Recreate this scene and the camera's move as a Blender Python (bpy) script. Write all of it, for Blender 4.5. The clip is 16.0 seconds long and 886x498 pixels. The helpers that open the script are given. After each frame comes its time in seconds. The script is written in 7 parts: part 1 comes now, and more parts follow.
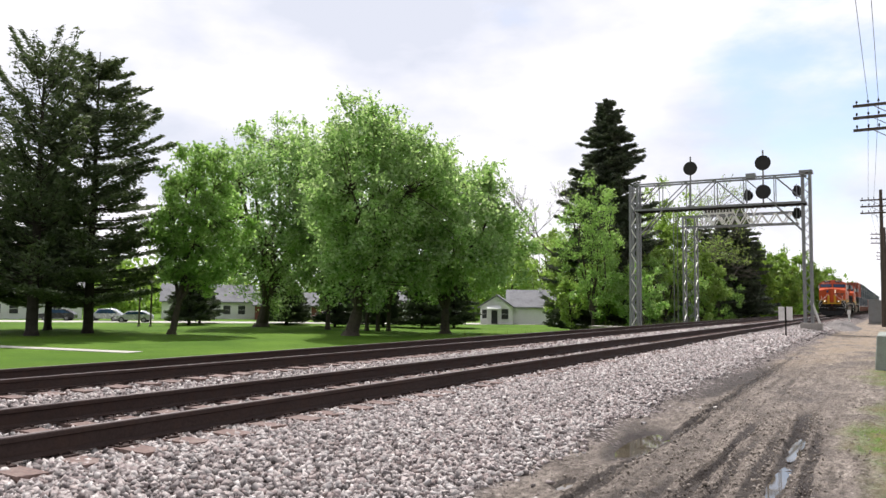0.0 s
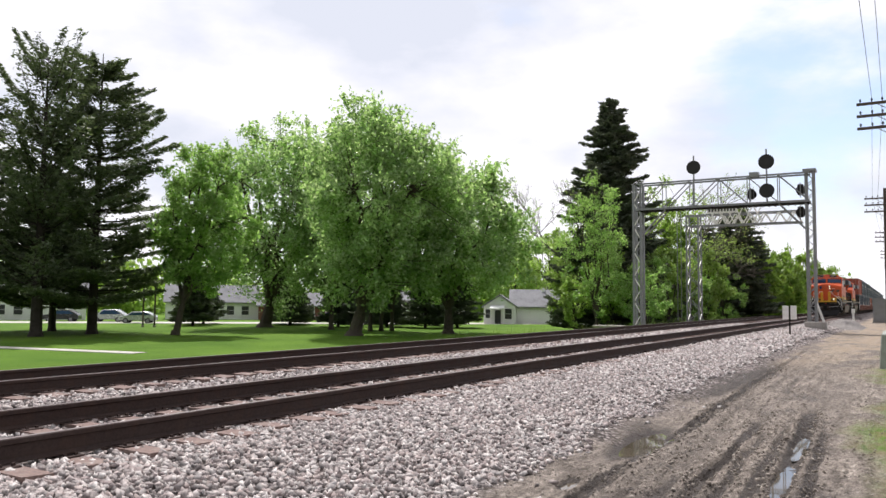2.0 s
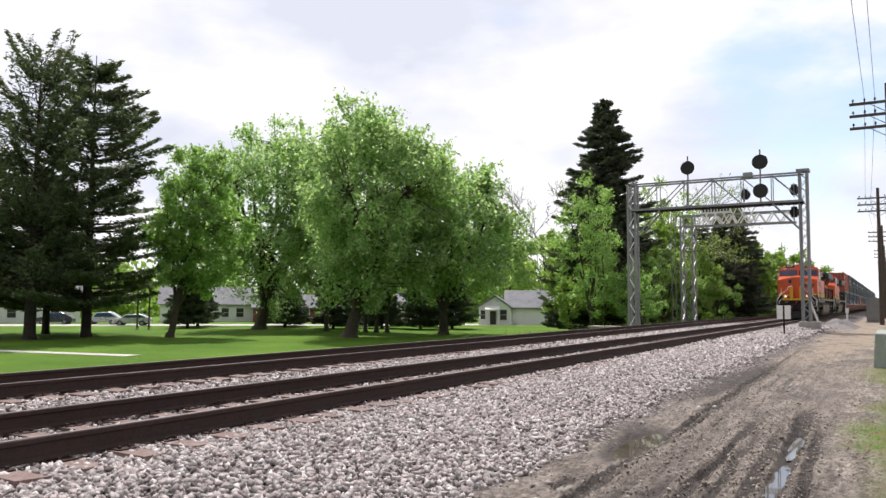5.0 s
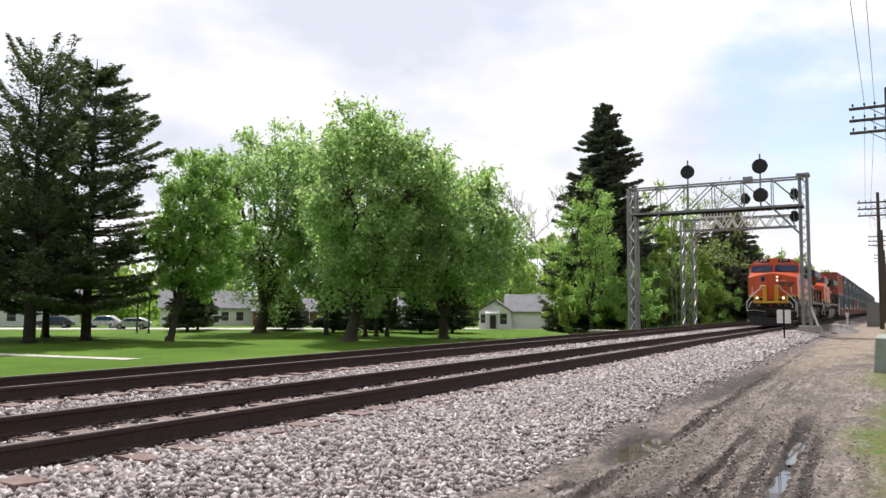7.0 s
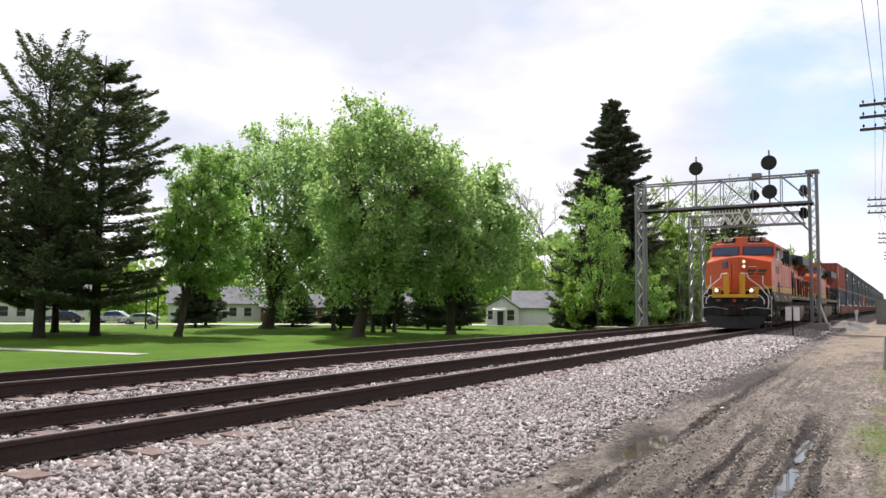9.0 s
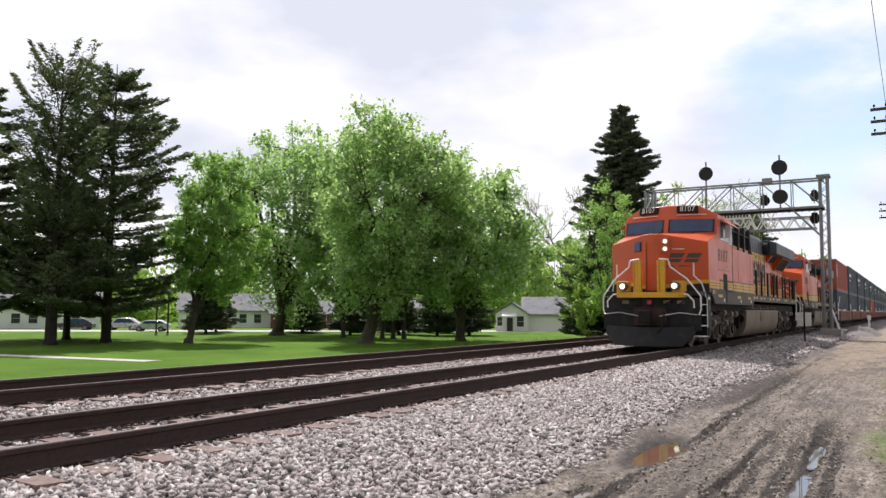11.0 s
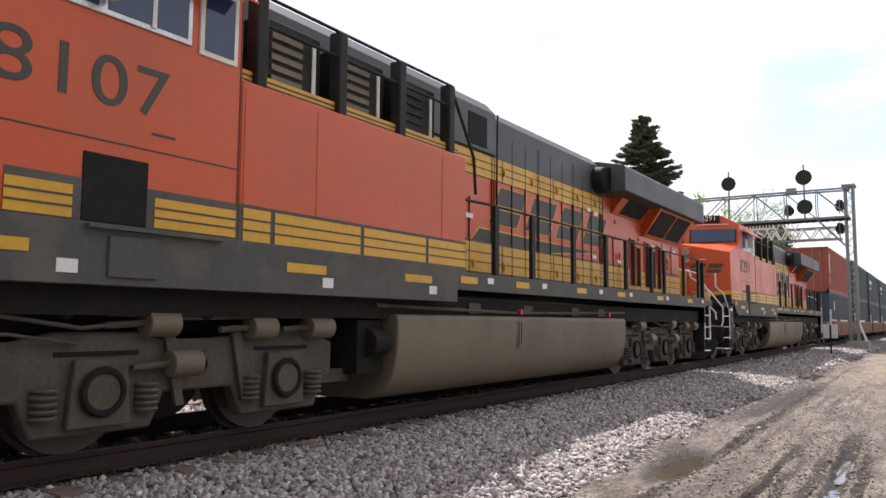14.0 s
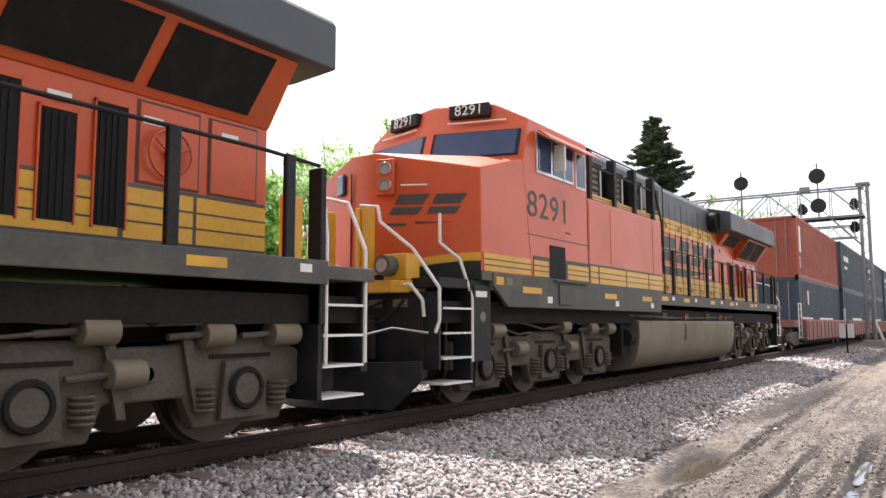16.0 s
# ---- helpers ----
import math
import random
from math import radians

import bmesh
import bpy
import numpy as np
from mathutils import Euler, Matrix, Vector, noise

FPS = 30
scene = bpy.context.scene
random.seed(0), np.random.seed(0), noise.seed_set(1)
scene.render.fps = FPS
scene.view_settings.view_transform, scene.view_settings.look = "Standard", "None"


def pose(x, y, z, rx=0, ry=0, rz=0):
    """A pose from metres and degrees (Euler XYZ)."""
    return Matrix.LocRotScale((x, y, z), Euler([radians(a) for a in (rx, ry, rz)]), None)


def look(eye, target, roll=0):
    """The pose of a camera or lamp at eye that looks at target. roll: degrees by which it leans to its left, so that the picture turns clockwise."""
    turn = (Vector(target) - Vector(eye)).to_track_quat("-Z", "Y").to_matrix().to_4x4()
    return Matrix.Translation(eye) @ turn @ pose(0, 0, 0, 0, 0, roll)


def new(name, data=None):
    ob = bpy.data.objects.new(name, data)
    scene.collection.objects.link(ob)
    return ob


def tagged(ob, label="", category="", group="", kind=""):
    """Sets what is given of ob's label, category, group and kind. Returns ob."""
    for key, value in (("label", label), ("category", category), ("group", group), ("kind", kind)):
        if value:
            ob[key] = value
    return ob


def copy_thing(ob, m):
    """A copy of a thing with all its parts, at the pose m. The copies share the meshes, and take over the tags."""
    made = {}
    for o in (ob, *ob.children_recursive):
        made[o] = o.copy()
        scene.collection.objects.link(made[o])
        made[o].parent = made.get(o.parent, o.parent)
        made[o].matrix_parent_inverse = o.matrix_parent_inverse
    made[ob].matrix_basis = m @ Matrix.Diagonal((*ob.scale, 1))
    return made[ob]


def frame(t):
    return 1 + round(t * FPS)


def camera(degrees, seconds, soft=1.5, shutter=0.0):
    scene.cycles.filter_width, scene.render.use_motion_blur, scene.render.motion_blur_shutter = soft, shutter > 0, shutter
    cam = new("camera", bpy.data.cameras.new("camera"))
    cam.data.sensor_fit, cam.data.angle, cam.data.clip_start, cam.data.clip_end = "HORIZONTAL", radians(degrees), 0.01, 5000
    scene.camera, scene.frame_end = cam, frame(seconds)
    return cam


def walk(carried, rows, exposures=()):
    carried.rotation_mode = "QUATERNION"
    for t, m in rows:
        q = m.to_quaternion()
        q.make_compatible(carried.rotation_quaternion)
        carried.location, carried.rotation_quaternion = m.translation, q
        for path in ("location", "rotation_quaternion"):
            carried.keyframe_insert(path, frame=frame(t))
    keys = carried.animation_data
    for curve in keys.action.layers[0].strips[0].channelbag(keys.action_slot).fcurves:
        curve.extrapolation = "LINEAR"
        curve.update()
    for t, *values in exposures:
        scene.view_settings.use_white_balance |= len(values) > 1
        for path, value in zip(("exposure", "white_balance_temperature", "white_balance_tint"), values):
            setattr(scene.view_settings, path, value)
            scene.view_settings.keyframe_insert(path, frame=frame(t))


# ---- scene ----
cam = camera(60.6, 16.0)

EYE = (0.0, 0.0, 1.10)
PATH = [(0.0, 30.70, 4.00, -0.75), (0.5, 30.88, 3.94, -0.74), (1.0, 31.00, 3.96, -0.68), (1.5, 31.04, 4.00, -0.54),
        (2.0, 30.95, 3.99, -0.59), (2.5, 30.87, 3.97, -0.68), (3.0, 30.68, 4.02, -0.78), (3.5, 30.63, 3.96, -0.63),
        (4.0, 30.64, 3.96, -0.64), (6.5, 30.48, 4.45, 0.15), (7.0, 30.58, 4.38, -0.41), (7.5, 30.73, 4.01, -0.45),
        (8.0, 30.89, 3.82, -0.52), (8.5, 30.98, 3.77, -0.47), (9.0, 31.13, 4.09, -0.57), (11.5, 32.02, 4.73, -0.41),
        (12.0, 32.22, 4.98, -0.48), (12.5, 32.46, 5.06, -0.62), (13.0, 32.73, 5.12, -0.48), (13.5, 33.04, 5.30, -0.51),
        (14.0, 33.39, 5.40, -0.49), (14.5, 33.62, 5.43, -0.70), (15.0, 33.92, 5.51, -0.50), (15.5, 34.19, 5.59, 0.07),
        (16.0, 34.34, 5.69, 0.16)]
walk(cam, [(t, pose(*EYE, 90 + p, r, y)) for t, y, p, r in PATH],
     exposures=[(0.0, 0.14, 6500, 15), (9.0, 0.14, 6500, 15), (12.5, 0.10, 6500, 15), (13.5, 0.20, 6500, 16), (14.2, 0.58, 6500, 16), (16.0, 0.90, 6500, 16)])

# ---- daylight ----
SUN_FROM = Vector((-0.42, 0.40, 0.92)).normalized()
sun = new("sun", bpy.data.lights.new("sun", "SUN"))
sun.data.energy, sun.data.angle, sun.data.color = 4.3, radians(0.6), (1.0, 0.965, 0.92)
sun.matrix_world = look(SUN_FROM * 200, (0, 0, 0))

world = bpy.data.worlds.new("sky")
scene.world = world
world.use_nodes = True
wn, wl = world.node_tree.nodes, world.node_tree.links
wn.clear()
w_out, w_bg = wn.new("ShaderNodeOutputWorld"), wn.new("ShaderNodeBackground")
w_sky = wn.new("ShaderNodeTexSky")
w_sky.sky_type, w_sky.sun_disc = "NISHITA", False
w_sky.sun_elevation, w_sky.sun_rotation = radians(58), radians(-46)
w_tc, w_map = wn.new("ShaderNodeTexCoord"), wn.new("ShaderNodeMapping")
w_map.inputs["Scale"].default_value = (1.0, 1.0, 2.2)
w_map.inputs["Location"].default_value = (0.35, 0.1, 0.55)
w_n = wn.new("ShaderNodeTexNoise")
w_n.inputs["Scale"].default_value, w_n.inputs["Detail"].default_value, w_n.inputs["Roughness"].default_value = 2.6, 9.0, 0.55
w_dot = wn.new("ShaderNodeVectorMath")
w_dot.operation = "DOT_PRODUCT"
w_dot.inputs[1].default_value = Vector((0.03, 0.945, 0.31)).normalized()
w_gap = wn.new("ShaderNodeMapRange")
w_gap.inputs["From Min"].default_value, w_gap.inputs["From Max"].default_value = 0.962, 1.0
w_gap.inputs["To Min"].default_value, w_gap.inputs["To Max"].default_value = 0.0, 0.31
w_sub = wn.new("ShaderNodeMath")
w_sub.operation = "SUBTRACT"
w_fac = wn.new("ShaderNodeMapRange")
w_fac.interpolation_type = "SMOOTHSTEP"
w_fac.inputs["From Min"].default_value, w_fac.inputs["From Max"].default_value = 0.17, 0.36
w_fac.inputs["To Min"].default_value = 0.18
w_str = wn.new("ShaderNodeVectorMath")
w_str.operation = "SCALE"
w_str.inputs["Scale"].default_value = 0.17
w_n2 = wn.new("ShaderNodeTexNoise")
w_n2.inputs["Scale"].default_value, w_n2.inputs["Detail"].default_value = 3.4, 6.0
w_ramp = wn.new("ShaderNodeValToRGB")
w_ramp.color_ramp.elements[0].position, w_ramp.color_ramp.elements[0].color = 0.34, (0.68, 0.73, 0.81, 1)
w_ramp.color_ramp.elements[1].position, w_ramp.color_ramp.elements[1].color = 0.54, (0.97, 0.98, 1.01, 1)
w_mix = wn.new("ShaderNodeMix")
w_mix.data_type = "RGBA"
wl.new(w_tc.outputs["Generated"], w_map.inputs["Vector"])
wl.new(w_map.outputs["Vector"], w_n.inputs["Vector"])
wl.new(w_map.outputs["Vector"], w_n2.inputs["Vector"])
wl.new(w_tc.outputs["Generated"], w_dot.inputs[0])
wl.new(w_dot.outputs["Value"], w_gap.inputs["Value"])
wl.new(w_n.outputs["Fac"], w_sub.inputs[0])
wl.new(w_gap.outputs["Result"], w_sub.inputs[1])
wl.new(w_sub.outputs["Value"], w_fac.inputs["Value"])
wl.new(w_sky.outputs["Color"], w_str.inputs[0])
wl.new(w_n2.outputs["Fac"], w_ramp.inputs["Fac"])
wl.new(w_fac.outputs["Result"], w_mix.inputs["Factor"])
wl.new(w_str.outputs["Vector"], w_mix.inputs["A"])
# clouds glow towards the sun and are duller on the far side of the sky
w_dot2, w_lit, w_cl = wn.new("ShaderNodeVectorMath"), wn.new("ShaderNodeMapRange"), wn.new("ShaderNodeVectorMath")
w_dot2.operation, w_cl.operation, w_lit.interpolation_type = "DOT_PRODUCT", "SCALE", "SMOOTHSTEP"
w_dot2.inputs[1].default_value = SUN_FROM
for k, v in (("From Min", -0.30), ("From Max", 0.33), ("To Min", 0.22), ("To Max", 1.04)):
    w_lit.inputs[k].default_value = v
wl.new(w_tc.outputs["Generated"], w_dot2.inputs[0])
wl.new(w_dot2.outputs["Value"], w_lit.inputs["Value"])
wl.new(w_ramp.outputs["Color"], w_cl.inputs[0])
w_sep, w_zen, w_mul = wn.new("ShaderNodeSeparateXYZ"), wn.new("ShaderNodeMapRange"), wn.new("ShaderNodeMath")
w_mul.operation, w_zen.interpolation_type = "MULTIPLY", "SMOOTHSTEP"
for k, v in (("From Min", 0.45), ("From Max", 0.95), ("To Min", 1.0), ("To Max", 0.55)):
    w_zen.inputs[k].default_value = v
wl.new(w_tc.outputs["Generated"], w_sep.inputs[0])
wl.new(w_sep.outputs["Z"], w_zen.inputs["Value"])
wl.new(w_lit.outputs["Result"], w_mul.inputs[0])
wl.new(w_zen.outputs["Result"], w_mul.inputs[1])
wl.new(w_mul.outputs["Value"], w_cl.inputs["Scale"])
wl.new(w_cl.outputs["Vector"], w_mix.inputs["B"])
wl.new(w_mix.outputs["Result"], w_bg.inputs["Color"])
wl.new(w_bg.outputs["Background"], w_out.inputs["Surface"])


# ---- materials ----
def nodes_of(name):
    m = bpy.data.materials.new(name)
    m.use_nodes = True
    nt = m.node_tree
    return m, nt, nt.nodes["Principled BSDF"]


def noise_node(nt, vec, scale, detail=4.0, rough=0.55):
    n = nt.nodes.new("ShaderNodeTexNoise")
    n.inputs["Scale"].default_value, n.inputs["Detail"].default_value, n.inputs["Roughness"].default_value = scale, detail, rough
    nt.links.new(vec, n.inputs["Vector"])
    return n.outputs["Fac"]


def math_node(nt, op, a, b):
    n = nt.nodes.new("ShaderNodeMath")
    n.operation = op
    for s, v in ((n.inputs[0], a), (n.inputs[1], b)):
        if isinstance(v, (int, float)):
            s.default_value = v
        else:
            nt.links.new(v, s)
    return n.outputs[0]


def ramp_node(nt, fac, lo, hi, a=(0, 0, 0, 1), b=(1, 1, 1, 1)):
    n = nt.nodes.new("ShaderNodeValToRGB")
    e = n.color_ramp.elements
    e[0].position, e[0].color, e[1].position, e[1].color = lo, (*a[:3], 1), hi, (*b[:3], 1)
    nt.links.new(fac, n.inputs["Fac"])
    return n.outputs["Color"]


def mix_node(nt, fac, a, b, blend="MIX"):
    n = nt.nodes.new("ShaderNodeMix")
    n.data_type, n.blend_type = "RGBA", blend
    for s, v in ((n.inputs["Factor"], fac), (n.inputs["A"], a), (n.inputs["B"], b)):
        if isinstance(v, (int, float)):
            s.default_value = v
        elif isinstance(v, tuple):
            s.default_value = (*v[:3], 1)
        else:
            nt.links.new(v, s)
    return n.outputs["Result"]


def bump_node(nt, bsdf, height, strength, dist):
    n = nt.nodes.new("ShaderNodeBump")
    n.inputs["Strength"].default_value, n.inputs["Distance"].default_value = strength, dist
    nt.links.new(height, n.inputs["Height"])
    nt.links.new(n.outputs["Normal"], bsdf.inputs["Normal"])


def surface(name, col, rough=0.6, metal=0.0, dirt=(0.16, 0.13, 0.10), dirty=0.25, grain=0.12, scale=3.0, fine=40.0, bump=0.15, dist=0.004, world_space=False, spec=0.5):
    """A painted, mineral or wooden surface: two scales of variation, patches of dirt, a fine relief."""
    m, nt, b = nodes_of(name)
    tc = nt.nodes.new("ShaderNodeTexCoord" if not world_space else "ShaderNodeNewGeometry")
    v = tc.outputs["Position" if world_space else "Object"]
    n1, n2 = noise_node(nt, v, scale, 5.0), noise_node(nt, v, fine, 3.0)
    dark = tuple(c * (1 - grain) for c in col)
    light = tuple(min(1.0, c * (1 + grain)) for c in col)
    c = ramp_node(nt, n2, 0.3, 0.7, dark, light)
    d = ramp_node(nt, n1, 0.48, 0.78)
    c = mix_node(nt, math_node(nt, "MULTIPLY", d, dirty), c, dirt)
    nt.links.new(c, b.inputs["Base Color"])
    r = ramp_node(nt, n1, 0.3, 0.7, (rough * 0.85,) * 3, (min(1, rough * 1.2),) * 3)
    nt.links.new(r, b.inputs["Roughness"])
    b.inputs["Metallic"].default_value = metal
    b.inputs["Specular IOR Level"].default_value = spec
    if bump:
        bump_node(nt, b, n2, bump, dist)
    return m


def island_surface(name, cols, rough=0.85, translucent=0.0, shift=0.0):
    """Colour picked for each loose piece: stones, leaves, needles."""
    m, nt, b = nodes_of(name)
    g = nt.nodes.new("ShaderNodeNewGeometry")
    n = nt.nodes.new("ShaderNodeValToRGB")
    e = n.color_ramp.elements
    while len(e) < len(cols):
        e.new(0.5)
    for i, c in enumerate(cols):
        e[i].position, e[i].color = i / (len(cols) - 1), (*c, 1)
    nt.links.new(g.outputs["Random Per Island"], n.inputs["Fac"])
    nz = noise_node(nt, g.outputs["Position"], 0.35 if translucent else 30.0, 3.0)
    c = mix_node(nt, 1.0, n.outputs["Color"], ramp_node(nt, nz, 0.3, 0.7, (0.78, 0.78, 0.78), (1.15, 1.15, 1.1)), "MULTIPLY")
    nt.links.new(c, b.inputs["Base Color"])
    b.inputs["Roughness"].default_value = rough
    b.inputs["Specular IOR Level"].default_value = 0.3
    if translucent:
        t, mx, out = nt.nodes.new("ShaderNodeBsdfTranslucent"), nt.nodes.new("ShaderNodeMixShader"), nt.nodes["Material Output"]
        nt.links.new(mix_node(nt, 1.0, c, (1.22, 1.30, 0.80), "MULTIPLY"), t.inputs["Color"])
        mx.inputs["Fac"].default_value = translucent
        nt.links.new(b.outputs[0], mx.inputs[1])
        nt.links.new(t.outputs[0], mx.inputs[2])
        nt.links.new(mx.outputs[0], out.inputs["Surface"])
    return m


def glow(name, col, strength):
    m, nt, b = nodes_of(name)
    b.inputs["Base Color"].default_value = (*col, 1)
    b.inputs["Emission Color"].default_value = (*col, 1)
    b.inputs["Emission Strength"].default_value = strength
    return m


def glassy(name, col, rough=0.05, spec=0.7):
    m, nt, b = nodes_of(name)
    v = nt.nodes.new("ShaderNodeTexCoord").outputs["Object"]
    nt.links.new(ramp_node(nt, noise_node(nt, v, 2.0), 0.3, 0.7, col, tuple(c * 1.5 for c in col)), b.inputs["Base Color"])
    b.inputs["Roughness"].default_value, b.inputs["Specular IOR Level"].default_value = rough, spec
    return m


ORANGE = surface("orange_paint", (0.60, 0.088, 0.020), 0.38, dirt=(0.25, 0.12, 0.07), dirty=0.35, grain=0.04, scale=1.1, fine=14, bump=0.04)
YELLOW = surface("yellow_paint", (0.68, 0.36, 0.022), 0.45, dirt=(0.26, 0.18, 0.07), dirty=0.4, grain=0.06, scale=1.6, fine=18, bump=0.04)
HOOD_GREY = surface("dark_grey_paint", (0.052, 0.060, 0.072), 0.5, dirt=(0.11, 0.10, 0.09), dirty=0.4, grain=0.06, scale=1.2, fine=20, bump=0.05)
SILL_GREY = surface("dusty_grey_paint", (0.092, 0.090, 0.086), 0.6, dirt=(0.22, 0.19, 0.15), dirty=0.6, grain=0.1, scale=1.4, fine=22, bump=0.08, spec=0.2)
BLACK = surface("black_paint", (0.018, 0.018, 0.019), 0.55, dirt=(0.07, 0.06, 0.05), dirty=0.5, grain=0.15, scale=3, fine=30, bump=0.08, spec=0.2)
TRUCK = surface("dusty_truck_grey", (0.105, 0.088, 0.074), 0.75, dirt=(0.05, 0.041, 0.034), dirty=0.75, grain=0.15, scale=2.5, fine=25, bump=0.2, spec=0.2)
UNDER = surface("grimy_underframe_black", (0.017, 0.015, 0.014), 0.85, dirt=(0.04, 0.033, 0.027), dirty=0.6, grain=0.2, scale=3, fine=25, bump=0.2, spec=0.2)
TANK = surface("dusty_tank_beige", (0.17, 0.136, 0.094), 0.6, dirt=(0.10, 0.078, 0.056), dirty=0.55, grain=0.07, scale=0.9, fine=16, bump=0.1)
WHITE = surface("white_paint", (0.78, 0.77, 0.74), 0.45, dirt=(0.4, 0.36, 0.3), dirty=0.3, grain=0.05, scale=6, fine=40, bump=0.04)
# the blue of the reflected sky is put into the base colour
CAB_GLASS = glassy("cab_window_glass", (0.016, 0.036, 0.095), 0.04, 0.5)
GRILLE = surface("black_grille", (0.012, 0.012, 0.013), 0.7, dirt=(0.05, 0.045, 0.04), dirty=0.4, grain=0.3, scale=4, fine=90, bump=0.5, spec=0.2)
LAMP_OFF = surface("unlit_lamp_glass", (0.34, 0.33, 0.31), 0.2, dirty=0.3)
LAMP_ON = glow("lit_headlight", (1.0, 0.83, 0.58), 1.25)
CHROME = surface("lamp_rim_steel", (0.5, 0.5, 0.5), 0.3, metal=0.9, dirty=0.2)
RED_PART = surface("red_paint", (0.5, 0.03, 0.03), 0.5, dirty=0.3)
INK = surface("lettering_dark_green", (0.05, 0.052, 0.045), 0.55, dirt=(0.2, 0.1, 0.05), dirty=0.25)
WHEEL = surface("wheel_steel", (0.10, 0.085, 0.075), 0.55, metal=0.6, dirty=0.5)
RAIL_RUST = surface("rusty_rail_web", (0.052, 0.036, 0.032), 0.8, dirt=(0.10, 0.06, 0.045), dirty=0.5, grain=0.2, scale=4, fine=40, bump=0.25, spec=0.2)
RAIL_TOP = surface("worn_rail_head", (0.20, 0.17, 0.165), 0.38, metal=0.75, dirt=(0.12, 0.08, 0.07), dirty=0.4, grain=0.08, scale=5, fine=40, bump=0.05)
TIE = surface("weathered_tie_wood", (0.185, 0.125, 0.108), 0.9, dirt=(0.34, 0.30, 0.27), dirty=0.6, grain=0.3, scale=6, fine=35, bump=0.5, dist=0.01, world_space=True)
GALV = surface("galvanised_steel", (0.26, 0.268, 0.28), 0.5, metal=0.55, dirt=(0.20, 0.17, 0.15), dirty=0.45, grain=0.12, scale=2.2, fine=30)
CONCRETE = surface("weathered_concrete", (0.36, 0.34, 0.31), 0.9, dirt=(0.16, 0.14, 0.12), dirty=0.5, grain=0.15, scale=3, fine=40, bump=0.3)
SIGNAL_BLACK = surface("matt_signal_black", (0.013, 0.013, 0.014), 0.65, dirt=(0.04, 0.04, 0.04), dirty=0.3)
POLE_WOOD = surface("creosoted_pole_wood", (0.075, 0.058, 0.047), 0.9, dirt=(0.17, 0.14, 0.12), dirty=0.5, grain=0.3, scale=3, fine=25, bump=0.5)
BARK = surface("grey_brown_bark", (0.085, 0.068, 0.055), 0.95, dirt=(0.035, 0.03, 0.025), dirty=0.6, grain=0.3, scale=3, fine=14, bump=0.8, dist=0.03)
PALE_BARK = surface("grey_twig_bark", (0.16, 0.14, 0.125), 0.95, dirt=(0.14, 0.12, 0.10), dirty=0.5, grain=0.2, scale=2, fine=10)
PINE_BARK = surface("dark_pine_bark", (0.05, 0.04, 0.034), 0.95, dirt=(0.02, 0.018, 0.016), dirty=0.6, grain=0.3, scale=3, fine=14, bump=0.8, dist=0.03)
STONE = island_surface("ballast_stone", [(0.14, 0.125, 0.125), (0.47, 0.425, 0.42), (0.30, 0.25, 0.248), (0.66, 0.63, 0.625), (0.21, 0.19, 0.19), (0.40, 0.335, 0.325), (0.55, 0.515, 0.51), (0.11, 0.098, 0.098)], 0.85)
CLOD = island_surface("soil_clod", [(0.13, 0.112, 0.096), (0.28, 0.245, 0.212), (0.19, 0.165, 0.142), (0.40, 0.36, 0.325), (0.23, 0.20, 0.175)], 0.95)
# the palest maple tone paints sun glints onto single leaves
MAPLE_LEAF = island_surface("maple_leaf", [(0.16, 0.28, 0.10), (0.40, 0.55, 0.29), (0.24, 0.38, 0.15), (0.60, 0.69, 0.52), (0.30, 0.45, 0.21)], 0.30, 0.62)
BRIGHT_LEAF = island_surface("young_yellow_green_leaf", [(0.25, 0.37, 0.09), (0.38, 0.50, 0.18), (0.30, 0.43, 0.13), (0.47, 0.57, 0.30)], 0.4, 0.56)
FRESH_LEAF = island_surface("fresh_light_green_leaf", [(0.21, 0.36, 0.10), (0.34, 0.50, 0.20), (0.27, 0.43, 0.15), (0.46, 0.58, 0.32)], 0.38, 0.6)
FAR_LEAF = island_surface("hedgerow_leaf", [(0.17, 0.28, 0.06), (0.29, 0.42, 0.11), (0.23, 0.35, 0.08)], 0.45, 0.48)
NEEDLE = island_surface("pine_needle", [(0.07, 0.095, 0.055), (0.135, 0.175, 0.10), (0.10, 0.13, 0.08), (0.20, 0.235, 0.15)], 0.5, 0.30)
SPRUCE_NEEDLE = island_surface("spruce_needle", [(0.075, 0.095, 0.07), (0.135, 0.16, 0.115), (0.10, 0.125, 0.09)], 0.6, 0.18)
GRASS_BLADE = island_surface("grass_blade", [(0.09, 0.15, 0.03), (0.15, 0.22, 0.05), (0.20, 0.22, 0.08)], 0.7, 0.25)


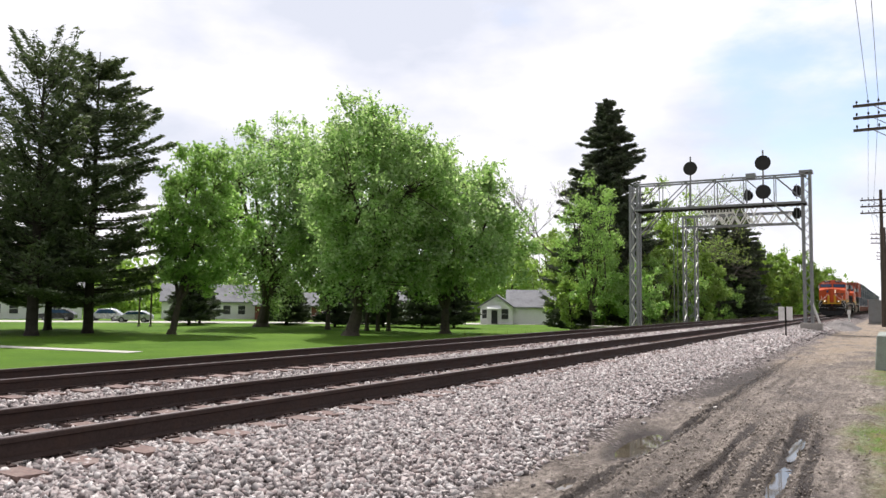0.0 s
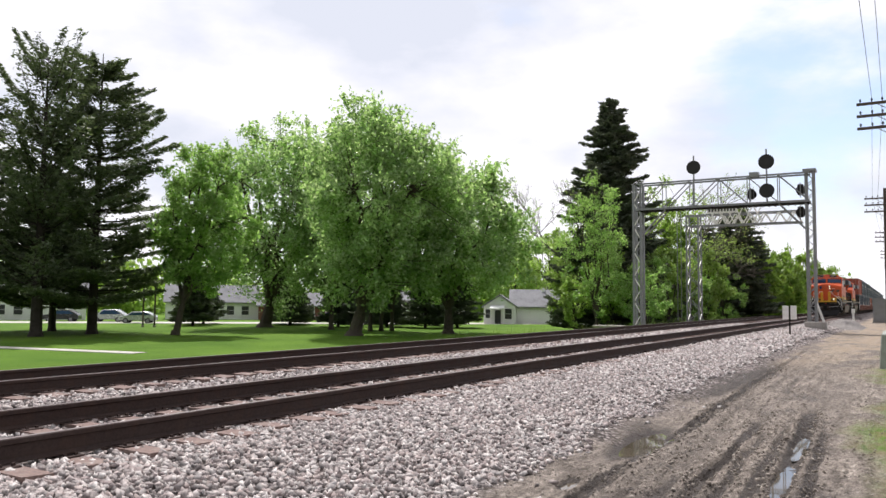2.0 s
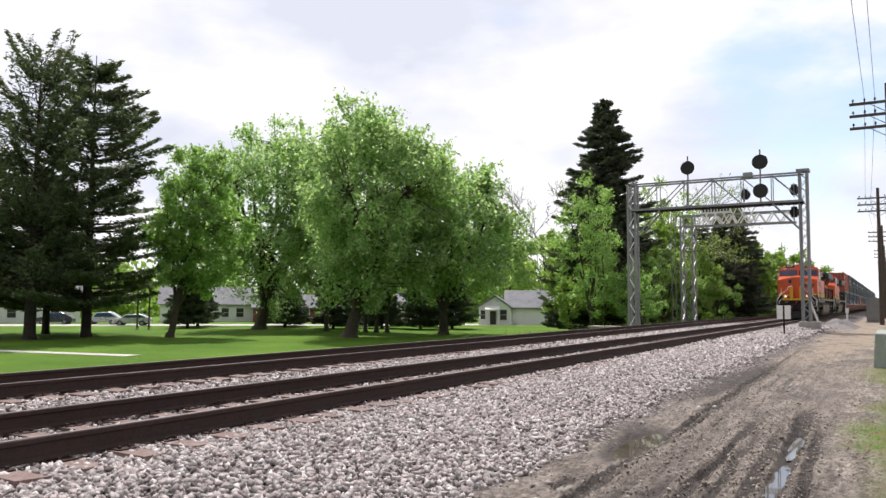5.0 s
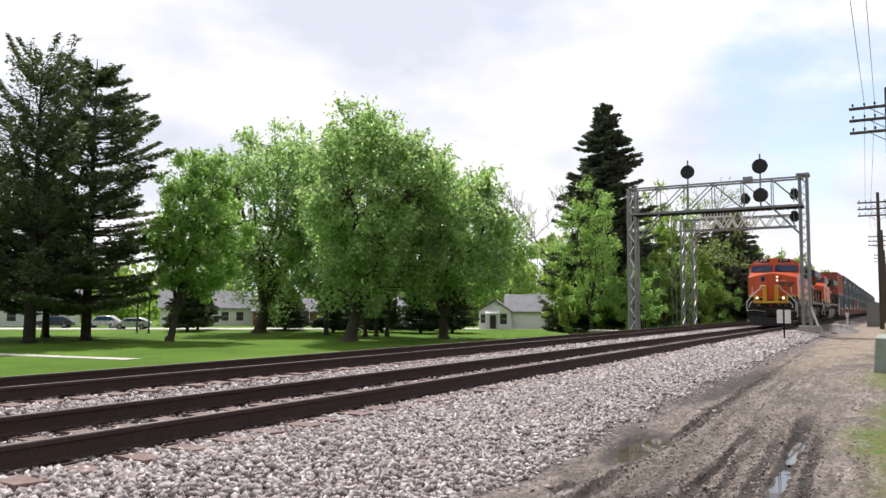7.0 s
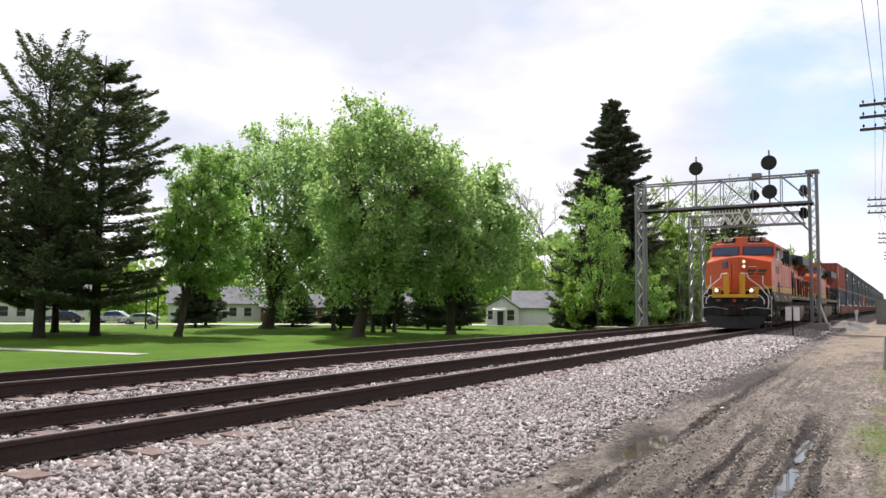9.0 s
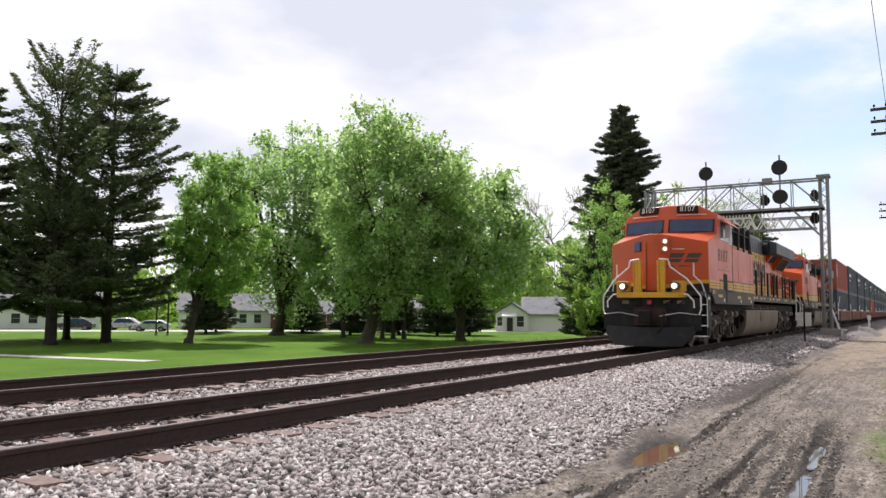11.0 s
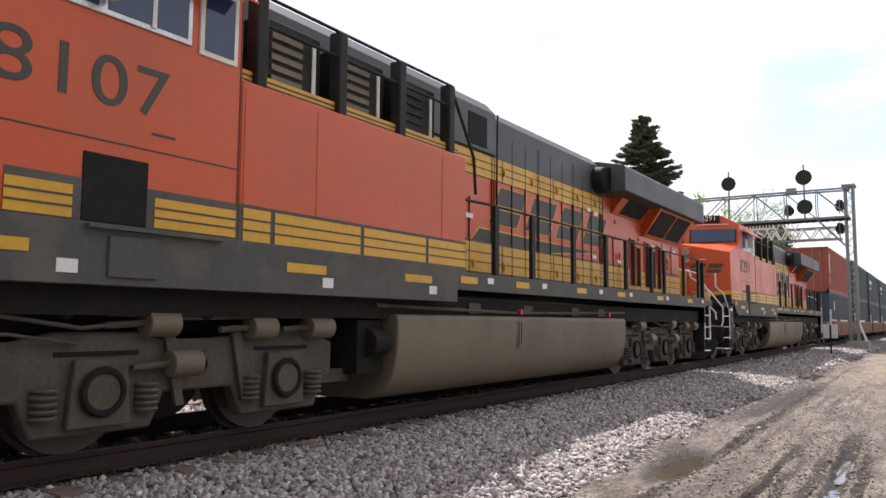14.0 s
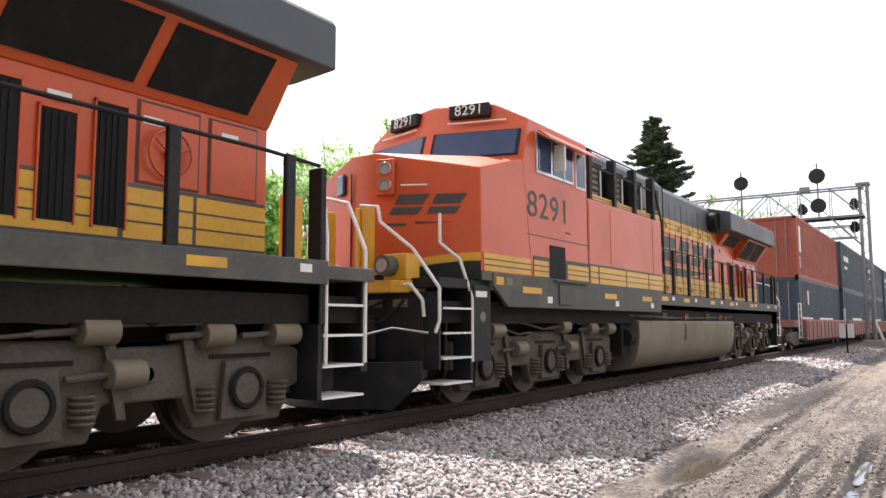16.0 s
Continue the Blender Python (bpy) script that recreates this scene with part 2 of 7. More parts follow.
# ---- geometry helpers ----
class Geo:
    """Vertices and faces gathered into one mesh."""

    def __init__(self):
        self.v, self.f = [], []

    def add(self, vs, fs):
        k = len(self.v)
        self.v.extend(vs)
        self.f.extend([tuple(i + k for i in f) for f in fs])
        return self

    def box(self, x0, x1, y0, y1, z0, z1):
        return self.add([(x0, y0, z0), (x1, y0, z0), (x1, y1, z0), (x0, y1, z0), (x0, y0, z1), (x1, y0, z1), (x1, y1, z1), (x0, y1, z1)],
                        [(3, 2, 1, 0), (4, 5, 6, 7), (0, 1, 5, 4), (1, 2, 6, 5), (2, 3, 7, 6), (3, 0, 4, 7)])

    def prism(self, poly, axis, a, b):
        """A polygon in the plane across an axis, extruded along it. x: (y, z); y: (x, z); z: (x, y)."""
        put = {"x": lambda p, s: (s, p[0], p[1]), "y": lambda p, s: (p[0], s, p[1]), "z": lambda p, s: (p[0], p[1], s)}[axis]
        n = len(poly)
        vs = [put(p, a) for p in poly] + [put(p, b) for p in poly]
        return self.add(vs, [tuple(range(n))[::-1], tuple(range(n, 2 * n))] + [(i, (i + 1) % n, n + (i + 1) % n, n + i) for i in range(n)])

    def rod(self, p, q, r, r2=None, n=8, cap=True):
        p, q = Vector(p), Vector(q)
        d = (q - p)
        if d.length < 1e-6:
            return self
        u = d.orthogonal().normalized()
        w = d.normalized().cross(u)
        r2 = r if r2 is None else r2
        vs = []
        for c, rr in ((p, r), (q, r2)):
            for i in range(n):
                a = 2 * math.pi * i / n
                vs.append(tuple(c + u * (rr * math.cos(a)) + w * (rr * math.sin(a))))
        fs = [(i, (i + 1) % n, n + (i + 1) % n, n + i) for i in range(n)]
        if cap:
            fs += [tuple(range(n))[::-1], tuple(range(n, 2 * n))]
        return self.add(vs, fs)

    def pipe(self, pts, r, n=7):
        for a, b in zip(pts, pts[1:]):
            self.rod(a, b, r, n=n)
        return self

    def ring(self, c, axis, r, tube, n=20, m=6):
        vs, fs = [], []
        for i in range(n):
            a = 2 * math.pi * i / n
            for j in range(m):
                b = 2 * math.pi * j / m
                rr, h = r + tube * math.cos(b), tube * math.sin(b)
                p = {"x": (h, rr * math.cos(a), rr * math.sin(a)), "y": (rr * math.cos(a), h, rr * math.sin(a)), "z": (rr * math.cos(a), rr * math.sin(a), h)}[axis]
                vs.append((c[0] + p[0], c[1] + p[1], c[2] + p[2]))
                fs.append((i * m + j, ((i + 1) % n) * m + j, ((i + 1) % n) * m + (j + 1) % m, i * m + (j + 1) % m))
        return self.add(vs, fs)

    def mesh(self, name):
        me = bpy.data.meshes.new(name)
        me.from_pydata(self.v, [], self.f)
        b = bmesh.new()
        b.from_mesh(me)
        bmesh.ops.recalc_face_normals(b, faces=b.faces)
        b.to_mesh(me)
        b.free()
        me.polygons.foreach_set("use_smooth", [True] * len(me.polygons))
        me.set_sharp_from_angle(angle=radians(35))
        return me


SMALL = {"sill_rib", "door_latch", "notice_plate", "stencil_patch", "reflective_marking", "stripe_line", "door_seam", "panel_seam", "louvre", "pilot_fitting", "underfloor_box", "nose_emblem", "side_emblem", "roof_handrail", "air_hose", "emblem_outline"}


def part(name, geo, material, parent=None, label="", bevel=0.0):
    me = geo.mesh(name)
    me.materials.append(material)
    ob = new(name, me)
    if parent:
        ob.parent = parent
    if label:
        ob["label"] = label
    if name in SMALL:
        ob["kind"] = "stuff"
    if bevel:
        m = ob.modifiers.new("edge", "BEVEL")
        m.width, m.segments, m.limit_method, m.angle_limit = bevel, 2, "ANGLE", radians(40)
    return ob


def empty(name, label, category, group="", at=(0, 0, 0), rz=0.0, kind=""):
    e = new(name)
    e.empty_display_size = 0.3
    e.matrix_basis = pose(*at, 0, 0, rz)
    return tagged(e, label, category, group, kind)


def quad_mesh(name, quads, material, parent=None):
    """A mesh of loose quads from an array (n, 4, 3)."""
    n = len(quads)
    me = bpy.data.meshes.new(name)
    me.vertices.add(4 * n)
    me.vertices.foreach_set("co", quads.reshape(-1).astype(np.float32))
    me.loops.add(4 * n)
    me.loops.foreach_set("vertex_index", np.arange(4 * n, dtype=np.int32))
    me.polygons.add(n)
    me.polygons.foreach_set("loop_start", np.arange(0, 4 * n, 4, dtype=np.int32))
    me.update(calc_edges=True)
    me.materials.append(material)
    ob = new(name, me)
    if parent:
        ob.parent = parent
    return ob


def text_part(name, words, size, material, parent, m, depth=0.004, wide=1.0, label=""):
    c = bpy.data.curves.new(name, "FONT")
    c.body, c.size, c.align_x, c.align_y, c.extrude = words, size, "CENTER", "CENTER", depth
    c.space_character = 1.05
    ob = new(name, c)
    c.materials.append(material)
    dg = bpy.context.evaluated_depsgraph_get()
    me = bpy.data.meshes.new_from_object(ob.evaluated_get(dg))
    bpy.data.objects.remove(ob)
    me.transform(m @ Matrix.Diagonal((wide, 1, 1, 1)))
    o = new(name, me)
    o.parent = parent
    if label:
        o["label"] = label
    return o


# ---- ground ----
NEAR_X, FAR_X, FAR_Z = -6.75, -11.37, -0.05
PUDDLES = [(-2.54, 8.7, 0.24, 1.05), (-2.52, 6.4, 0.07, 0.2), (-0.95, 7.5, 0.07, 0.55), (-0.98, 9.4, 0.05, 0.5)]
RUTS = [(-2.28, -0.022, 0.045, 0.085, 1.0, 30), (-2.20, -0.022, 0.03, 0.05, 0.6, 22), (-1.78, -0.03, 0.07, 0.09, 1.0, 10.2), (-1.50, -0.03, 0.07, 0.08, 0.9, 11.3), (-1.30, -0.04, 0.05, 0.06, 0.8, 9.4), (-2.02, -0.025, 0.05, 0.035, 0.4, 15), (-1.06, -0.05, 0.05, 0.05, 0.7, 10.8), (-0.66, -0.05, 0.045, 0.05, 0.8, 11.0), (-1.95, -0.02, 0.22, 0.02, 0.28, 34), (-0.75, -0.03, 0.25, 0.02, 0.22, 34), (-0.86, -0.05, 0.10, 0.09, 0.9, 12.2)]


def profile(x):
    xs = [-4000, -60, -17.5, -14.2, -13.0, -9.7, -9.0, -8.4, -5.1, -4.6, -3.0, -2.6, 0.5, 3.0, 60, 4000]
    zs = [-2.4, -1.8, -1.7, -0.45, -0.30, -0.30, -0.36, -0.235, -0.235, -0.24, -0.43, -0.47, -0.45, -0.40, -0.4, -1.0]
    return np.interp(x, xs, zs)


def rut_parts(x, y):
    """Depth, rim and mud of the wheel ruts at a place."""
    dep, mud = 0.0, 0.0
    fade = min(1.0, max(0.0, (40 - y) / 22))
    for x0, lean, w, d, m, end in RUTS:
        c = x0 + lean * (y - 6) + 0.10 * noise.noise((x0, y * 0.14, 5)) + 0.03 * noise.noise((x0 * 9, y * 0.9, 1)) + 0.014 * noise.noise((x0 * 5, y * 4.0, 1))
        ww = w * (1 + 0.5 * noise.noise((x0 * 3, y * 0.7, 6)))
        u = (x - c) / ww
        if abs(u) > 4:
            continue
        k = max(0.0, 0.65 + 0.9 * noise.noise((x0 * 7, y * 0.22, 2))) * fade * (0.22 + 0.78 * min(1.0, max(0.0, (end + 1.5 - y) / 4.0)))
        dep -= k * d * 0.75 * math.exp(-u ** 8) * (1 + 0.9 * noise.noise((x * 14, y * 4, 4)))
        dep += 0.34 * k * d * (math.exp(-((u - 1.7) / 0.5) ** 2) + math.exp(-((u + 1.7) / 0.5) ** 2)) * (0.3 + 2.6 * abs(noise.noise((x * 20, y * 9, 8))))
        mud = max(mud, m * min(1.0, k * 1.2) * math.exp(-(u / 1.2) ** 4))
    return dep, mud


def puddle_depth(x, y):
    return sum(math.exp(-0.9 * (((x - px + 0.03 * (y - py)) / rx) ** 2 + ((y - py) / ry) ** 2)) for px, py, rx, ry in PUDDLES)


def rut_mud(x, y):
    if not (-3.6 < x < 1 and 0 < y < 60):
        return 0.0
    return min(1.0, max(rut_parts(x, y)[1], 0.9 * puddle_depth(x, y), 1.0 * math.exp(-((x + 2.95) / 0.40) ** 2 - ((y - 17.5) / 4.5) ** 2)))


def ground_z(x, y, fine=True):
    z = float(profile(x))
    if fine and -3.6 < x < 3 and 0 < y < 60:
        near = min(1.0, max(0.0, (x + 3.3) / 0.5))
        calm = 1 - min(1.0, 1.3 * puddle_depth(x, y))
        z += near * calm * (0.03 * noise.noise((x * 1.3, y * 0.3, 0)) + 0.012 * noise.noise((x * 3, y * 1.3, 3)) + 0.012 * noise.noise((x * 6, y * 0.6, 4)) + 0.026 * abs(noise.noise((x * 9, y * 4.0, 7))) + 0.018 * abs(noise.noise((x * 16, y * 8, 9))) + 0.016 * noise.noise((x * 28, y * 14, 2)))
        wet = min(1.0, puddle_depth(x, y))
        z += near * rut_parts(x, y)[0] * (1 - wet) - 0.075 * wet
    return z


def axis_steps(stops):
    out = []
    for a, b, s in stops:
        out.extend(np.arange(a, b, s).tolist())
    return sorted(set(round(v, 4) for v in out + [stops[-1][1]]))


def ground_material():
    m, nt, b = nodes_of("ground_soil_grass_gravel")
    g = nt.nodes.new("ShaderNodeNewGeometry")
    P = g.outputs["Position"]
    sx = nt.nodes.new("ShaderNodeSeparateXYZ")
    nt.links.new(P, sx.inputs[0])
    wob = math_node(nt, "MULTIPLY", math_node(nt, "SUBTRACT", noise_node(nt, P, 1.1, 6), 0.5), 1.3)
    wob2 = math_node(nt, "MULTIPLY", math_node(nt, "SUBTRACT", noise_node(nt, P, 0.35, 6), 0.5), 2.6)
    x1 = math_node(nt, "ADD", sx.outputs["X"], wob)
    x2 = math_node(nt, "ADD", sx.outputs["X"], wob2)
    # dirt, drawn out along the wheel direction
    drag = nt.nodes.new("ShaderNodeMapping")
    drag.inputs["Scale"].default_value = (1.0, 0.50, 1.0)
    nt.links.new(P, drag.inputs["Vector"])
    D = drag.outputs["Vector"]
    n_big, n_mid, n_fine = noise_node(nt, D, 1.1, 5), noise_node(nt, D, 6.0, 7, 0.65), noise_node(nt, D, 60, 4)
    dirt = ramp_node(nt, n_mid, 0.32, 0.68, (0.158, 0.140, 0.122), (0.325, 0.290, 0.252))
    dirt = mix_node(nt, math_node(nt, "MULTIPLY", ramp_node(nt, n_big, 0.50, 0.66), 0.7), dirt, (0.062, 0.05, 0.042))
    dirt = mix_node(nt, math_node(nt, "MULTIPLY", ramp_node(nt, n_fine, 0.55, 0.70), 0.6), dirt, (0.40, 0.35, 0.325))
    lane = nt.nodes.new("ShaderNodeMapping")
    lane.inputs["Scale"].default_value = (4.6, 0.42, 1.0)
    nt.links.new(P, lane.inputs["Vector"])
    streak = noise_node(nt, lane.outputs["Vector"], 1.6, 8, 0.65)
    dirt = mix_node(nt, 1.0, dirt, ramp_node(nt, streak, 0.3, 0.7, (0.66, 0.64, 0.63), (1.28, 1.26, 1.25)), "MULTIPLY")
    clod = noise_node(nt, D, 19.0, 9, 0.7)
    dirt = mix_node(nt, 1.0, dirt, ramp_node(nt, clod, 0.34, 0.66, (0.48, 0.48, 0.48), (1.75, 1.75, 1.75)), "MULTIPLY")
    mud = nt.nodes.new("ShaderNodeAttribute")
    mud.attribute_name = "mud"
    muddy = ramp_node(nt, math_node(nt, "ADD", mud.outputs["Fac"], math_node(nt, "MULTIPLY", math_node(nt, "ADD", math_node(nt, "MULTIPLY", math_node(nt, "SUBTRACT", clod, 0.5), 0.9), math_node(nt, "SUBTRACT", n_mid, 0.5)), 0.9)), 0.22, 0.40)
    dirt = mix_node(nt, math_node(nt, "MULTIPLY", muddy, 0.84), dirt, (0.044, 0.036, 0.032))
    far_y = ramp_node(nt, math_node(nt, "MULTIPLY", sx.outputs["Y"], 0.02), 0.36, 0.62)
    sandy = math_node(nt, "MULTIPLY", far_y, ramp_node(nt, n_big, 0.40, 0.60, (0.8, 0.8, 0.8), (0.15, 0.15, 0.15)))
    dirt = mix_node(nt, sandy, dirt, mix_node(nt, n_mid, (0.30, 0.235, 0.165), (0.44, 0.36, 0.27)))
    # gravel bed between the stones
    vor = nt.nodes.new("ShaderNodeTexVoronoi")
    vor.inputs["Scale"].default_value = 17.0
    nt.links.new(P, vor.inputs["Vector"])
    sep = nt.nodes.new("ShaderNodeSeparateColor")
    nt.links.new(vor.outputs["Color"], sep.inputs[0])
    grav = ramp_node(nt, sep.outputs[0], 0.0, 1.0, (0.20, 0.17, 0.16), (0.56, 0.50, 0.48))
    # shade in the gaps between stones, painted dark along the cell edges
    grav = mix_node(nt, ramp_node(nt, vor.outputs["Distance"], 0.32, 0.6), grav, (0.07, 0.06, 0.055))
    # grass
    gr = ramp_node(nt, noise_node(nt, P, 0.16, 6), 0.35, 0.65, (0.072, 0.16, 0.012), (0.125, 0.235, 0.022))
    gr = mix_node(nt, math_node(nt, "MULTIPLY", ramp_node(nt, noise_node(nt, P, 3.0, 5), 0.5, 0.75), 0.45), gr, (0.055, 0.11, 0.016))
    is_grav = ramp_node(nt, math_node(nt, "ADD", math_node(nt, "MULTIPLY", x1, -0.5), -0.95), 0.45, 0.62)
    is_west = ramp_node(nt, math_node(nt, "ADD", math_node(nt, "MULTIPLY", x2, -0.2), -2.5), 0.40, 0.52)
    is_east = ramp_node(nt, math_node(nt, "ADD", math_node(nt, "MULTIPLY", x2, 0.5), 0.72), 0.45, 0.75)
    c = mix_node(nt, is_grav, dirt, grav)
    c = mix_node(nt, is_west, c, gr)
    # unseen ground further east is made bare soil to cut green bounce light
    unseen_bare_east = ramp_node(nt, math_node(nt, "MULTIPLY", math_node(nt, "ADD", x2, -3.0), 0.2), 0.0, 0.5)
    is_east = math_node(nt, "MULTIPLY", is_east, math_node(nt, "SUBTRACT", 1.0, unseen_bare_east))
    c = mix_node(nt, is_east, c, mix_node(nt, ramp_node(nt, n_mid, 0.4, 0.6), (0.22, 0.20, 0.09), gr))
    nt.links.new(c, b.inputs["Base Color"])
    wet = ramp_node(nt, n_big, 0.48, 0.66, (0.95,) * 3, (0.55,) * 3)
    wet = mix_node(nt, muddy, wet, (0.6, 0.6, 0.6))
    nt.links.new(mix_node(nt, is_grav, wet, (0.92, 0.92, 0.92)), b.inputs["Roughness"])
    b.inputs["Specular IOR Level"].default_value = 0.15
    h = math_node(nt, "ADD", math_node(nt, "MULTIPLY", n_fine, 0.5), math_node(nt, "MULTIPLY", clod, 1.6))
    bump_node(nt, b, h, 0.9, 0.05)
    return m


def build_ground():
    xs = axis_steps([(-4000, -400, 600), (-400, -80, 40), (-80, -18, 6), (-18, -8, 0.5), (-8, -3.6, 0.4), (-3.6, 0.2, 0.032), (0.2, 1.0, 0.1), (1.0, 6, 0.5), (6, 60, 9), (60, 400, 60), (400, 4000, 600)])
    ys = axis_steps([(-4000, -400, 600), (-400, -20, 60), (-20, 3, 1.0), (3, 5, 0.12), (5, 13, 0.045), (13, 26, 0.11), (26, 60, 0.6), (60, 160, 5), (160, 500, 40), (500, 4500, 500)])
    nx, ny = len(xs), len(ys)
    vs = [(x, y, ground_z(x, y)) for y in ys for x in xs]
    idx = np.arange(nx * ny).reshape(ny, nx)
    fs = np.stack([idx[:-1, :-1], idx[:-1, 1:], idx[1:, 1:], idx[1:, :-1]], -1).reshape(-1, 4)
    me = bpy.data.meshes.new("ground")
    me.from_pydata(vs, [], fs.tolist())
    me.polygons.foreach_set("use_smooth", [True] * len(me.polygons))
    me.materials.append(ground_material())
    at = me.attributes.new("mud", "FLOAT", "POINT")
    at.data.foreach_set("value", [rut_mud(x, y) for x, y, z in vs])
    tagged(new("ground", me), "rutted dirt track, gravel bed and mown grass", "ground", kind="structure")


def build_puddles():
    m, nt, b = nodes_of("muddy_water")
    v = nt.nodes.new("ShaderNodeNewGeometry").outputs["Position"]
    nt.links.new(ramp_node(nt, noise_node(nt, v, 3.0), 0.3, 0.7, (0.06, 0.05, 0.035), (0.13, 0.11, 0.085)), b.inputs["Base Color"])
    b.inputs["Roughness"].default_value, b.inputs["Specular IOR Level"].default_value = 0.03, 0.5
    for px, py, rx, ry in PUDDLES:
        g = Geo()
        n = 40
        edge = [(px - 0.03 * ry * math.sin(a) * 1 + rx * 1.5 * math.cos(a) * (1 + 0.6 * noise.noise((math.cos(a) * 2.5, math.sin(a) * 2.5, py))),
                 py + ry * 1.5 * math.sin(a) * (1 + 0.2 * noise.noise((math.cos(a) * 2, math.sin(a) * 2, px))))
                for a in (2 * math.pi * i / n for i in range(n))]
        z = float(profile(px)) - 0.075 + 0.038
        g.add([(px, py, z)] + [(x, y, z) for x, y in edge], [(0, 1 + i, 1 + (i + 1) % n) for i in range(n)])
        tagged(part("puddle", g, m), "shallow muddy rain puddle in a wheel rut", "puddle", "puddles on the dirt track", kind="structure")


# ---- tracks ----
def rail_profile(x, z):
    half = [(0.076, -0.186), (0.076, -0.174), (0.014, -0.155), (0.010, -0.055), (0.037, -0.042), (0.037, -0.006), (0.030, 0.0)]
    return [(x + a, z + b) for a, b in half] + [(x - a, z + b) for a, b in half[::-1]]


def build_track(cx, top, label, detail):
    tr = empty("railway_track", label, "railway track", "parallel tracks", (cx, 0, top), kind="structure")
    for side in (-0.7535, 0.7535):
        r = part("rail", Geo().prism(rail_profile(side, 0), "y", -60, 900), RAIL_RUST, tr, "rust-brown steel rail")
        part("rail_head", Geo().box(side - 0.028, side + 0.028, -60, 900, 0.0, 0.003), RAIL_TOP, r, "worn shiny running surface")
    rnd = random.Random(int(-cx * 10))
    tie_meshes = []
    for k in range(4):
        g = Geo()
        g.box(-1.3, 1.3, -0.115, 0.115, -0.36, -0.196)
        me = g.mesh("tie")
        for v in me.vertices:
            v.co += Vector((rnd.uniform(-.02, .02), rnd.uniform(-.012, .012), rnd.uniform(-.008, .008)))
        me.materials.append(TIE)
        tie_meshes.append(me)
    plate = Geo()
    plate.box(-0.17, 0.17, -0.09, 0.09, -0.20, -0.187)
    for a in (-0.12, 0.12):
        for c in (-0.05, 0.05):
            plate.box(a - 0.012, a + 0.012, c - 0.012, c + 0.012, -0.19, -0.165)
    plate = plate.mesh("tie_plate")
    plate.materials.append(RAIL_RUST)
    y = -6.0
    far = Geo()
    while y < 260:
        if y < (75 if detail else 55):
            t = new("tie", rnd.choice(tie_meshes))
            t.parent = tr
            t.matrix_basis = pose(rnd.uniform(-0.05, 0.05), y + rnd.uniform(-0.02, 0.02), rnd.uniform(-0.012, 0.006), 0, 0, rnd.uniform(-1, 1))
            if y < 28:
                for side in (-0.7535, 0.7535):
                    p = new("tie_plate", plate)
                    p.parent = t
                    p.matrix_basis = pose(side, 0, 0.004)
        else:
            far.box(-1.3, 1.3, y - 0.115, y + 0.115, -0.36, -0.20)
        y += 0.52
    ob = part("ties_far_off", far, TIE, tr)
    ob["kind"] = "stuff"


LUMP = np.array([(-1, -1, -1), (1, -1, -1), (1, 1, -1), (-1, 1, -1), (-1, -1, 1), (1, -1, 1), (1, 1, 1), (-1, 1, 1)], float)


def lumps(rng, x, y, z, s):
    """Corners of irregular eight-cornered lumps of size s, each turned its own way."""
    n = len(x)
    sc = np.stack([s * rng.uniform(0.7, 1.3, n), s * rng.uniform(0.6, 1.0, n), s * rng.uniform(0.45, 0.8, n)], 1) * 0.5
    p = LUMP[None] * (1 + rng.uniform(-0.62, 0.35, (n, 8, 3))) * sc[:, None]
    q = rng.normal(size=(n, 4)) * np.array([1.0, 0.45, 0.45, 1.0])
    q /= np.linalg.norm(q, axis=1, keepdims=True)
    w, a, b, c = q.T
    R = np.stack([1 - 2 * (b * b + c * c), 2 * (a * b - w * c), 2 * (a * c + w * b), 2 * (a * b + w * c), 1 - 2 * (a * a + c * c), 2 * (b * c - w * a),
                  2 * (a * c - w * b), 2 * (b * c + w * a), 1 - 2 * (a * a + b * b)], 1).reshape(n, 3, 3)
    return np.einsum("nij,nkj->nki", R, p) + np.stack([x, y, z], 1)[:, None]


def lump_mesh(name, groups, material, label, category):
    faces = np.array([(0, 3, 2), (0, 2, 1), (4, 5, 6), (4, 6, 7), (0, 1, 5), (0, 5, 4), (1, 2, 6), (1, 6, 5), (2, 3, 7), (2, 7, 6), (3, 0, 4), (3, 4, 7)])
    V = np.concatenate(groups)
    F = (faces[None] + 8 * np.arange(len(V))[:, None, None]).reshape(-1)
    V = V.reshape(-1, 3)
    me = bpy.data.meshes.new(name)
    me.vertices.add(len(V))
    me.vertices.foreach_set("co", V.reshape(-1).astype(np.float32))
    me.loops.add(len(F))
    me.loops.foreach_set("vertex_index", F.astype(np.int32))
    me.polygons.add(len(F) // 3)
    me.polygons.foreach_set("loop_start", np.arange(0, len(F), 3, dtype=np.int32))
    me.update(calc_edges=True)
    me.materials.append(material)
    tagged(new(name, me), label, category, kind="stuff")


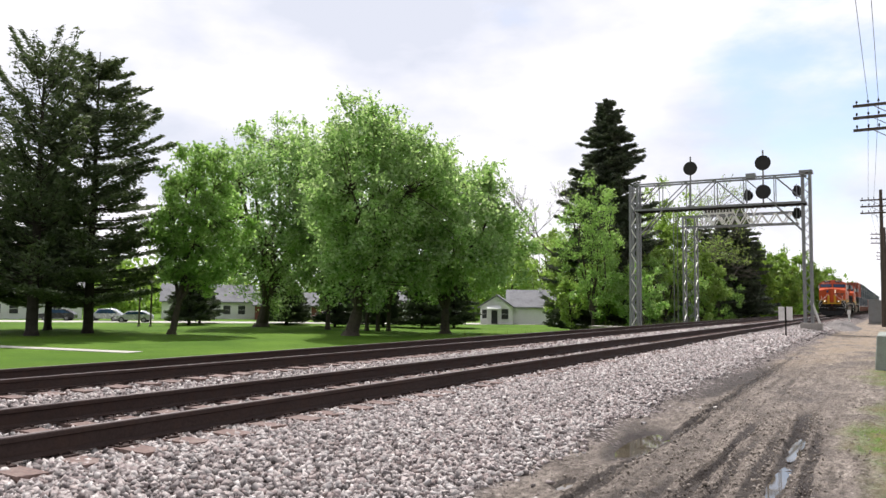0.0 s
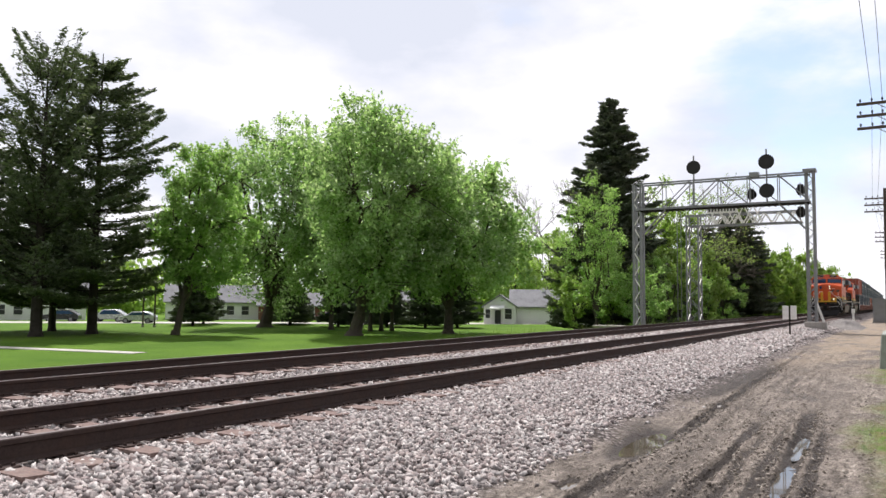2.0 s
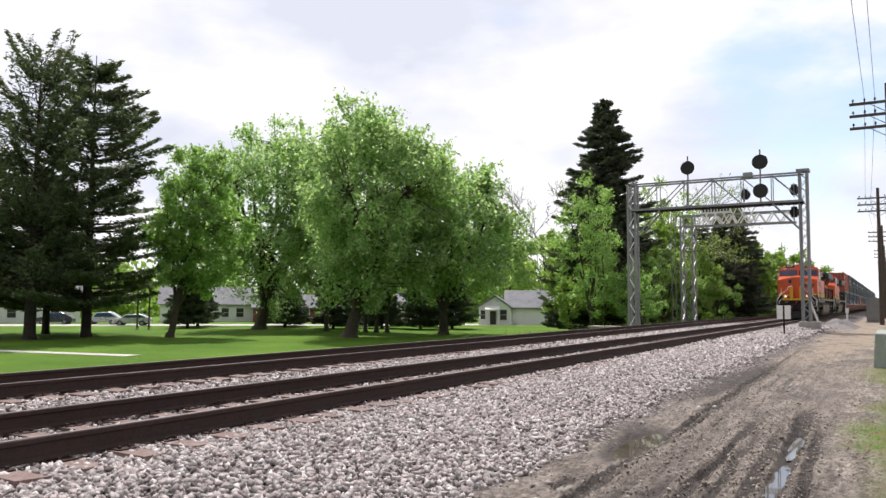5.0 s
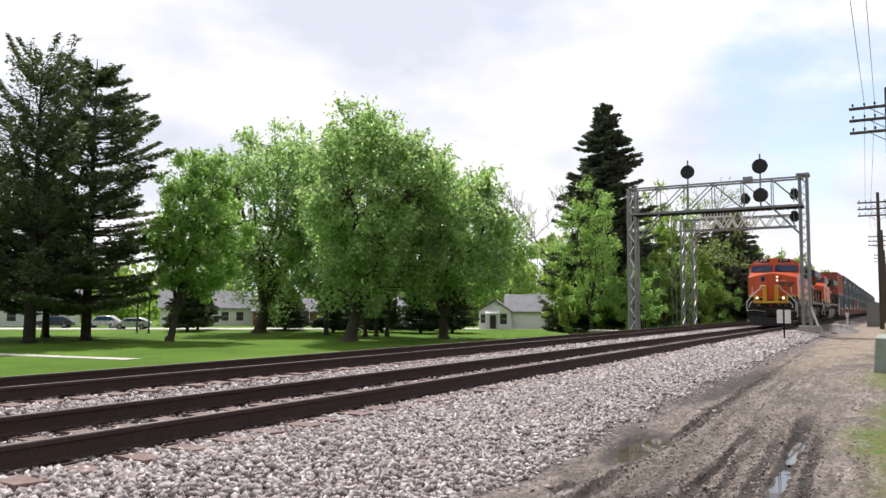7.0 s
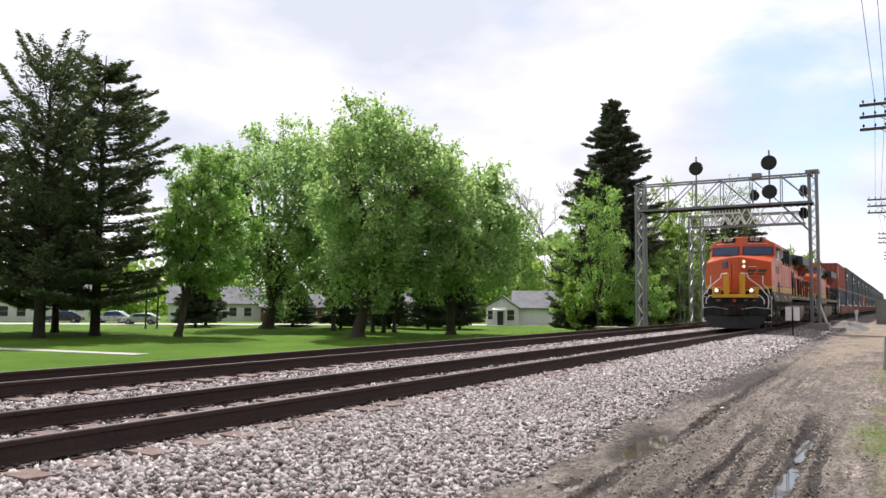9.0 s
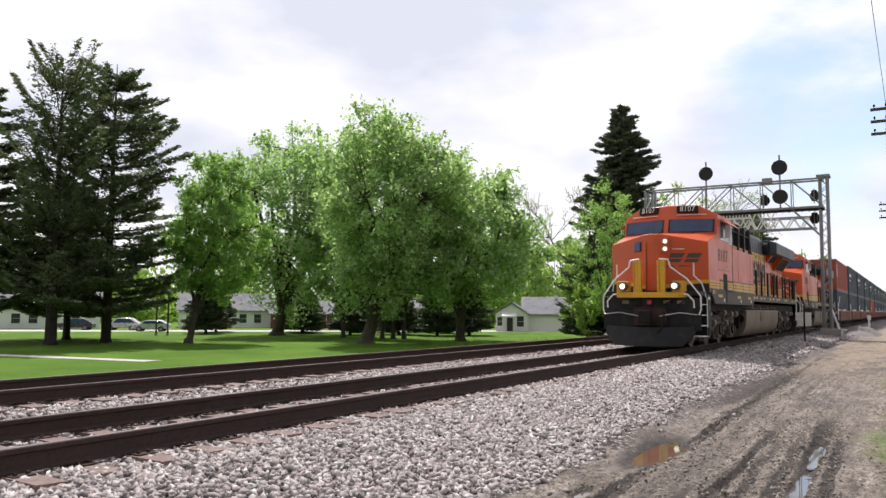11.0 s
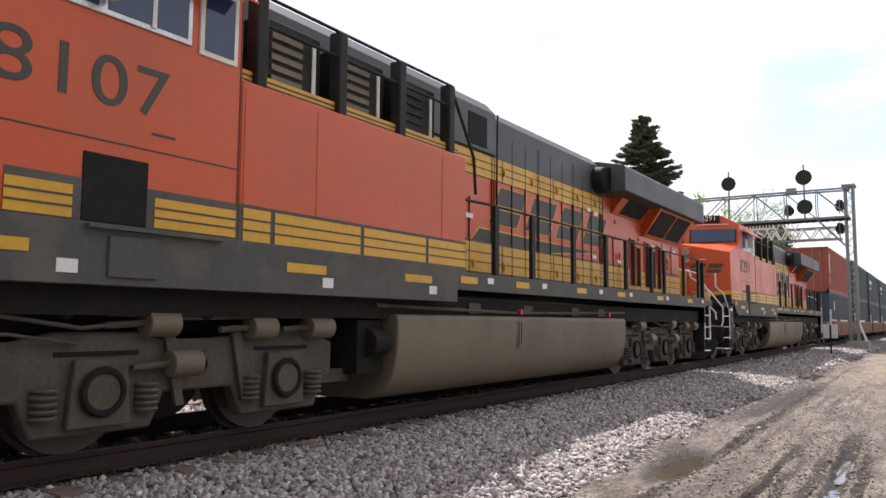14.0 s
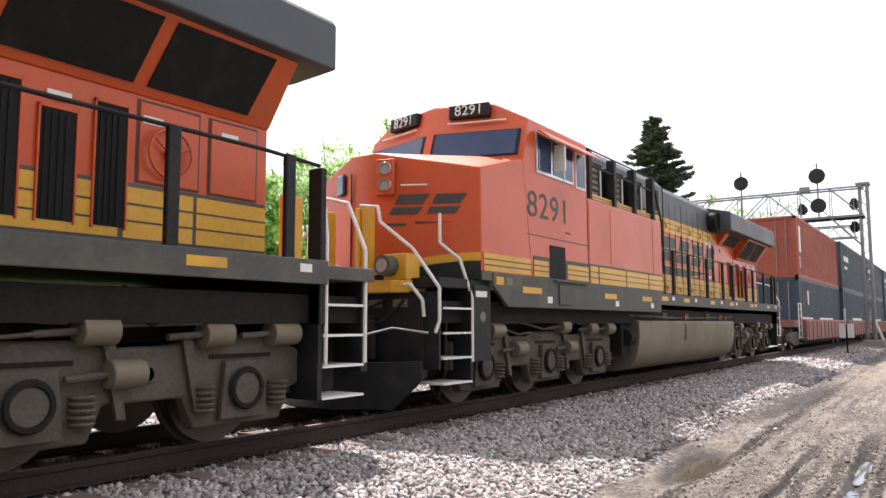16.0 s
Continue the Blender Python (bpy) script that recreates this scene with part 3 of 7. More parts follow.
def dirt_clods():
    """Crumbs of soil thrown up along the ruts, and grit strewn over the track."""
    rng = np.random.default_rng(15)
    xs, ys, ss = [], [], []
    for x0, lean, w, d, m, end in RUTS:
        n = int(190 * min(end, 16) / 10 * (0.4 + m))
        y = rng.uniform(5.0, min(end + 1, 22), n)
        side = rng.choice([-1, 1], n)
        xs.append(x0 + lean * (y - 6) + side * w * rng.uniform(0.9, 2.4, n) + rng.normal(size=n) * 0.03)
        ys.append(y)
        ss.append(rng.uniform(0.008, 0.034, n) ** 1.0)
    n = 3000
    y = 4.8 + 24 * rng.random(n) ** 1.6
    xs.append(rng.uniform(-3.2, 0.6, n))
    ys.append(y)
    ss.append(rng.uniform(0.006, 0.026, n))
    x, y, sz = np.concatenate(xs), np.concatenate(ys), np.concatenate(ss)
    dry = np.array([puddle_depth(a, b) < 0.35 for a, b in zip(x, y)])
    x, y, sz = x[dry], y[dry], sz[dry]
    z = np.array([ground_z(a, b) for a, b in zip(x, y)]) + 0.1 * sz
    lump_mesh("soil_clods", [lumps(rng, x, y, z, sz)], CLOD, "loose soil clods and grit along the wheel ruts", "soil")


def stones(name, areas, seed, label):
    """Crushed stone: each stone an irregular eight-cornered lump."""
    rng = np.random.default_rng(seed)
    V = []
    for x0, x1, y0, y1, per, size in areas:
        n = int((x1 - x0) * (y1 - y0) * per)
        x, y = rng.uniform(x0, x1, n), rng.uniform(y0, y1, n)
        # thin out towards the dirt, leave the ties and puddles clear
        edge = np.interp(y, [5, 7.6, 10, 13.4, 19.5, 32, 60], [-2.74, -2.94, -3.04, -3.18, -3.30, -3.40, -3.5])
        chance = np.clip((edge - x + 0.10 * np.sin(y * 1.9) + 0.07 * np.sin(y * 4.3)) / 0.22 + 0.15, 0.010, 1)
        for cx in (NEAR_X, FAR_X):
            on_tie = (np.abs(x - cx) < 1.33) & (np.abs((y + 6.0 + 0.26) % 0.52 - 0.26) < 0.125)
            chance = np.where(on_tie, 0.45 * chance, chance)
        for px, py, rx, ry in PUDDLES:
            chance = np.where(((x - px) / rx) ** 2 + ((y - py) / ry) ** 2 < 2.2, 0.0, chance)
        keep = rng.random(n) < chance
        x, y = x[keep], y[keep]
        n = len(x)
        z = profile(x) + rng.uniform(-0.012, 0.022, n)
        V.append(lumps(rng, x, y, z, size * rng.uniform(0.55, 1.25, n)))
    lump_mesh(name, V, STONE, label, "ballast")


# ---- trees ----
def unit_dirs(rng, n, flat=1.0):
    d = rng.normal(size=(n, 3)) * np.array([1, 1, flat])
    return d / np.linalg.norm(d, axis=1, keepdims=True)


def leaf_quads(rng, centres, size, aspect=0.6, up=0.8):
    """Leaves as small rhombs, each turned its own way."""
    n = len(centres)
    a = unit_dirs(rng, n)
    nrm = unit_dirs(rng, n) + np.array([0, 0, up])
    b = np.cross(nrm, a)
    b /= np.linalg.norm(b, axis=1, keepdims=True) + 1e-9
    s = (size * rng.uniform(0.6, 1.3, n))[:, None]
    return np.stack([centres - a * s, centres - b * s * aspect, centres + a * s, centres + b * s * aspect], 1)


def limb(g, rng, p, q, r0, r1, bend=0.12, steps=4, n=6):
    p, q = Vector(p), Vector(q)
    ln = (q - p).length
    pts = [p.lerp(q, i / steps) + Vector(rng.normal(size=3)) * (bend * ln * 0.25 * math.sin(math.pi * i / steps)) for i in range(steps + 1)]
    for i in range(steps):
        g.rod(pts[i], pts[i + 1], r0 + (r1 - r0) * i / steps, r0 + (r1 - r0) * (i + 1) / steps, n=n, cap=False)
    return pts


def broad_tree(name, at, height, width, crown_from, material, label, seed, clusters=80, per=150, leaf=0.22, trunk=0.35, lean=(0.0, 0.0), airy=0.0, top_bias=0.0, open_base=0.0):
    """A broad-leaved tree: trunk, limbs to each clump of leaves, clumps spread through an uneven crown."""
    rng = np.random.default_rng(seed)
    t = empty(name, label, "tree", "trees in the park", at)
    wood = Geo()
    fork = crown_from * 0.75 + 0.6
    stem = limb(wood, rng, (0, 0, -0.15), (lean[0] * 0.3, lean[1] * 0.3, fork), trunk, trunk * 0.75, 0.03, 3, 9)
    wood.rod((0, 0, -0.2), (0, 0, 0.35), trunk * 1.6, trunk * 0.98, n=9, cap=False)
    cz, rz, rx = (height + crown_from) / 2, (height - crown_from) / 2, width / 2
    mains = []
    for i in range(7):
        a = 2 * math.pi * (i + rng.uniform(0, 0.6)) / 7
        rr = rx * rng.uniform(0.25, 0.6)
        tip = (lean[0] + rr * math.cos(a), lean[1] + rr * math.sin(a), cz + rz * rng.uniform(-0.1, 0.55))
        mains.append(limb(wood, rng, stem[-1], tip, trunk * 0.5, trunk * 0.16, 0.18, 4))
    mains.append(limb(wood, rng, stem[-1], (lean[0], lean[1], height * 0.86), trunk * 0.6, trunk * 0.1, 0.1, 5))
    joints = [p for m in mains for p in m[1:]]
    pts = []
    lob = rng.uniform(0, 6.28, 4)
    for i in range(clusters):
        d = unit_dirs(rng, 1)[0]
        rad = rng.uniform(0.25, 1.0) ** 0.5
        az = math.atan2(d[1], d[0])
        bump = 1 + 0.10 * math.sin(3 * az + lob[0]) + 0.10 * math.sin(5 * az + lob[1] + 3 * d[2]) + 0.06 * math.sin(9 * d[2] + lob[2])
        zz = d[2] * rad
        shrink = 1.0 - 0.25 * max(0.0, zz) ** 2 - open_base * max(0.0, -zz) ** 2
        c = np.array([lean[0] + d[0] * rad * rx * bump * shrink * 0.9, lean[1] + d[1] * rad * rx * bump * shrink * 0.9, cz + zz * rz * bump * 0.93])
        c[2] = max(c[2], crown_from * 0.8)
        near = min(joints, key=lambda j: (j - Vector(c)).length)
        limb(wood, rng, near, c, trunk * 0.11, 0.015, 0.2, 3, 4)
        cr = rng.uniform(0.55, 1.1) * 0.135 * (rx + rz) * 0.5 * (1 - 0.4 * airy)
        k = int(0.78 * per * rng.uniform(0.6, 1.3))
        off = np.clip(rng.normal(size=(k, 3)), -1.7, 1.7) * np.array([1.0, 1.0, 0.62]) * cr * 0.72
        pts.append(c + off)
        # sprays that stick out past the clump
        for j in range(6):
            dd = unit_dirs(rng, 1)[0] * 0.8 + np.array([0, 0, 1.0])
            dd /= np.linalg.norm(dd)
            ln = cr * rng.uniform(1.1, 2.0)
            u = rng.uniform(0.3, 1, (k // 8, 1))
            pts.append(c + dd * ln * u + rng.normal(size=(k // 8, 3)) * cr * 0.09)
    part("trunk", wood, BARK, t)
    quad_mesh("crown", leaf_quads(rng, np.concatenate(pts), leaf), material, t)
    return t


def conifer(name, at, height, reach, bare, material, label, seed, whorls=30, arms=6, droop=-0.1, rise=0.25, tuft=14, cone=1.0, needle=0.32, trunk=0.3, ragged=0.3, crown_pow=0.7, sparse_top=0.0, sweep=0.0):
    """A conifer: one straight stem, whorls of limbs, flat sprays of needles on the outer part of each limb."""
    rng = np.random.default_rng(seed)
    t = empty(name, label, "tree", "conifers", at)
    wood = Geo()
    for i in range(10):
        a, b = i / 10, (i + 1) / 10
        wood.rod((0, 0, height * a - 0.15), (0, 0, height * b - 0.1), trunk * (1 - a) + 0.03, trunk * (1 - b) + 0.03, n=8, cap=False)
    wood.rod((0, 0, -0.2), (0, 0, 0.4), trunk * 1.5, trunk * 1.0, n=8, cap=False)
    quads = []
    for w in range(whorls):
        f = (w + rng.uniform(-0.3, 0.3)) / whorls
        f = min(max(f, 0.0), 0.985)
        z = bare + (height - bare) * f
        ln0 = reach * ((1 - f) ** crown_pow if cone else min(1.0, 1.25 * (1 - f) ** 0.5) * (0.75 + 0.25 * math.sin(f * 9 + seed)))
        for k in range(arms):
            if rng.random() < 0.10 + sparse_top * f:
                continue
            az = 2 * math.pi * (k + rng.uniform(-0.5, 0.5)) / arms + w * 1.1
            z = bare + (height - bare) * min(0.985, max(0.0, f + rng.uniform(-0.7, 0.7) / whorls))
            ln = max(0.35, ln0 * rng.uniform(1 - ragged, 1 + ragged * 0.45))
            tip = rng.uniform(0.6, 1.5) * (1 + sweep * f * 4)
            u = np.array([math.cos(az), math.sin(az), 0])
            steps = 4
            curve = [np.array([0, 0, z]) + u * ln * s + np.array([0, 0, ln * (droop * s + rise * tip * s * s)]) for s in np.linspace(0, 1, steps + 1)]
            for i in range(steps):
                wood.rod(curve[i], curve[i + 1], 0.012 + 0.013 * ln * (1 - i / steps), 0.012 + 0.013 * ln * (1 - (i + 1) / steps), n=4, cap=False)
            n = int(tuft * (1.5 + ln * 2.2))
            s = rng.uniform(0.18, 1.03, n) ** 0.75
            side = np.array([-u[1], u[0], 0])
            wide = rng.normal(size=n) * 0.16 * ln * np.clip(1.25 - s, 0.15, 1) * 1.1
            base = np.array([0, 0, z])[None] + u[None] * (ln * s)[:, None] + np.array([0, 0, 1.0])[None] * (ln * (droop * s + rise * tip * s * s))[:, None]
            c = base + side[None] * wide[:, None] + rng.normal(size=(n, 3)) * np.array([0.10, 0.10, 0.07])
            d = u[None] * 0.9 + side[None] * rng.normal(size=(n, 1)) * 0.7 + np.array([0, 0, 1.0])[None] * rng.normal(0.12, 0.35, (n, 1))
            d /= np.linalg.norm(d, axis=1, keepdims=True)
            nr = np.cross(d, rng.normal(size=(n, 3)))
            nr /= np.linalg.norm(nr, axis=1, keepdims=True) + 1e-9
            sz = (needle * rng.uniform(0.6, 1.3, n))[:, None]
            quads.append(np.stack([c - d * sz, c - nr * sz * 0.32, c + d * sz, c + nr * sz * 0.32], 1))
    part("trunk", wood, PINE_BARK, t)
    quad_mesh("crown", np.concatenate(quads), material, t)
    return t


def bare_tree(at, height, label, seed, budding=900):
    rng = np.random.default_rng(seed)
    t = empty("bare_tree", label, "tree", "trees in the park", at)
    g = Geo()

    def grow(p, d, ln, r, depth):
        q = p + d * ln
        pts = limb(g, rng, p, q, r, r * 0.72, 0.15, 2, 5)
        if depth == 0:
            return
        for i in range(3 if depth > 1 else 4):
            dd = (d + Vector(rng.normal(size=3)) * 0.5 + Vector((0, 0, 0.12))).normalized()
            grow(pts[-1 if i else 1], dd, ln * rng.uniform(0.6, 0.8), r * 0.66, depth - 1)
    grow(Vector((0, 0, -0.1)), Vector((0, 0, 1)), height * 0.30, 0.15, 6)
    part("trunk", g, PALE_BARK, t)
    c = np.array(g.v)[rng.integers(0, len(g.v), budding)]
    c = c[c[:, 2] > height * 0.4] + rng.normal(size=(int((c[:, 2] > height * 0.4).sum()), 3)) * 0.15
    quad_mesh("budding_foliage", leaf_quads(rng, c, 0.09), BRIGHT_LEAF, t)["kind"] = "stuff"
    return t


# ---- locomotive ----
def slab(s, x, thick, y0, y1, z0, z1):
    """A panel on one side: its outer face at x."""
    a, b = sorted((s * (x - thick), s * x))
    return Geo().box(a, b, y0, y1, z0, z1)


def wheelset(parent, y):
    g = Geo()
    g.rod((-0.9, 0, 0), (0.9, 0, 0), 0.09, n=12)
    for s in (-1, 1):
        g.rod((s * 0.69, 0, 0), (s * 0.82, 0, 0), 0.52, n=28)
        g.rod((s * 0.66, 0, 0), (s * 0.70, 0, 0), 0.555, n=28)
        for k in range(6):
            a = k * math.pi / 3
            g.rod((s * 0.815, 0.3 * math.cos(a), 0.3 * math.sin(a)), (s * 0.835, 0.3 * math.cos(a), 0.3 * math.sin(a)), 0.05, n=8)
    w = part("wheelset", g, WHEEL, parent, "steel wheels on an axle")
    w.location = (0, y, 0.53)
    return w


def loco_truck(loco, yc, wheels, gap=1.97):
    """A six-wheeled bogie: cast side frames with deep pedestals, springs, bearings, brake gear."""
    tk = part("truck_frame", Geo().box(-0.6, 0.6, yc - 2.2, yc + 2.2, 0.62, 0.95), UNDER, loco, "dusty cast bogie frame")
    axles = (-gap, 0.0, gap)
    for dy in axles:
        wheels.append(wheelset(tk, yc + dy))
    for s in (-1, 1):
        prof = [(-gap - 0.75, 0.52), (-gap - 0.75, 0.86), (-gap - 0.35, 1.0), (-gap + 0.35, 1.0), (-gap + 0.80, 0.93), (-0.65, 0.92), (-0.35, 0.99), (0.35, 0.99), (0.65, 0.92), (gap - 0.80, 0.93), (gap - 0.35, 1.0), (gap + 0.35, 1.0),
                (gap + 0.75, 0.86), (gap + 0.75, 0.52)]
        for d in axles[::-1]:
            prof += [(d + 0.62, 0.48), (d + 0.50, 0.20), (d - 0.50, 0.20), (d - 0.62, 0.48)]
        a, b = sorted((s * 1.06, s * 1.2))
        part("side_frame", Geo().prism([(yc + p, z) for p, z in prof], "x", a, b), TRUCK, tk, "dusty grey cast side frame", bevel=0.025)
        for d in axles:
            g = Geo().prism([(yc + d - 0.27, 0.26), (yc + d + 0.27, 0.26), (yc + d + 0.22, 0.78), (yc + d - 0.22, 0.78)], "x", *sorted((s * 1.2, s * 1.27)))
            g.rod((s * 1.2, yc + d, 0.53), (s * 1.31, yc + d, 0.53), 0.15, n=20)
            bx = part("axle_box", g, TRUCK, tk, "dusty axle bearing housing", bevel=0.012)
            part("bearing_ring", Geo().ring((s * 1.30, yc + d, 0.53), "x", 0.165, 0.032, 24, 6), UNDER, bx, "dark bearing ring")
            part("pedestal_slot", Geo().box(*sorted((s * 1.2, s * 1.207)), yc + d - 0.36, yc + d + 0.36, 0.80, 0.84), UNDER, bx)
            for e in (-0.43, 0.43):
                sp = Geo()
                for k in range(5):
                    sp.ring((s * 1.22, yc + d + e, 0.36 + 0.05 * k), "z", 0.085, 0.02, 12, 5)
                part("coil_spring", sp, TRUCK, tk)
        for d, z, ln in ((-gap + 0.25, 1.02, 0.34), (-gap + 0.95, 0.74, 0.30), (0.75, 0.72, 0.30), (0.5, 1.06, 0.3), (gap - 0.35, 1.02, 0.3), (gap + 0.45, 1.02, 0.34)):
            c = part("brake_cylinder", Geo().rod((s * 1.27, yc + d - ln / 2, z), (s * 1.27, yc + d + ln / 2, z), 0.115, n=16), TANK, tk, "dusty beige brake cylinder", bevel=0.01)
            part("piston_rod", Geo().rod((s * 1.27, yc + d - ln / 2 - 0.34, z - 0.02), (s * 1.27, yc + d - ln / 2, z), 0.03, n=8), TRUCK, c)
        for d in (-gap + 0.62, 0.62, gap - 0.62):
            part("brake_hanger", Geo().prism([(yc + d - 0.05, 0.98), (yc + d + 0.05, 0.98), (yc + d + 0.17, 0.36), (yc + d + 0.09, 0.36)], "x", *sorted((s * 1.21, s * 1.25))), TRUCK, tk)
        for pts, rr in (([(s * 1.30, yc - gap - 0.6, 1.14), (s * 1.30, yc - 0.9, 1.12), (s * 1.28, yc - 0.2, 1.02), (s * 1.28, yc + 0.6, 1.10), (s * 1.30, yc + gap + 0.6, 1.14)], 0.018),
                        ([(s * 1.26, yc - 0.5, 1.4), (s * 1.30, yc - 0.3, 1.15), (s * 1.28, yc + 0.25, 1.12), (s * 1.22, yc + 0.5, 1.4)], 0.016),
                        ([(s * 1.24, yc - gap + 0.2, 1.1), (s * 1.31, yc - gap + 0.9, 0.95), (s * 1.31, yc - gap + 1.2, 0.98), (s * 1.24, yc - 0.2, 0.9)], 0.014)):
            part("brake_pipe", Geo().pipe(pts, rr, 6), TRUCK, tk)
        for d in (-gap + 0.9, -0.35, 0.95, gap - 0.2):
            part("brake_hose", Geo().pipe([(s * 1.24, yc + d - 0.22, 1.42), (s * 1.30, yc + d - 0.16, 1.20), (s * 1.31, yc + d, 1.10), (s * 1.30, yc + d + 0.15, 1.18), (s * 1.24, yc + d + 0.2, 1.40)], 0.02, 6), UNDER, tk, "black looping brake hose")
        for d in (-gap + 1.0, -0.95, 0.98, gap - 0.95):
            part("frame_boss", Geo().rod((s * 1.19, yc + d, 0.70), (s * 1.235, yc + d, 0.70), 0.07, n=12), TRUCK, tk, bevel=0.008)
        part("sand_pipe", Geo().pipe([(s * 1.15, yc - gap - 0.8, 1.3), (s * 1.12, yc - gap - 0.75, 0.5), (s * 0.9, yc - gap - 0.6, 0.15)], 0.022), TRUCK, tk)
        part("traction_link", Geo().box(*sorted((s * 0.95, s * 1.1)), yc + gap + 0.55, yc + gap + 1.15, 0.42, 0.56), TRUCK, tk)
    return tk


def stripe_lines(g, s, x, y0, y1, z0, z1):
    for k in (1, 2):
        z = z0 + (z1 - z0) * k / 3
        a, b = sorted((s * (x + 0.001), s * (x + 0.005)))
        g.box(a, b, y0, y1, z - 0.008, z + 0.008)


def mark_blocks(put, rim, cuts):
    """A row of four slanted blocks, each split by a thin slot; rim widens them for the outline."""
    g = Geo()
    for k in range(4):
        a, w = 0.012 + k * 0.245, 0.185
        for v0, v1 in (((0.0, 0.40), (0.52, 1.0)) if cuts else ((0.0, 1.0),)):
            lean0, lean1 = 0.075 * v0, 0.075 * v1
            p = [(a + lean0 - rim, v0 - 3 * rim), (a + lean0 + w + rim, v0 - 3 * rim), (a + lean1 + w + rim, v1 + 3 * rim), (a + lean1 - rim, v1 + 3 * rim)]
            g.add([put(u, v) for u, v in p], [(0, 1, 2, 3)])
    return g


def side_mark(hood, s):
    """The operator's mark on the hood: plain slanted blocks over a long tapering swoosh, thinly outlined in yellow."""
    for x, rim, m, nm in ((0.9225, 0.005, YELLOW, "emblem_outline"), (0.9245, 0.0, INK, "side_emblem")):
        def put(u, v):
            return (s * x, 8.85 + 4.95 * u, 2.62 + 0.60 * v)
        g = mark_blocks(put, rim, rim == 0.0)
        e = 5 * rim
        g.add([(s * x, y, z) for y, z in ((8.36 - 2 * e, 2.27 - e), (8.62 - e, 2.50 + e), (10.6, 2.49 + e), (13.4 + 4 * e, 2.50), (11.0, 2.31 - e), (9.6, 2.26 - e))], [(0, 1, 2, 3, 4, 5)])
        part(nm, g, m, hood, "dark slanted emblem blocks over a swoosh" if rim == 0.0 else "")


TANK_SIDE = [(1.0, 0.17), (1.20, 0.22), (1.32, 0.31), (1.395, 0.42), (1.435, 0.54), (1.46, 0.66), (1.478, 0.80), (1.484, 0.95), (1.484, 1.13), (1.45, 1.17)]


def build_loco(digits, lamp):
    lo = empty("locomotive", "orange diesel freight locomotive with yellow stripes and dark grey roof", "locomotive", "locomotives")
    wheels = []
    # underframe and skirts
    part("underframe", Geo().box(-1.35, 1.35, -0.9, 20.0, 1.12, 1.40).box(-0.9, 0.9, -0.9, 20.0, 0.95, 1.15), UNDER, lo, "black steel underframe")
    part("walkway_deck", Geo().box(-1.5, 1.5, 0.25, 20.05, 1.56, 1.70), SILL_GREY, lo, "grey walkway deck", bevel=0.01)
    part("front_platform", Geo().box(-1.44, 1.44, -0.9, 0.25, 1.56, 1.69), BLACK, lo, "black front platform", bevel=0.01)
    for s in (-1, 1):
        g = Geo().prism([(0.26, 1.62), (0.62, 1.34), (7.05, 1.34), (7.05, 1.80), (0.26, 1.80)], "x", *sorted((s * 1.48, s * 1.54)))
        sk = part("side_skirt", g, SILL_GREY, lo, "dusty grey side sill", bevel=0.008)
        part("side_sill", slab(s, 1.52, 0.06, 7.05, 19.3, 1.50, 1.74), SILL_GREY, lo, "dusty grey walkway sill", bevel=0.008)
        k = Geo()
        for y in (1.0, 4.0, 5.9):
            a, b = sorted((s * 1.541, s * 1.546))
            k.box(a, b, y, y + 0.55, 1.55, 1.64)
        for y in (7.15, 8.68, 10.88, 12.82, 15.24, 17.6):
            a, b = sorted((s * 1.521, s * 1.526))
            k.box(a, b, y, y + 0.42, 1.59, 1.68)
        part("reflective_marking", k, YELLOW, lo, "yellow reflective sill patches")
        k = Geo()
        for y in (1.75, 4.5, 6.4):
            a, b = sorted((s * 1.541, s * 1.546))
            k.box(a, b, y, y + 0.16, 1.42, 1.52)
        for y in (7.85, 9.55, 11.9, 13.5, 15.9, 18.9):
            a, b = sorted((s * 1.521, s * 1.526))
            k.box(a, b, y, y + 0.16, 1.61, 1.69)
        part("stencil_patch", k, WHITE, lo, "small pale stencil patches")
    # wide body behind the cab
    body = part("equipment_body", Geo().box(-1.5, 1.5, 3.42, 7.30, 1.70, 3.28), ORANGE, lo, "orange full-width equipment cabinet", bevel=0.02)
    for s in (-1, 1):
        ln = Geo()
        for y in (3.46, 4.42, 6.72):
            a, b = sorted((s * 1.500, s * 1.506))
            ln.box(a, b, y, y + 0.012, 2.12, 3.2)
        part("panel_seam", ln, ORANGE, body, bevel=0.003)
        for y0, y1 in ((3.47, 3.80), (3.86, 5.12), (5.18, 6.36), (6.42, 7.28)):
            p = part("stripe_panel", slab(s, 1.512, 0.012, y0, y1, 1.80, 2.10), YELLOW, body, "yellow striped panel")
            l2 = Geo()
            stripe_lines(l2, s, 1.512, y0, y1, 1.80, 2.10)
            part("stripe_line", l2, INK, p)
        part("stripe_border", slab(s, 1.506, 0.006, 3.42, 7.30, 1.72, 2.135), SILL_GREY, body)
    # long hood
    hood = part("long_hood", Geo().prism([(-0.92, 1.70), (0.92, 1.70), (0.92, 4.26), (0.75, 4.43), (-0.75, 4.43), (-0.92, 4.26)], "y", 3.45, 19.0), ORANGE, lo, "orange engine hood", bevel=0.015)
    part("hood_roof", Geo().prism([(-0.935, 3.66), (-0.935, 4.28), (-0.76, 4.46), (0.76, 4.46), (0.935, 4.28), (0.935, 3.66), (0.90, 3.66), (0.90, 4.24), (-0.90, 4.24), (-0.90, 3.66)], "y", 3.46, 13.44), HOOD_GREY, hood, "dark grey hood top", bevel=0.01)
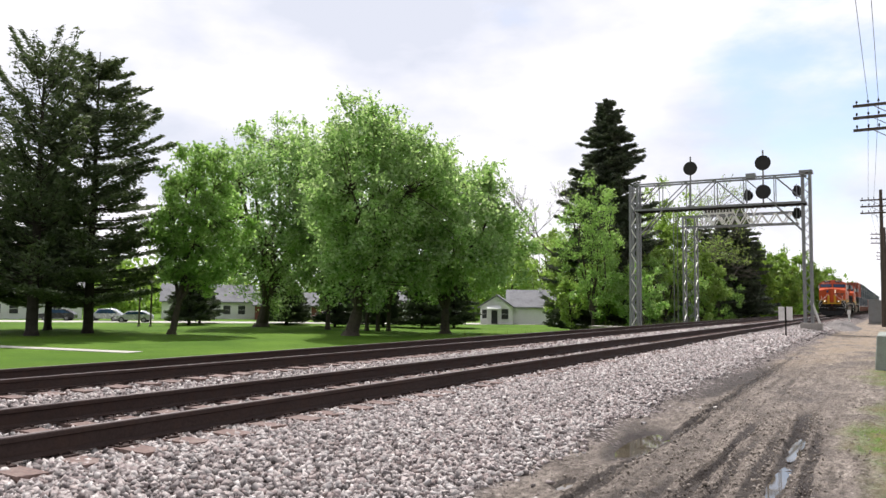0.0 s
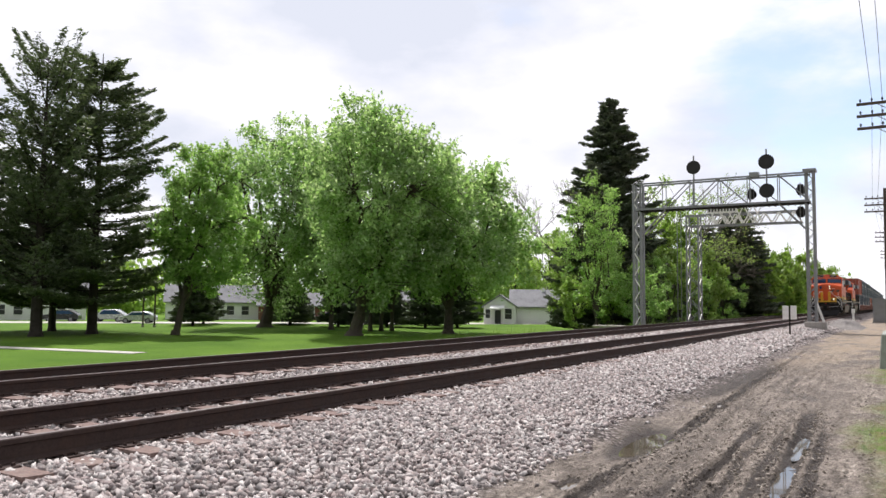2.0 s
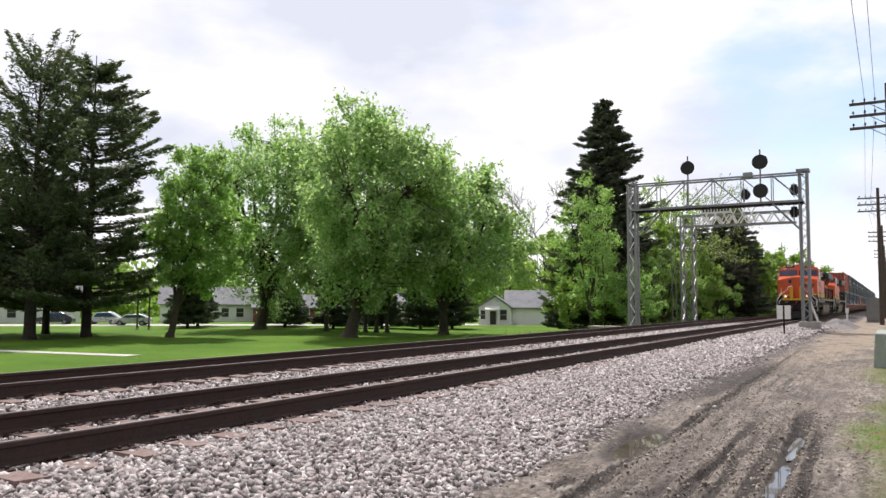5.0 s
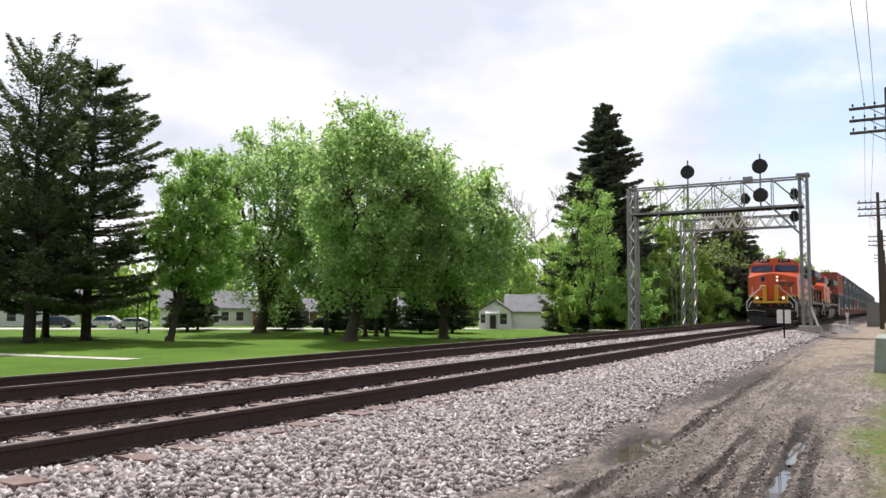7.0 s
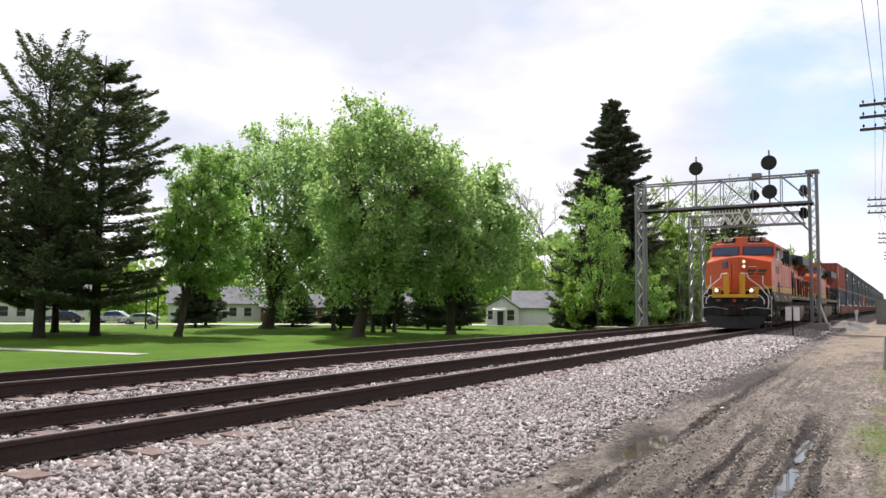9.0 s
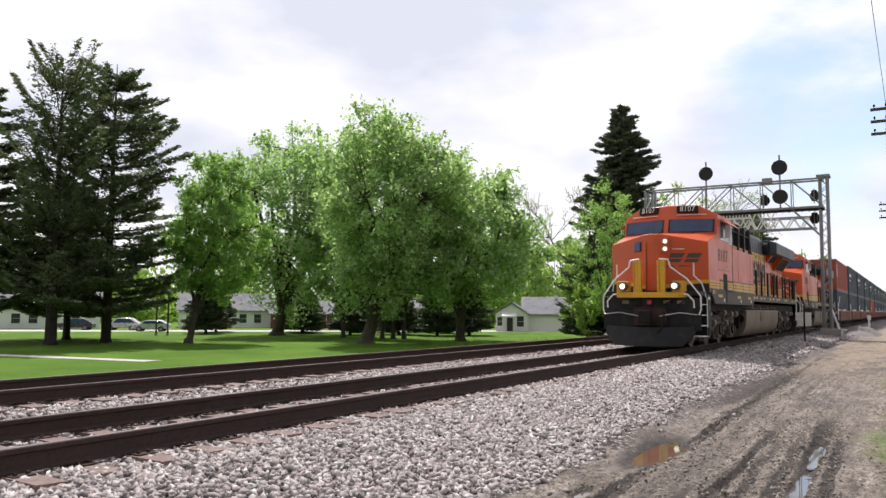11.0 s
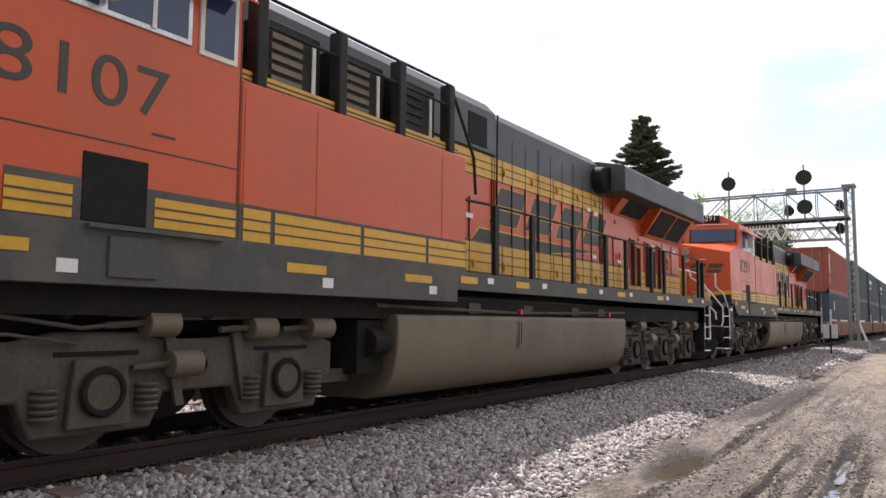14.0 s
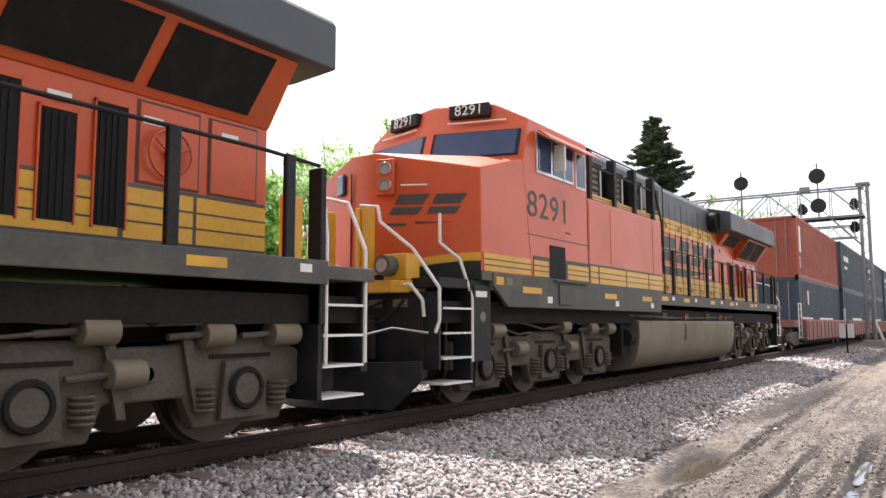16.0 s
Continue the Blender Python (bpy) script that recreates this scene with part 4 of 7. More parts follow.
    part("raised_roof", Geo().prism([(-0.98, 3.68), (-0.98, 4.34), (-0.80, 4.53), (0.80, 4.53), (0.98, 4.34), (0.98, 3.68)], "y", 3.47, 9.02), HOOD_GREY, hood, "dark grey raised roof section", bevel=0.012)
    for s in (-1, 1):
        for y0, y1 in ((3.5, 7.3), (7.34, 9.3), (9.34, 11.2), (11.24, 13.58)):
            p = part("upper_stripe", slab(s, 0.934, 0.012, y0, y1, 3.31, 3.66), YELLOW, hood, "yellow striped band")
            l2 = Geo()
            stripe_lines(l2, s, 0.934, y0, y1, 3.31, 3.66)
            part("stripe_line", l2, INK, p)
        for y0, y1 in ((7.34, 9.3), (9.34, 11.2), (11.24, 12.9), (12.94, 14.4), (14.44, 15.9), (15.94, 17.35), (17.4, 18.1), (18.14, 18.98)):
            p = part("lower_stripe", slab(s, 0.934, 0.012, y0, y1, 1.84, 2.28), YELLOW, hood, "yellow striped band")
            l2 = Geo()
            stripe_lines(l2, s, 0.934, y0, y1, 1.84, 2.28)
            part("stripe_line", l2, INK, p)
        part("stripe_border", slab(s, 0.929, 0.008, 7.3, 18.98, 1.80, 2.315), SILL_GREY, hood)
        part("stripe_border", slab(s, 0.929, 0.008, 3.5, 13.62, 3.30, 3.70), SILL_GREY, hood)
        # raised roof section with its square screen, and the conduit at the break
        part("roof_screen", slab(s, 0.992, 0.03, 8.20, 8.74, 3.74, 4.22), GRILLE, hood, "square dark mesh screen", bevel=0.008)
        part("conduit", Geo().pipe([(s * 0.96, 9.12, 4.36), (s * 0.97, 9.08, 3.4), (s * 0.97, 9.08, 1.75)], 0.014, 6), BLACK, hood)
        # doors, seams, latches
        for y, top in ((8.13, 2.95), (8.32, 2.95), (8.98, 4.20), (9.06, 4.20), (9.14, 4.20), (9.65, 4.05), (10.12, 4.05), (10.58, 4.10), (10.64, 4.10), (11.10, 4.05), (11.60, 4.05), (12.06, 4.10), (12.12, 4.10), (12.55, 3.95), (12.99, 3.95), (13.43, 3.66), (13.51, 3.66), (13.60, 3.66), (14.18, 2.9), (14.55, 2.6), (14.97, 2.3)):
            part("door_seam", slab(s, 0.9385, 0.0185, y - 0.006, y + 0.006, 1.80, top), BLACK, hood)
        for y in (8.42, 9.36, 10.36, 11.36, 12.30, 13.20):
            for z in (1.98, 3.50):
                h = Geo().rod((s * 0.93, y, z), (s * 0.955, y, z), 0.045, n=10)
                h.box(*sorted((s * 0.95, s * 0.968)), y - 0.02, y + 0.02, z - 0.09, z + 0.02)
                part("door_latch", h, YELLOW, hood)
        for y, z in ((7.74, 2.55), (7.74, 2.15), (7.74, 2.95), (14.3, 2.85), (14.35, 2.45), (15.78, 2.95), (14.3, 3.2)):
            part("door_hinge", slab(s, 0.938, 0.018, y, y + 0.05, z, z + 0.09), RED_PART, hood, "small red latch plate")
        for y0, y1, z1 in ((15.20, 15.50, 2.95), (15.62, 15.88, 2.80), (16.22, 16.50, 2.96), (16.66, 16.95, 2.80), (17.12, 17.40, 2.95)):
            lv = part("louvre_door", slab(s, 0.940, 0.018, y0, y1, 1.92, z1), GRILLE, hood, "black slotted ventilation door")
            fr = Geo()
            for yy in (y0 - 0.02, y1):
                fr.box(*sorted((s * 0.92, s * 0.952)), yy, yy + 0.02, 1.90, z1 + 0.03)
            fr.box(*sorted((s * 0.92, s * 0.952)), y0 - 0.02, y1 + 0.02, z1, z1 + 0.03)
            part("door_frame", fr, ORANGE, lv, bevel=0.006)
            sl = Geo()
            for k in range(4):
                yy = y0 + 0.03 + k * (y1 - y0 - 0.06) / 4
                sl.box(*sorted((s * 0.94, s * 0.950)), yy, yy + 0.02, 1.94, z1 - 0.02)
            part("louvre", sl, GRILLE, lv)
        for y0, y1 in ((17.52, 18.14), (18.28, 18.84)):
            d = part("rear_door", slab(s, 0.942, 0.022, y0, y1, 2.34, 3.05), ORANGE, hood, "orange access door", bevel=0.012)
            part("door_gap", Geo().box(*sorted((s * 0.921, s * 0.926)), y0 - 0.022, y1 + 0.022, 2.325, 3.072), INK, d)
        hb = Geo().ring((s * 1.0, 17.80, 2.62), "x", 0.22, 0.017, 24, 6)
        for k in range(3):
            a = k * math.pi * 2 / 3 + 0.4
            hb.rod((s * 0.98, 17.80, 2.62), (s * 1.0, 17.80 + 0.22 * math.cos(a), 2.62 + 0.22 * math.sin(a)), 0.013, n=5)
        hb.rod((s * 0.93, 17.80, 2.62), (s * 1.0, 17.80, 2.62), 0.04, n=10)
        part("handbrake_wheel", hb, ORANGE, hood, "orange spoked handbrake wheel")
        # emblem on the hood side
        side_mark(hood, s)
        # notice plates
        g = Geo()
        for y, z in ((12.75, 3.28), (13.1, 3.24), (13.0, 2.36), (14.4, 2.36), (16.7, 2.88), (17.55, 2.86), (18.4, 2.88), (8.20, 2.62)):
            g.box(*sorted((s * 0.942, s * 0.947)), y, y + 0.20, z, z + 0.07)
        part("notice_plate", g, WHITE, hood)
    # radiator wings
    wing = part("radiator_wing", Geo().prism([(-1.5, 3.74), (-1.5, 4.22), (-1.46, 4.27), (-0.9, 4.40), (0.9, 4.40), (1.46, 4.27), (1.5, 4.22), (1.5, 3.74), (0.9, 3.70), (-0.9, 3.70)], "y", 13.4, 19.4), HOOD_GREY, lo, "dark grey overhanging radiator roof", bevel=0.02)
    part("wing_grille", Geo().box(-1.2, 1.2, 13.38, 13.46, 3.78, 4.24), GRILLE, wing, "black intake screen")
    for s in (-1, 1):
        g = Geo()
        for y0, y1, x1, z0 in ((14.10, 16.02, 1.20, 3.40), (16.02, 19.0, 1.36, 3.10)):
            g = Geo().prism([(s * 0.90, z0), (s * 0.935, z0), (s * x1, 3.74), (s * 0.90, 3.74)], "y", y0, y1)
            part("radiator_flare", g, ORANGE, wing, "orange sloping radiator housing", bevel=0.012)
        part("flare_rib", Geo().prism([(s * 0.94, 3.09), (s * 1.0, 3.12), (s * 1.41, 3.73), (s * 0.94, 3.73)], "y", 16.0, 16.06), ORANGE, wing, "orange dividing rib")
        part("intake_shroud", Geo().rod((s * 0.90, 13.25, 3.98), (s * 1.16, 13.25, 3.98), 0.27, 0.25, n=18), GRILLE, wing, "black rounded intake cowl", bevel=0.03)
        for y0, y1 in ((14.52, 15.84), (16.30, 17.46), (17.60, 18.72)):
            x1, z0 = (1.20, 3.40) if y0 < 15 else (1.36, 3.10)

            def on(y, u, out=0.012):
                return (s * (0.935 + (x1 - 0.935) * u + out), y, z0 + (3.74 - z0) * u - out * 0.6)
            g = Geo().add([on(y0 - 0.06, 0.12), on(y1 - 0.06, 0.12), on(y1, 0.93), on(y0, 0.93), on(y0 - 0.06, 0.12, -0.02), on(y1 - 0.06, 0.12, -0.02), on(y1, 0.93, -0.02), on(y0, 0.93, -0.02)],
                          [(0, 1, 2, 3), (0, 1, 5, 4), (1, 2, 6, 5), (2, 3, 7, 6), (3, 0, 4, 7)])
            part("radiator_screen", g, GRILLE, wing, "black mesh radiator screen")
    # dynamic brake gear and posts over the cabinet
    for s in (-1, 1):
        yb = part("cabinet_base_band", Geo().box(*sorted((s * 0.9, s * 1.40)), 3.5, 7.25, 3.28, 3.42), YELLOW, lo, "yellow striped ledge")
        l2 = Geo()
        stripe_lines(l2, s, 1.40, 3.5, 7.25, 3.28, 3.42)
        part("stripe_line", l2, INK, yb)
        for y in (3.62, 4.78, 5.86, 6.95):
            part("roof_post", Geo().box(*sorted((s * 1.30, s * 1.46)), y, y + 0.14, 3.26, 4.20), BLACK, lo, "black cabinet post", bevel=0.02)
        g = Geo().pipe([(s * 1.42, 3.6, 3.92), (s * 1.42, 7.1, 3.92)], 0.018)
        g.pipe([(s * 1.42, 3.6, 4.2), (s * 1.42, 7.1, 4.2)], 0.018)
        g.pipe([(s * 1.42, 7.1, 4.1), (s * 1.38, 7.7, 3.35), (s * 1.38, 7.75, 2.85)], 0.022)
        part("roof_handrail", g, BLACK, lo)
        for y0, y1 in ((3.85, 4.7), (4.98, 5.8), (6.05, 6.9)):
            c = part("electrical_cabinet", Geo().box(*sorted((s * 0.92, s * 1.26)), y0, y1, 3.42, 4.10), BLACK, lo, "black electrical cabinet", bevel=0.02)
            lv = Geo()
            for k in range(5):
                lv.box(*sorted((s * 1.26, s * 1.285)), y0 + 0.12, y1 - 0.30, 3.46 + 0.11 * k, 3.52 + 0.11 * k)
            part("louvre", lv, TANK if y0 < 5 else BLACK, c)
            part("cabinet_edge", Geo().box(*sorted((s * 1.26, s * 1.275)), y1 - 0.14, y1 - 0.09, 3.42, 3.98), WHITE, c)
    # cab
    cab = part("cab", Geo().add([(s * 1.5, y, z) for s in (-1, 1) for y, z in ((1.35, 1.70), (3.42, 1.70), (3.42, 4.20), (1.28, 4.20), (1.10, 3.50))] +
                                [(s * 0.95, y, 4.50) for s in (-1, 1) for y in (1.20, 3.42)] + [(0, 0.70, 3.50), (0, 0.92, 4.22), (0, 1.0, 4.54), (0, 3.42, 4.56), (0, 1.0, 1.7)],
                                [(0, 1, 2, 3, 4), (5, 9, 8, 7, 6), (2, 3, 10, 11), (7, 13, 12, 8), (10, 16, 17, 11), (12, 13, 17, 16), (3, 15, 16, 10), (8, 12, 16, 15),
                                 (4, 14, 15, 3), (9, 8, 15, 14), (1, 2, 11, 17, 13, 7, 6), (0, 4, 14, 18), (5, 18, 14, 9), (0, 18, 5, 6, 1)]), ORANGE, lo, "orange wide safety cab", bevel=0.025)
    for s in (-1, 1):
        # side windows
        for f0, f1, panes in ((1.50, 2.84, ((1.55, 1.98), (2.06, 2.44), (2.48, 2.79))), (2.92, 3.34, ((2.97, 3.29),))):
            lo_z, hi_z = (3.40, 4.03) if f0 < 2 else (3.36, 4.0)
            fr = part("side_window_frame", slab(s, 1.518, 0.03, f0, f1, lo_z, hi_z), CHROME if f0 < 2 else WHITE, cab, "metal window surround", bevel=0.008)
            for y0, y1 in panes:
                part("window_pane", slab(s, 1.526, 0.012, y0, y1, lo_z + 0.05, hi_z - 0.05), CAB_GLASS, fr, "dark cab side window")
            if f0 < 2:
                part("window_sash", slab(s, 1.532, 0.012, 2.44, 2.48, lo_z + 0.03, hi_z - 0.03), WHITE, fr)
        part("sun_visor", Geo().prism([(s * 1.53, 4.06), (s * 1.58, 4.06), (s * 1.76, 3.92), (s * 1.755, 3.90)], "y", 1.5, 3.35), ORANGE, cab, "orange rain hood")
        part("mirror", Geo().box(*sorted((s * 1.56, s * 1.74)), 2.02, 2.07, 3.50, 3.92), WHITE, cab, "pale wing mirror")
        # windshield on the front facet
        A, B = Vector((s * 1.5, 1.10, 3.56)), Vector((0, 0.72, 3.56))
        C, D = Vector((0, 0.92, 4.22)), Vector((s * 1.5, 1.28, 4.20))
        nrm = (B - A).cross(D - A)
        nrm = nrm.normalized() * (1 if nrm.y < 0 else -1)
        mid = (A + B + C + D) / 4

        def facet(k, out):
            pts = [A.lerp(D, 0.06), B.lerp(C, 0.06), B.lerp(C, 0.78), A.lerp(D, 0.78)]
            m = sum(pts, Vector()) / 4
            return [tuple(m + (p - m) * k + nrm * out) for p in pts]
        q = facet(0.90, 0.012) + facet(0.90, -0.02)
        part("windshield_gasket", Geo().add(q, [(0, 1, 2, 3), (0, 1, 5, 4), (1, 2, 6, 5), (2, 3, 7, 6), (3, 0, 4, 7)]), BLACK, cab)
        q = facet(0.84, 0.018) + facet(0.84, -0.02)
        part("windshield", Geo().add(q, [(0, 1, 2, 3), (0, 1, 5, 4), (1, 2, 6, 5), (2, 3, 7, 6), (3, 0, 4, 7)]), CAB_GLASS, cab, "dark windshield pane with blue sky reflection in its colour")
        wp = Geo()
        p0 = mid.lerp((A + B) / 2, 1.0) + nrm * 0.03
        wp.rod(p0, mid.lerp(D, 0.62) + nrm * 0.03 - Vector((0, 0, 0.25)), 0.012, n=5)
        wp.rod(p0, p0 + (B - A).normalized() * 0.35 + Vector((0, 0, 0.02)), 0.014, n=5)
        part("wiper", wp, BLACK, cab)
        # number board
        nb = part("number_board", Geo().box(-0.33, 0.33, -0.06, 0.10, -0.105, 0.105), BLACK, cab, "black number board", bevel=0.01)
        turn = 12 if s > 0 else -12
        nb.matrix_basis = pose(s * 0.62, 1.06, 4.385, -4, 0, turn)
        text_part("number", digits, 0.225, WHITE, nb, pose(0, -0.065, 0.0, 90, 0, 0), 0.004, 1.0, "white running number")
        part("grab_bar", Geo().rod((s * 0.3, 0.93, 4.2), (s * 1.2, 1.16, 4.2), 0.014), WHITE, cab)
        for k, ch in enumerate(digits):
            text_part("number_digit", ch, 0.56, INK, cab, pose(s * 1.503, 1.93 + s * (k - 1.5) * 0.37, 2.885, 90, 0, 90 * s), 0.003, 1.2, "dark numeral on the cab side")
        hatch = part("side_hatch", slab(s, 1.512, 0.02, 1.93, 2.48, 1.81, 2.33), GRILLE, cab, "dark square intake hatch", bevel=0.008)
        part("hatch_sill", slab(s, 1.60, 0.10, 1.95, 3.2, 1.76, 1.785), SILL_GREY, cab)
        bx = Geo().box(*sorted((s * 1.5, s * 1.565)), 2.14, 2.57, 1.40, 1.72)
        part("step_box", bx, SILL_GREY, cab, bevel=0.01)
        for y0, y1 in ((0.06, 1.30), (1.38, 1.86), (2.55, 3.38)):
            p = part("stripe_panel", slab(s, 1.513, 0.014, y0, y1, 1.82, 2.06), YELLOW, cab, "yellow striped panel")
            l2 = Geo()
            stripe_lines(l2, s, 1.513, y0, y1, 1.82, 2.06)
            part("stripe_line", l2, INK, p)
        part("stripe_border", slab(s, 1.506, 0.006, 1.38, 3.41, 1.72, 2.125), SILL_GREY, cab)
        g = Geo()
        for y, z0, z1 in ((3.40, 2.1, 4.0),):
            g.box(*sorted((s * 1.50, s * 1.506)), y - 0.01, y, z0, z1)
        g.box(*sorted((s * 1.50, s * 1.506)), 1.2, 3.38, 2.43, 2.442)
        g.box(*sorted((s * 1.50, s * 1.508)), 2.50, 2.72, 2.565, 2.585)
        part("panel_seam", g, INK, cab)
    rf = Geo().box(-0.12, 0.12, 2.2, 2.9, 4.46, 4.62).box(0.5, 0.62, 1.9, 2.2, 4.4, 4.56)
    rf.rod((-0.5, 2.4, 4.4), (-0.5, 2.4, 4.85), 0.012)
    part("roof_antenna", rf, HOOD_GREY, cab)
    # short nose: flat middle, swept sides
    nose = part("nose", Geo().add([(-1.5, 0.0, 1.70), (-0.22, -0.68, 1.70), (0.22, -0.68, 1.70), (1.5, 0.0, 1.70), (1.5, 1.36, 1.70), (-1.5, 1.36, 1.70),
                                   (-1.5, 0.0, 3.21), (-0.22, -0.64, 3.45), (0.22, -0.64, 3.45), (1.5, 0.0, 3.21), (1.5, 1.12, 3.56), (-1.5, 1.12, 3.56), (0, 0.70, 3.59)],
                                  [(0, 1, 7, 6), (1, 2, 8, 7), (2, 3, 9, 8), (3, 4, 10, 9), (5, 0, 6, 11), (6, 7, 12, 11), (7, 8, 12), (8, 9, 10, 12), (0, 5, 4, 3, 2, 1), (4, 5, 11, 12, 10)]), ORANGE, lo, "orange sloping short nose", bevel=0.02)
    for s in (-1, 1):
        # curved yellow and grey bands round the nose facets
        def front(u, z, out=0.008):
            return (s * (0.22 + 1.28 * u) + s * 0.5 * out, -0.68 + 0.68 * u + 0.024 * (z - 1.7) * (1 - u) - out, z)
        for z0a, z1a, z0b, z1b, m, nm in ((1.76, 1.86, 1.95, 2.06, YELLOW, "nose_stripe"), (1.70, 1.755, 1.70, 1.945, BLACK, "nose_shade_band")):
            g = Geo()
            n = 8
            vs, fs = [], []
            for i in range(n + 1):
                u = i / n
                w = math.sin(u * math.pi / 2)
                vs += [front(u, z0a + (z0b - z0a) * w), front(u, z1a + (z1b - z1a) * w), front(u, z1a + (z1b - z1a) * w, -0.01), front(u, z0a + (z0b - z0a) * w, -0.01)]
                if i:
                    k = 4 * i
                    fs += [(k - 4, k, k + 1, k - 3), (k - 3, k + 1, k + 2, k - 2), (k - 1, k + 3, k, k - 4)]
            g.add(vs, fs)
            part(nm, g, m, nose)
        if s > 0:
            def put2(u, v):
                return front(0.12 + 0.74 * u, 2.40 + 0.46 * v, 0.012)
            g = Geo()
            for a in (0.02, 0.50):
                for v0, v1 in ((0.40, 0.62), (0.70, 1.0)):
                    e0, e1 = 0.22 * (v0 - 0.4), 0.22 * (v1 - 0.4)
                    g.add([put2(a + e0, v0), put2(a + e0 + 0.36, v0), put2(a + e1 + 0.40, v1), put2(a + e1, v1)], [(0, 1, 2, 3)])
            g.add([put2(0.0, 0.05), put2(0.24, 0.06), put2(0.24, 0.14), put2(0.0, 0.14)], [(0, 1, 2, 3)])
            g.add([put2(0.36, 0.10), put2(0.85, 0.16), put2(0.36, 0.19)], [(0, 1, 2)])
            part("nose_emblem", g, INK, nose, "dark slanted emblem bars")
            part("facet_grab_bar", Geo().rod(front(0.25, 2.98, 0.05), front(0.5, 2.98, 0.05), 0.012), WHITE, nose)
    for s in (-1, 1):
        part("sill_band", slab(s, 1.516, 0.02, 0.0, 0.30, 1.69, 1.815), SILL_GREY, lo)
        for y0, y1, z0, z1, mm in ((0.32, 0.50, 1.64, 1.75, YELLOW), (0.56, 0.72, 1.64, 1.75, TANK), (-0.12, 0.16, 1.46, 1.54, WHITE)):
            part("small_plate", slab(s, 1.546 if y0 > 0 else 1.494, 0.006, y0, y1, z0, z1), mm, lo)
        part("round_badge", Geo().rod((s * 1.488, 0.05, 1.2), (s * 1.496, 0.05, 1.2), 0.07, n=16), TANK, lo)
    # nose door window, headlights
    nw = part("nose_window", Geo().box(-0.13, 0.13, -0.02, 0.03, -0.15, 0.15), CAB_GLASS, nose, "small rounded nose door window", bevel=0.02)
    nw.matrix_basis = pose(-0.50, -0.55, 3.08, 0, 0, -28)
    part("nose_door_seam", Geo().box(-0.2, -0.19, -0.687, -0.66, 1.75, 3.2), INK, nose)
    hl = part("headlight_case", Geo().box(-0.13, 0.13, -0.045, 0.03, -0.25, 0.25), ORANGE, nose, "orange headlight housing", bevel=0.015)
    hl.matrix_basis = pose(0.36, -0.605, 3.10, 0, 0, 18)
    for z in (-0.115, 0.115):
        part("headlight_rim", Geo().ring((0, -0.05, z), "y", 0.078, 0.02, 18, 6), CHROME, hl)
        part("headlight", Geo().rod((0, -0.03, z), (0, -0.052, z), 0.06, n=18), lamp, hl, "round headlight")
    # pilot, anticlimber, ditch lights
    part("anticlimber", Geo().prism([(-1.04, -0.97), (-0.86, -1.13), (0.86, -1.13), (1.04, -0.97), (1.04, -0.62), (-1.04, -0.62)], "z", 1.50, 1.66), YELLOW, lo, "yellow anticlimber beam", bevel=0.015)
    for s in (-1, 1):
        part("front_post", Geo().box(*sorted((s * 0.24, s * 0.31)), -1.09, -0.93, 1.66, 2.62).box(*sorted((s * 0.31, s * 0.47)), -1.06, -1.02, 1.66, 2.62).box(*sorted((s * 0.45, s * 0.48)), -1.09, -0.97, 1.66, 2.62), YELLOW, lo, "yellow corner post", bevel=0.012)
        dl = part("ditch_light_box", Geo().box(*sorted((s * 0.66, s * 1.02)), -1.02, -0.72, 1.66, 2.0), YELLOW, lo, "yellow ditch light bracket", bevel=0.015)
        part("ditch_light_case", Geo().rod((s * 0.78, -1.20, 1.84), (s * 0.78, -0.98, 1.84), 0.13, n=18), SILL_GREY, dl)
        part("ditch_light", Geo().rod((s * 0.78, -1.215, 1.84), (s * 0.78, -1.19, 1.84), 0.085, n=18), lamp, dl, "round ditch light")
        # front platform step side plates and treads
        sw = part("step_well", Geo().box(*sorted((s * 1.0, s * 1.47)), -0.22, -0.16, 0.33, 1.6), BLACK, lo, "black step well")
        part("step_backing", Geo().box(*sorted((s * 0.94, s * 0.98)), -0.92, -0.16, 0.4, 1.56), UNDER, sw)
        part("corner_plate", Geo().box(*sorted((s * 1.40, s * 1.49)), -0.16, 0.26, 0.62, 1.62), BLACK, lo, "black corner plate", bevel=0.01)
        for k in range(4):
            z = 0.36 + 0.31 * k
            part("step_tread", Geo().box(*sorted((s * 1.02, s * 1.48)), -0.86, -0.20, z, z + 0.025), WHITE if k in (0, 1) else CHROME, sw, "worn steel step tread")
        part("step_end_plate", Geo().box(*sorted((s * 1.0, s * 1.46)), -0.93, -0.89, 0.55, 1.5), BLACK, sw)
        for pts in ([(s * 1.47, -0.18, 0.62), (s * 1.47, -0.18, 1.45), (s * 1.36, -0.30, 1.95), (s * 1.18, -0.50, 2.16), (s * 1.18, -0.50, 2.55)],
                    [(s * 1.42, -0.95, 1.0), (s * 1.47, -0.93, 1.15), (s * 1.47, -0.93, 1.55), (s * 1.1, -0.98, 2.05), (s * 0.62, -1.04, 2.42), (s * 0.58, -1.04, 2.62), (s * 0.30, -1.06, 2.66)],
                    [(s * 1.3, -1.02, 1.2), (s * 1.3, -1.05, 1.40), (s * 1.12, -1.06, 1.60), (s * 1.02, -1.06, 1.60)]):
            part("handrail", Geo().pipe(pts, 0.023), WHITE, lo, "white tubular handrail")
    pl_top = [(-1.30, -1.08, 0.66), (-0.25, -1.40, 0.62), (0.25, -1.40, 0.62), (1.30, -1.08, 0.66)]
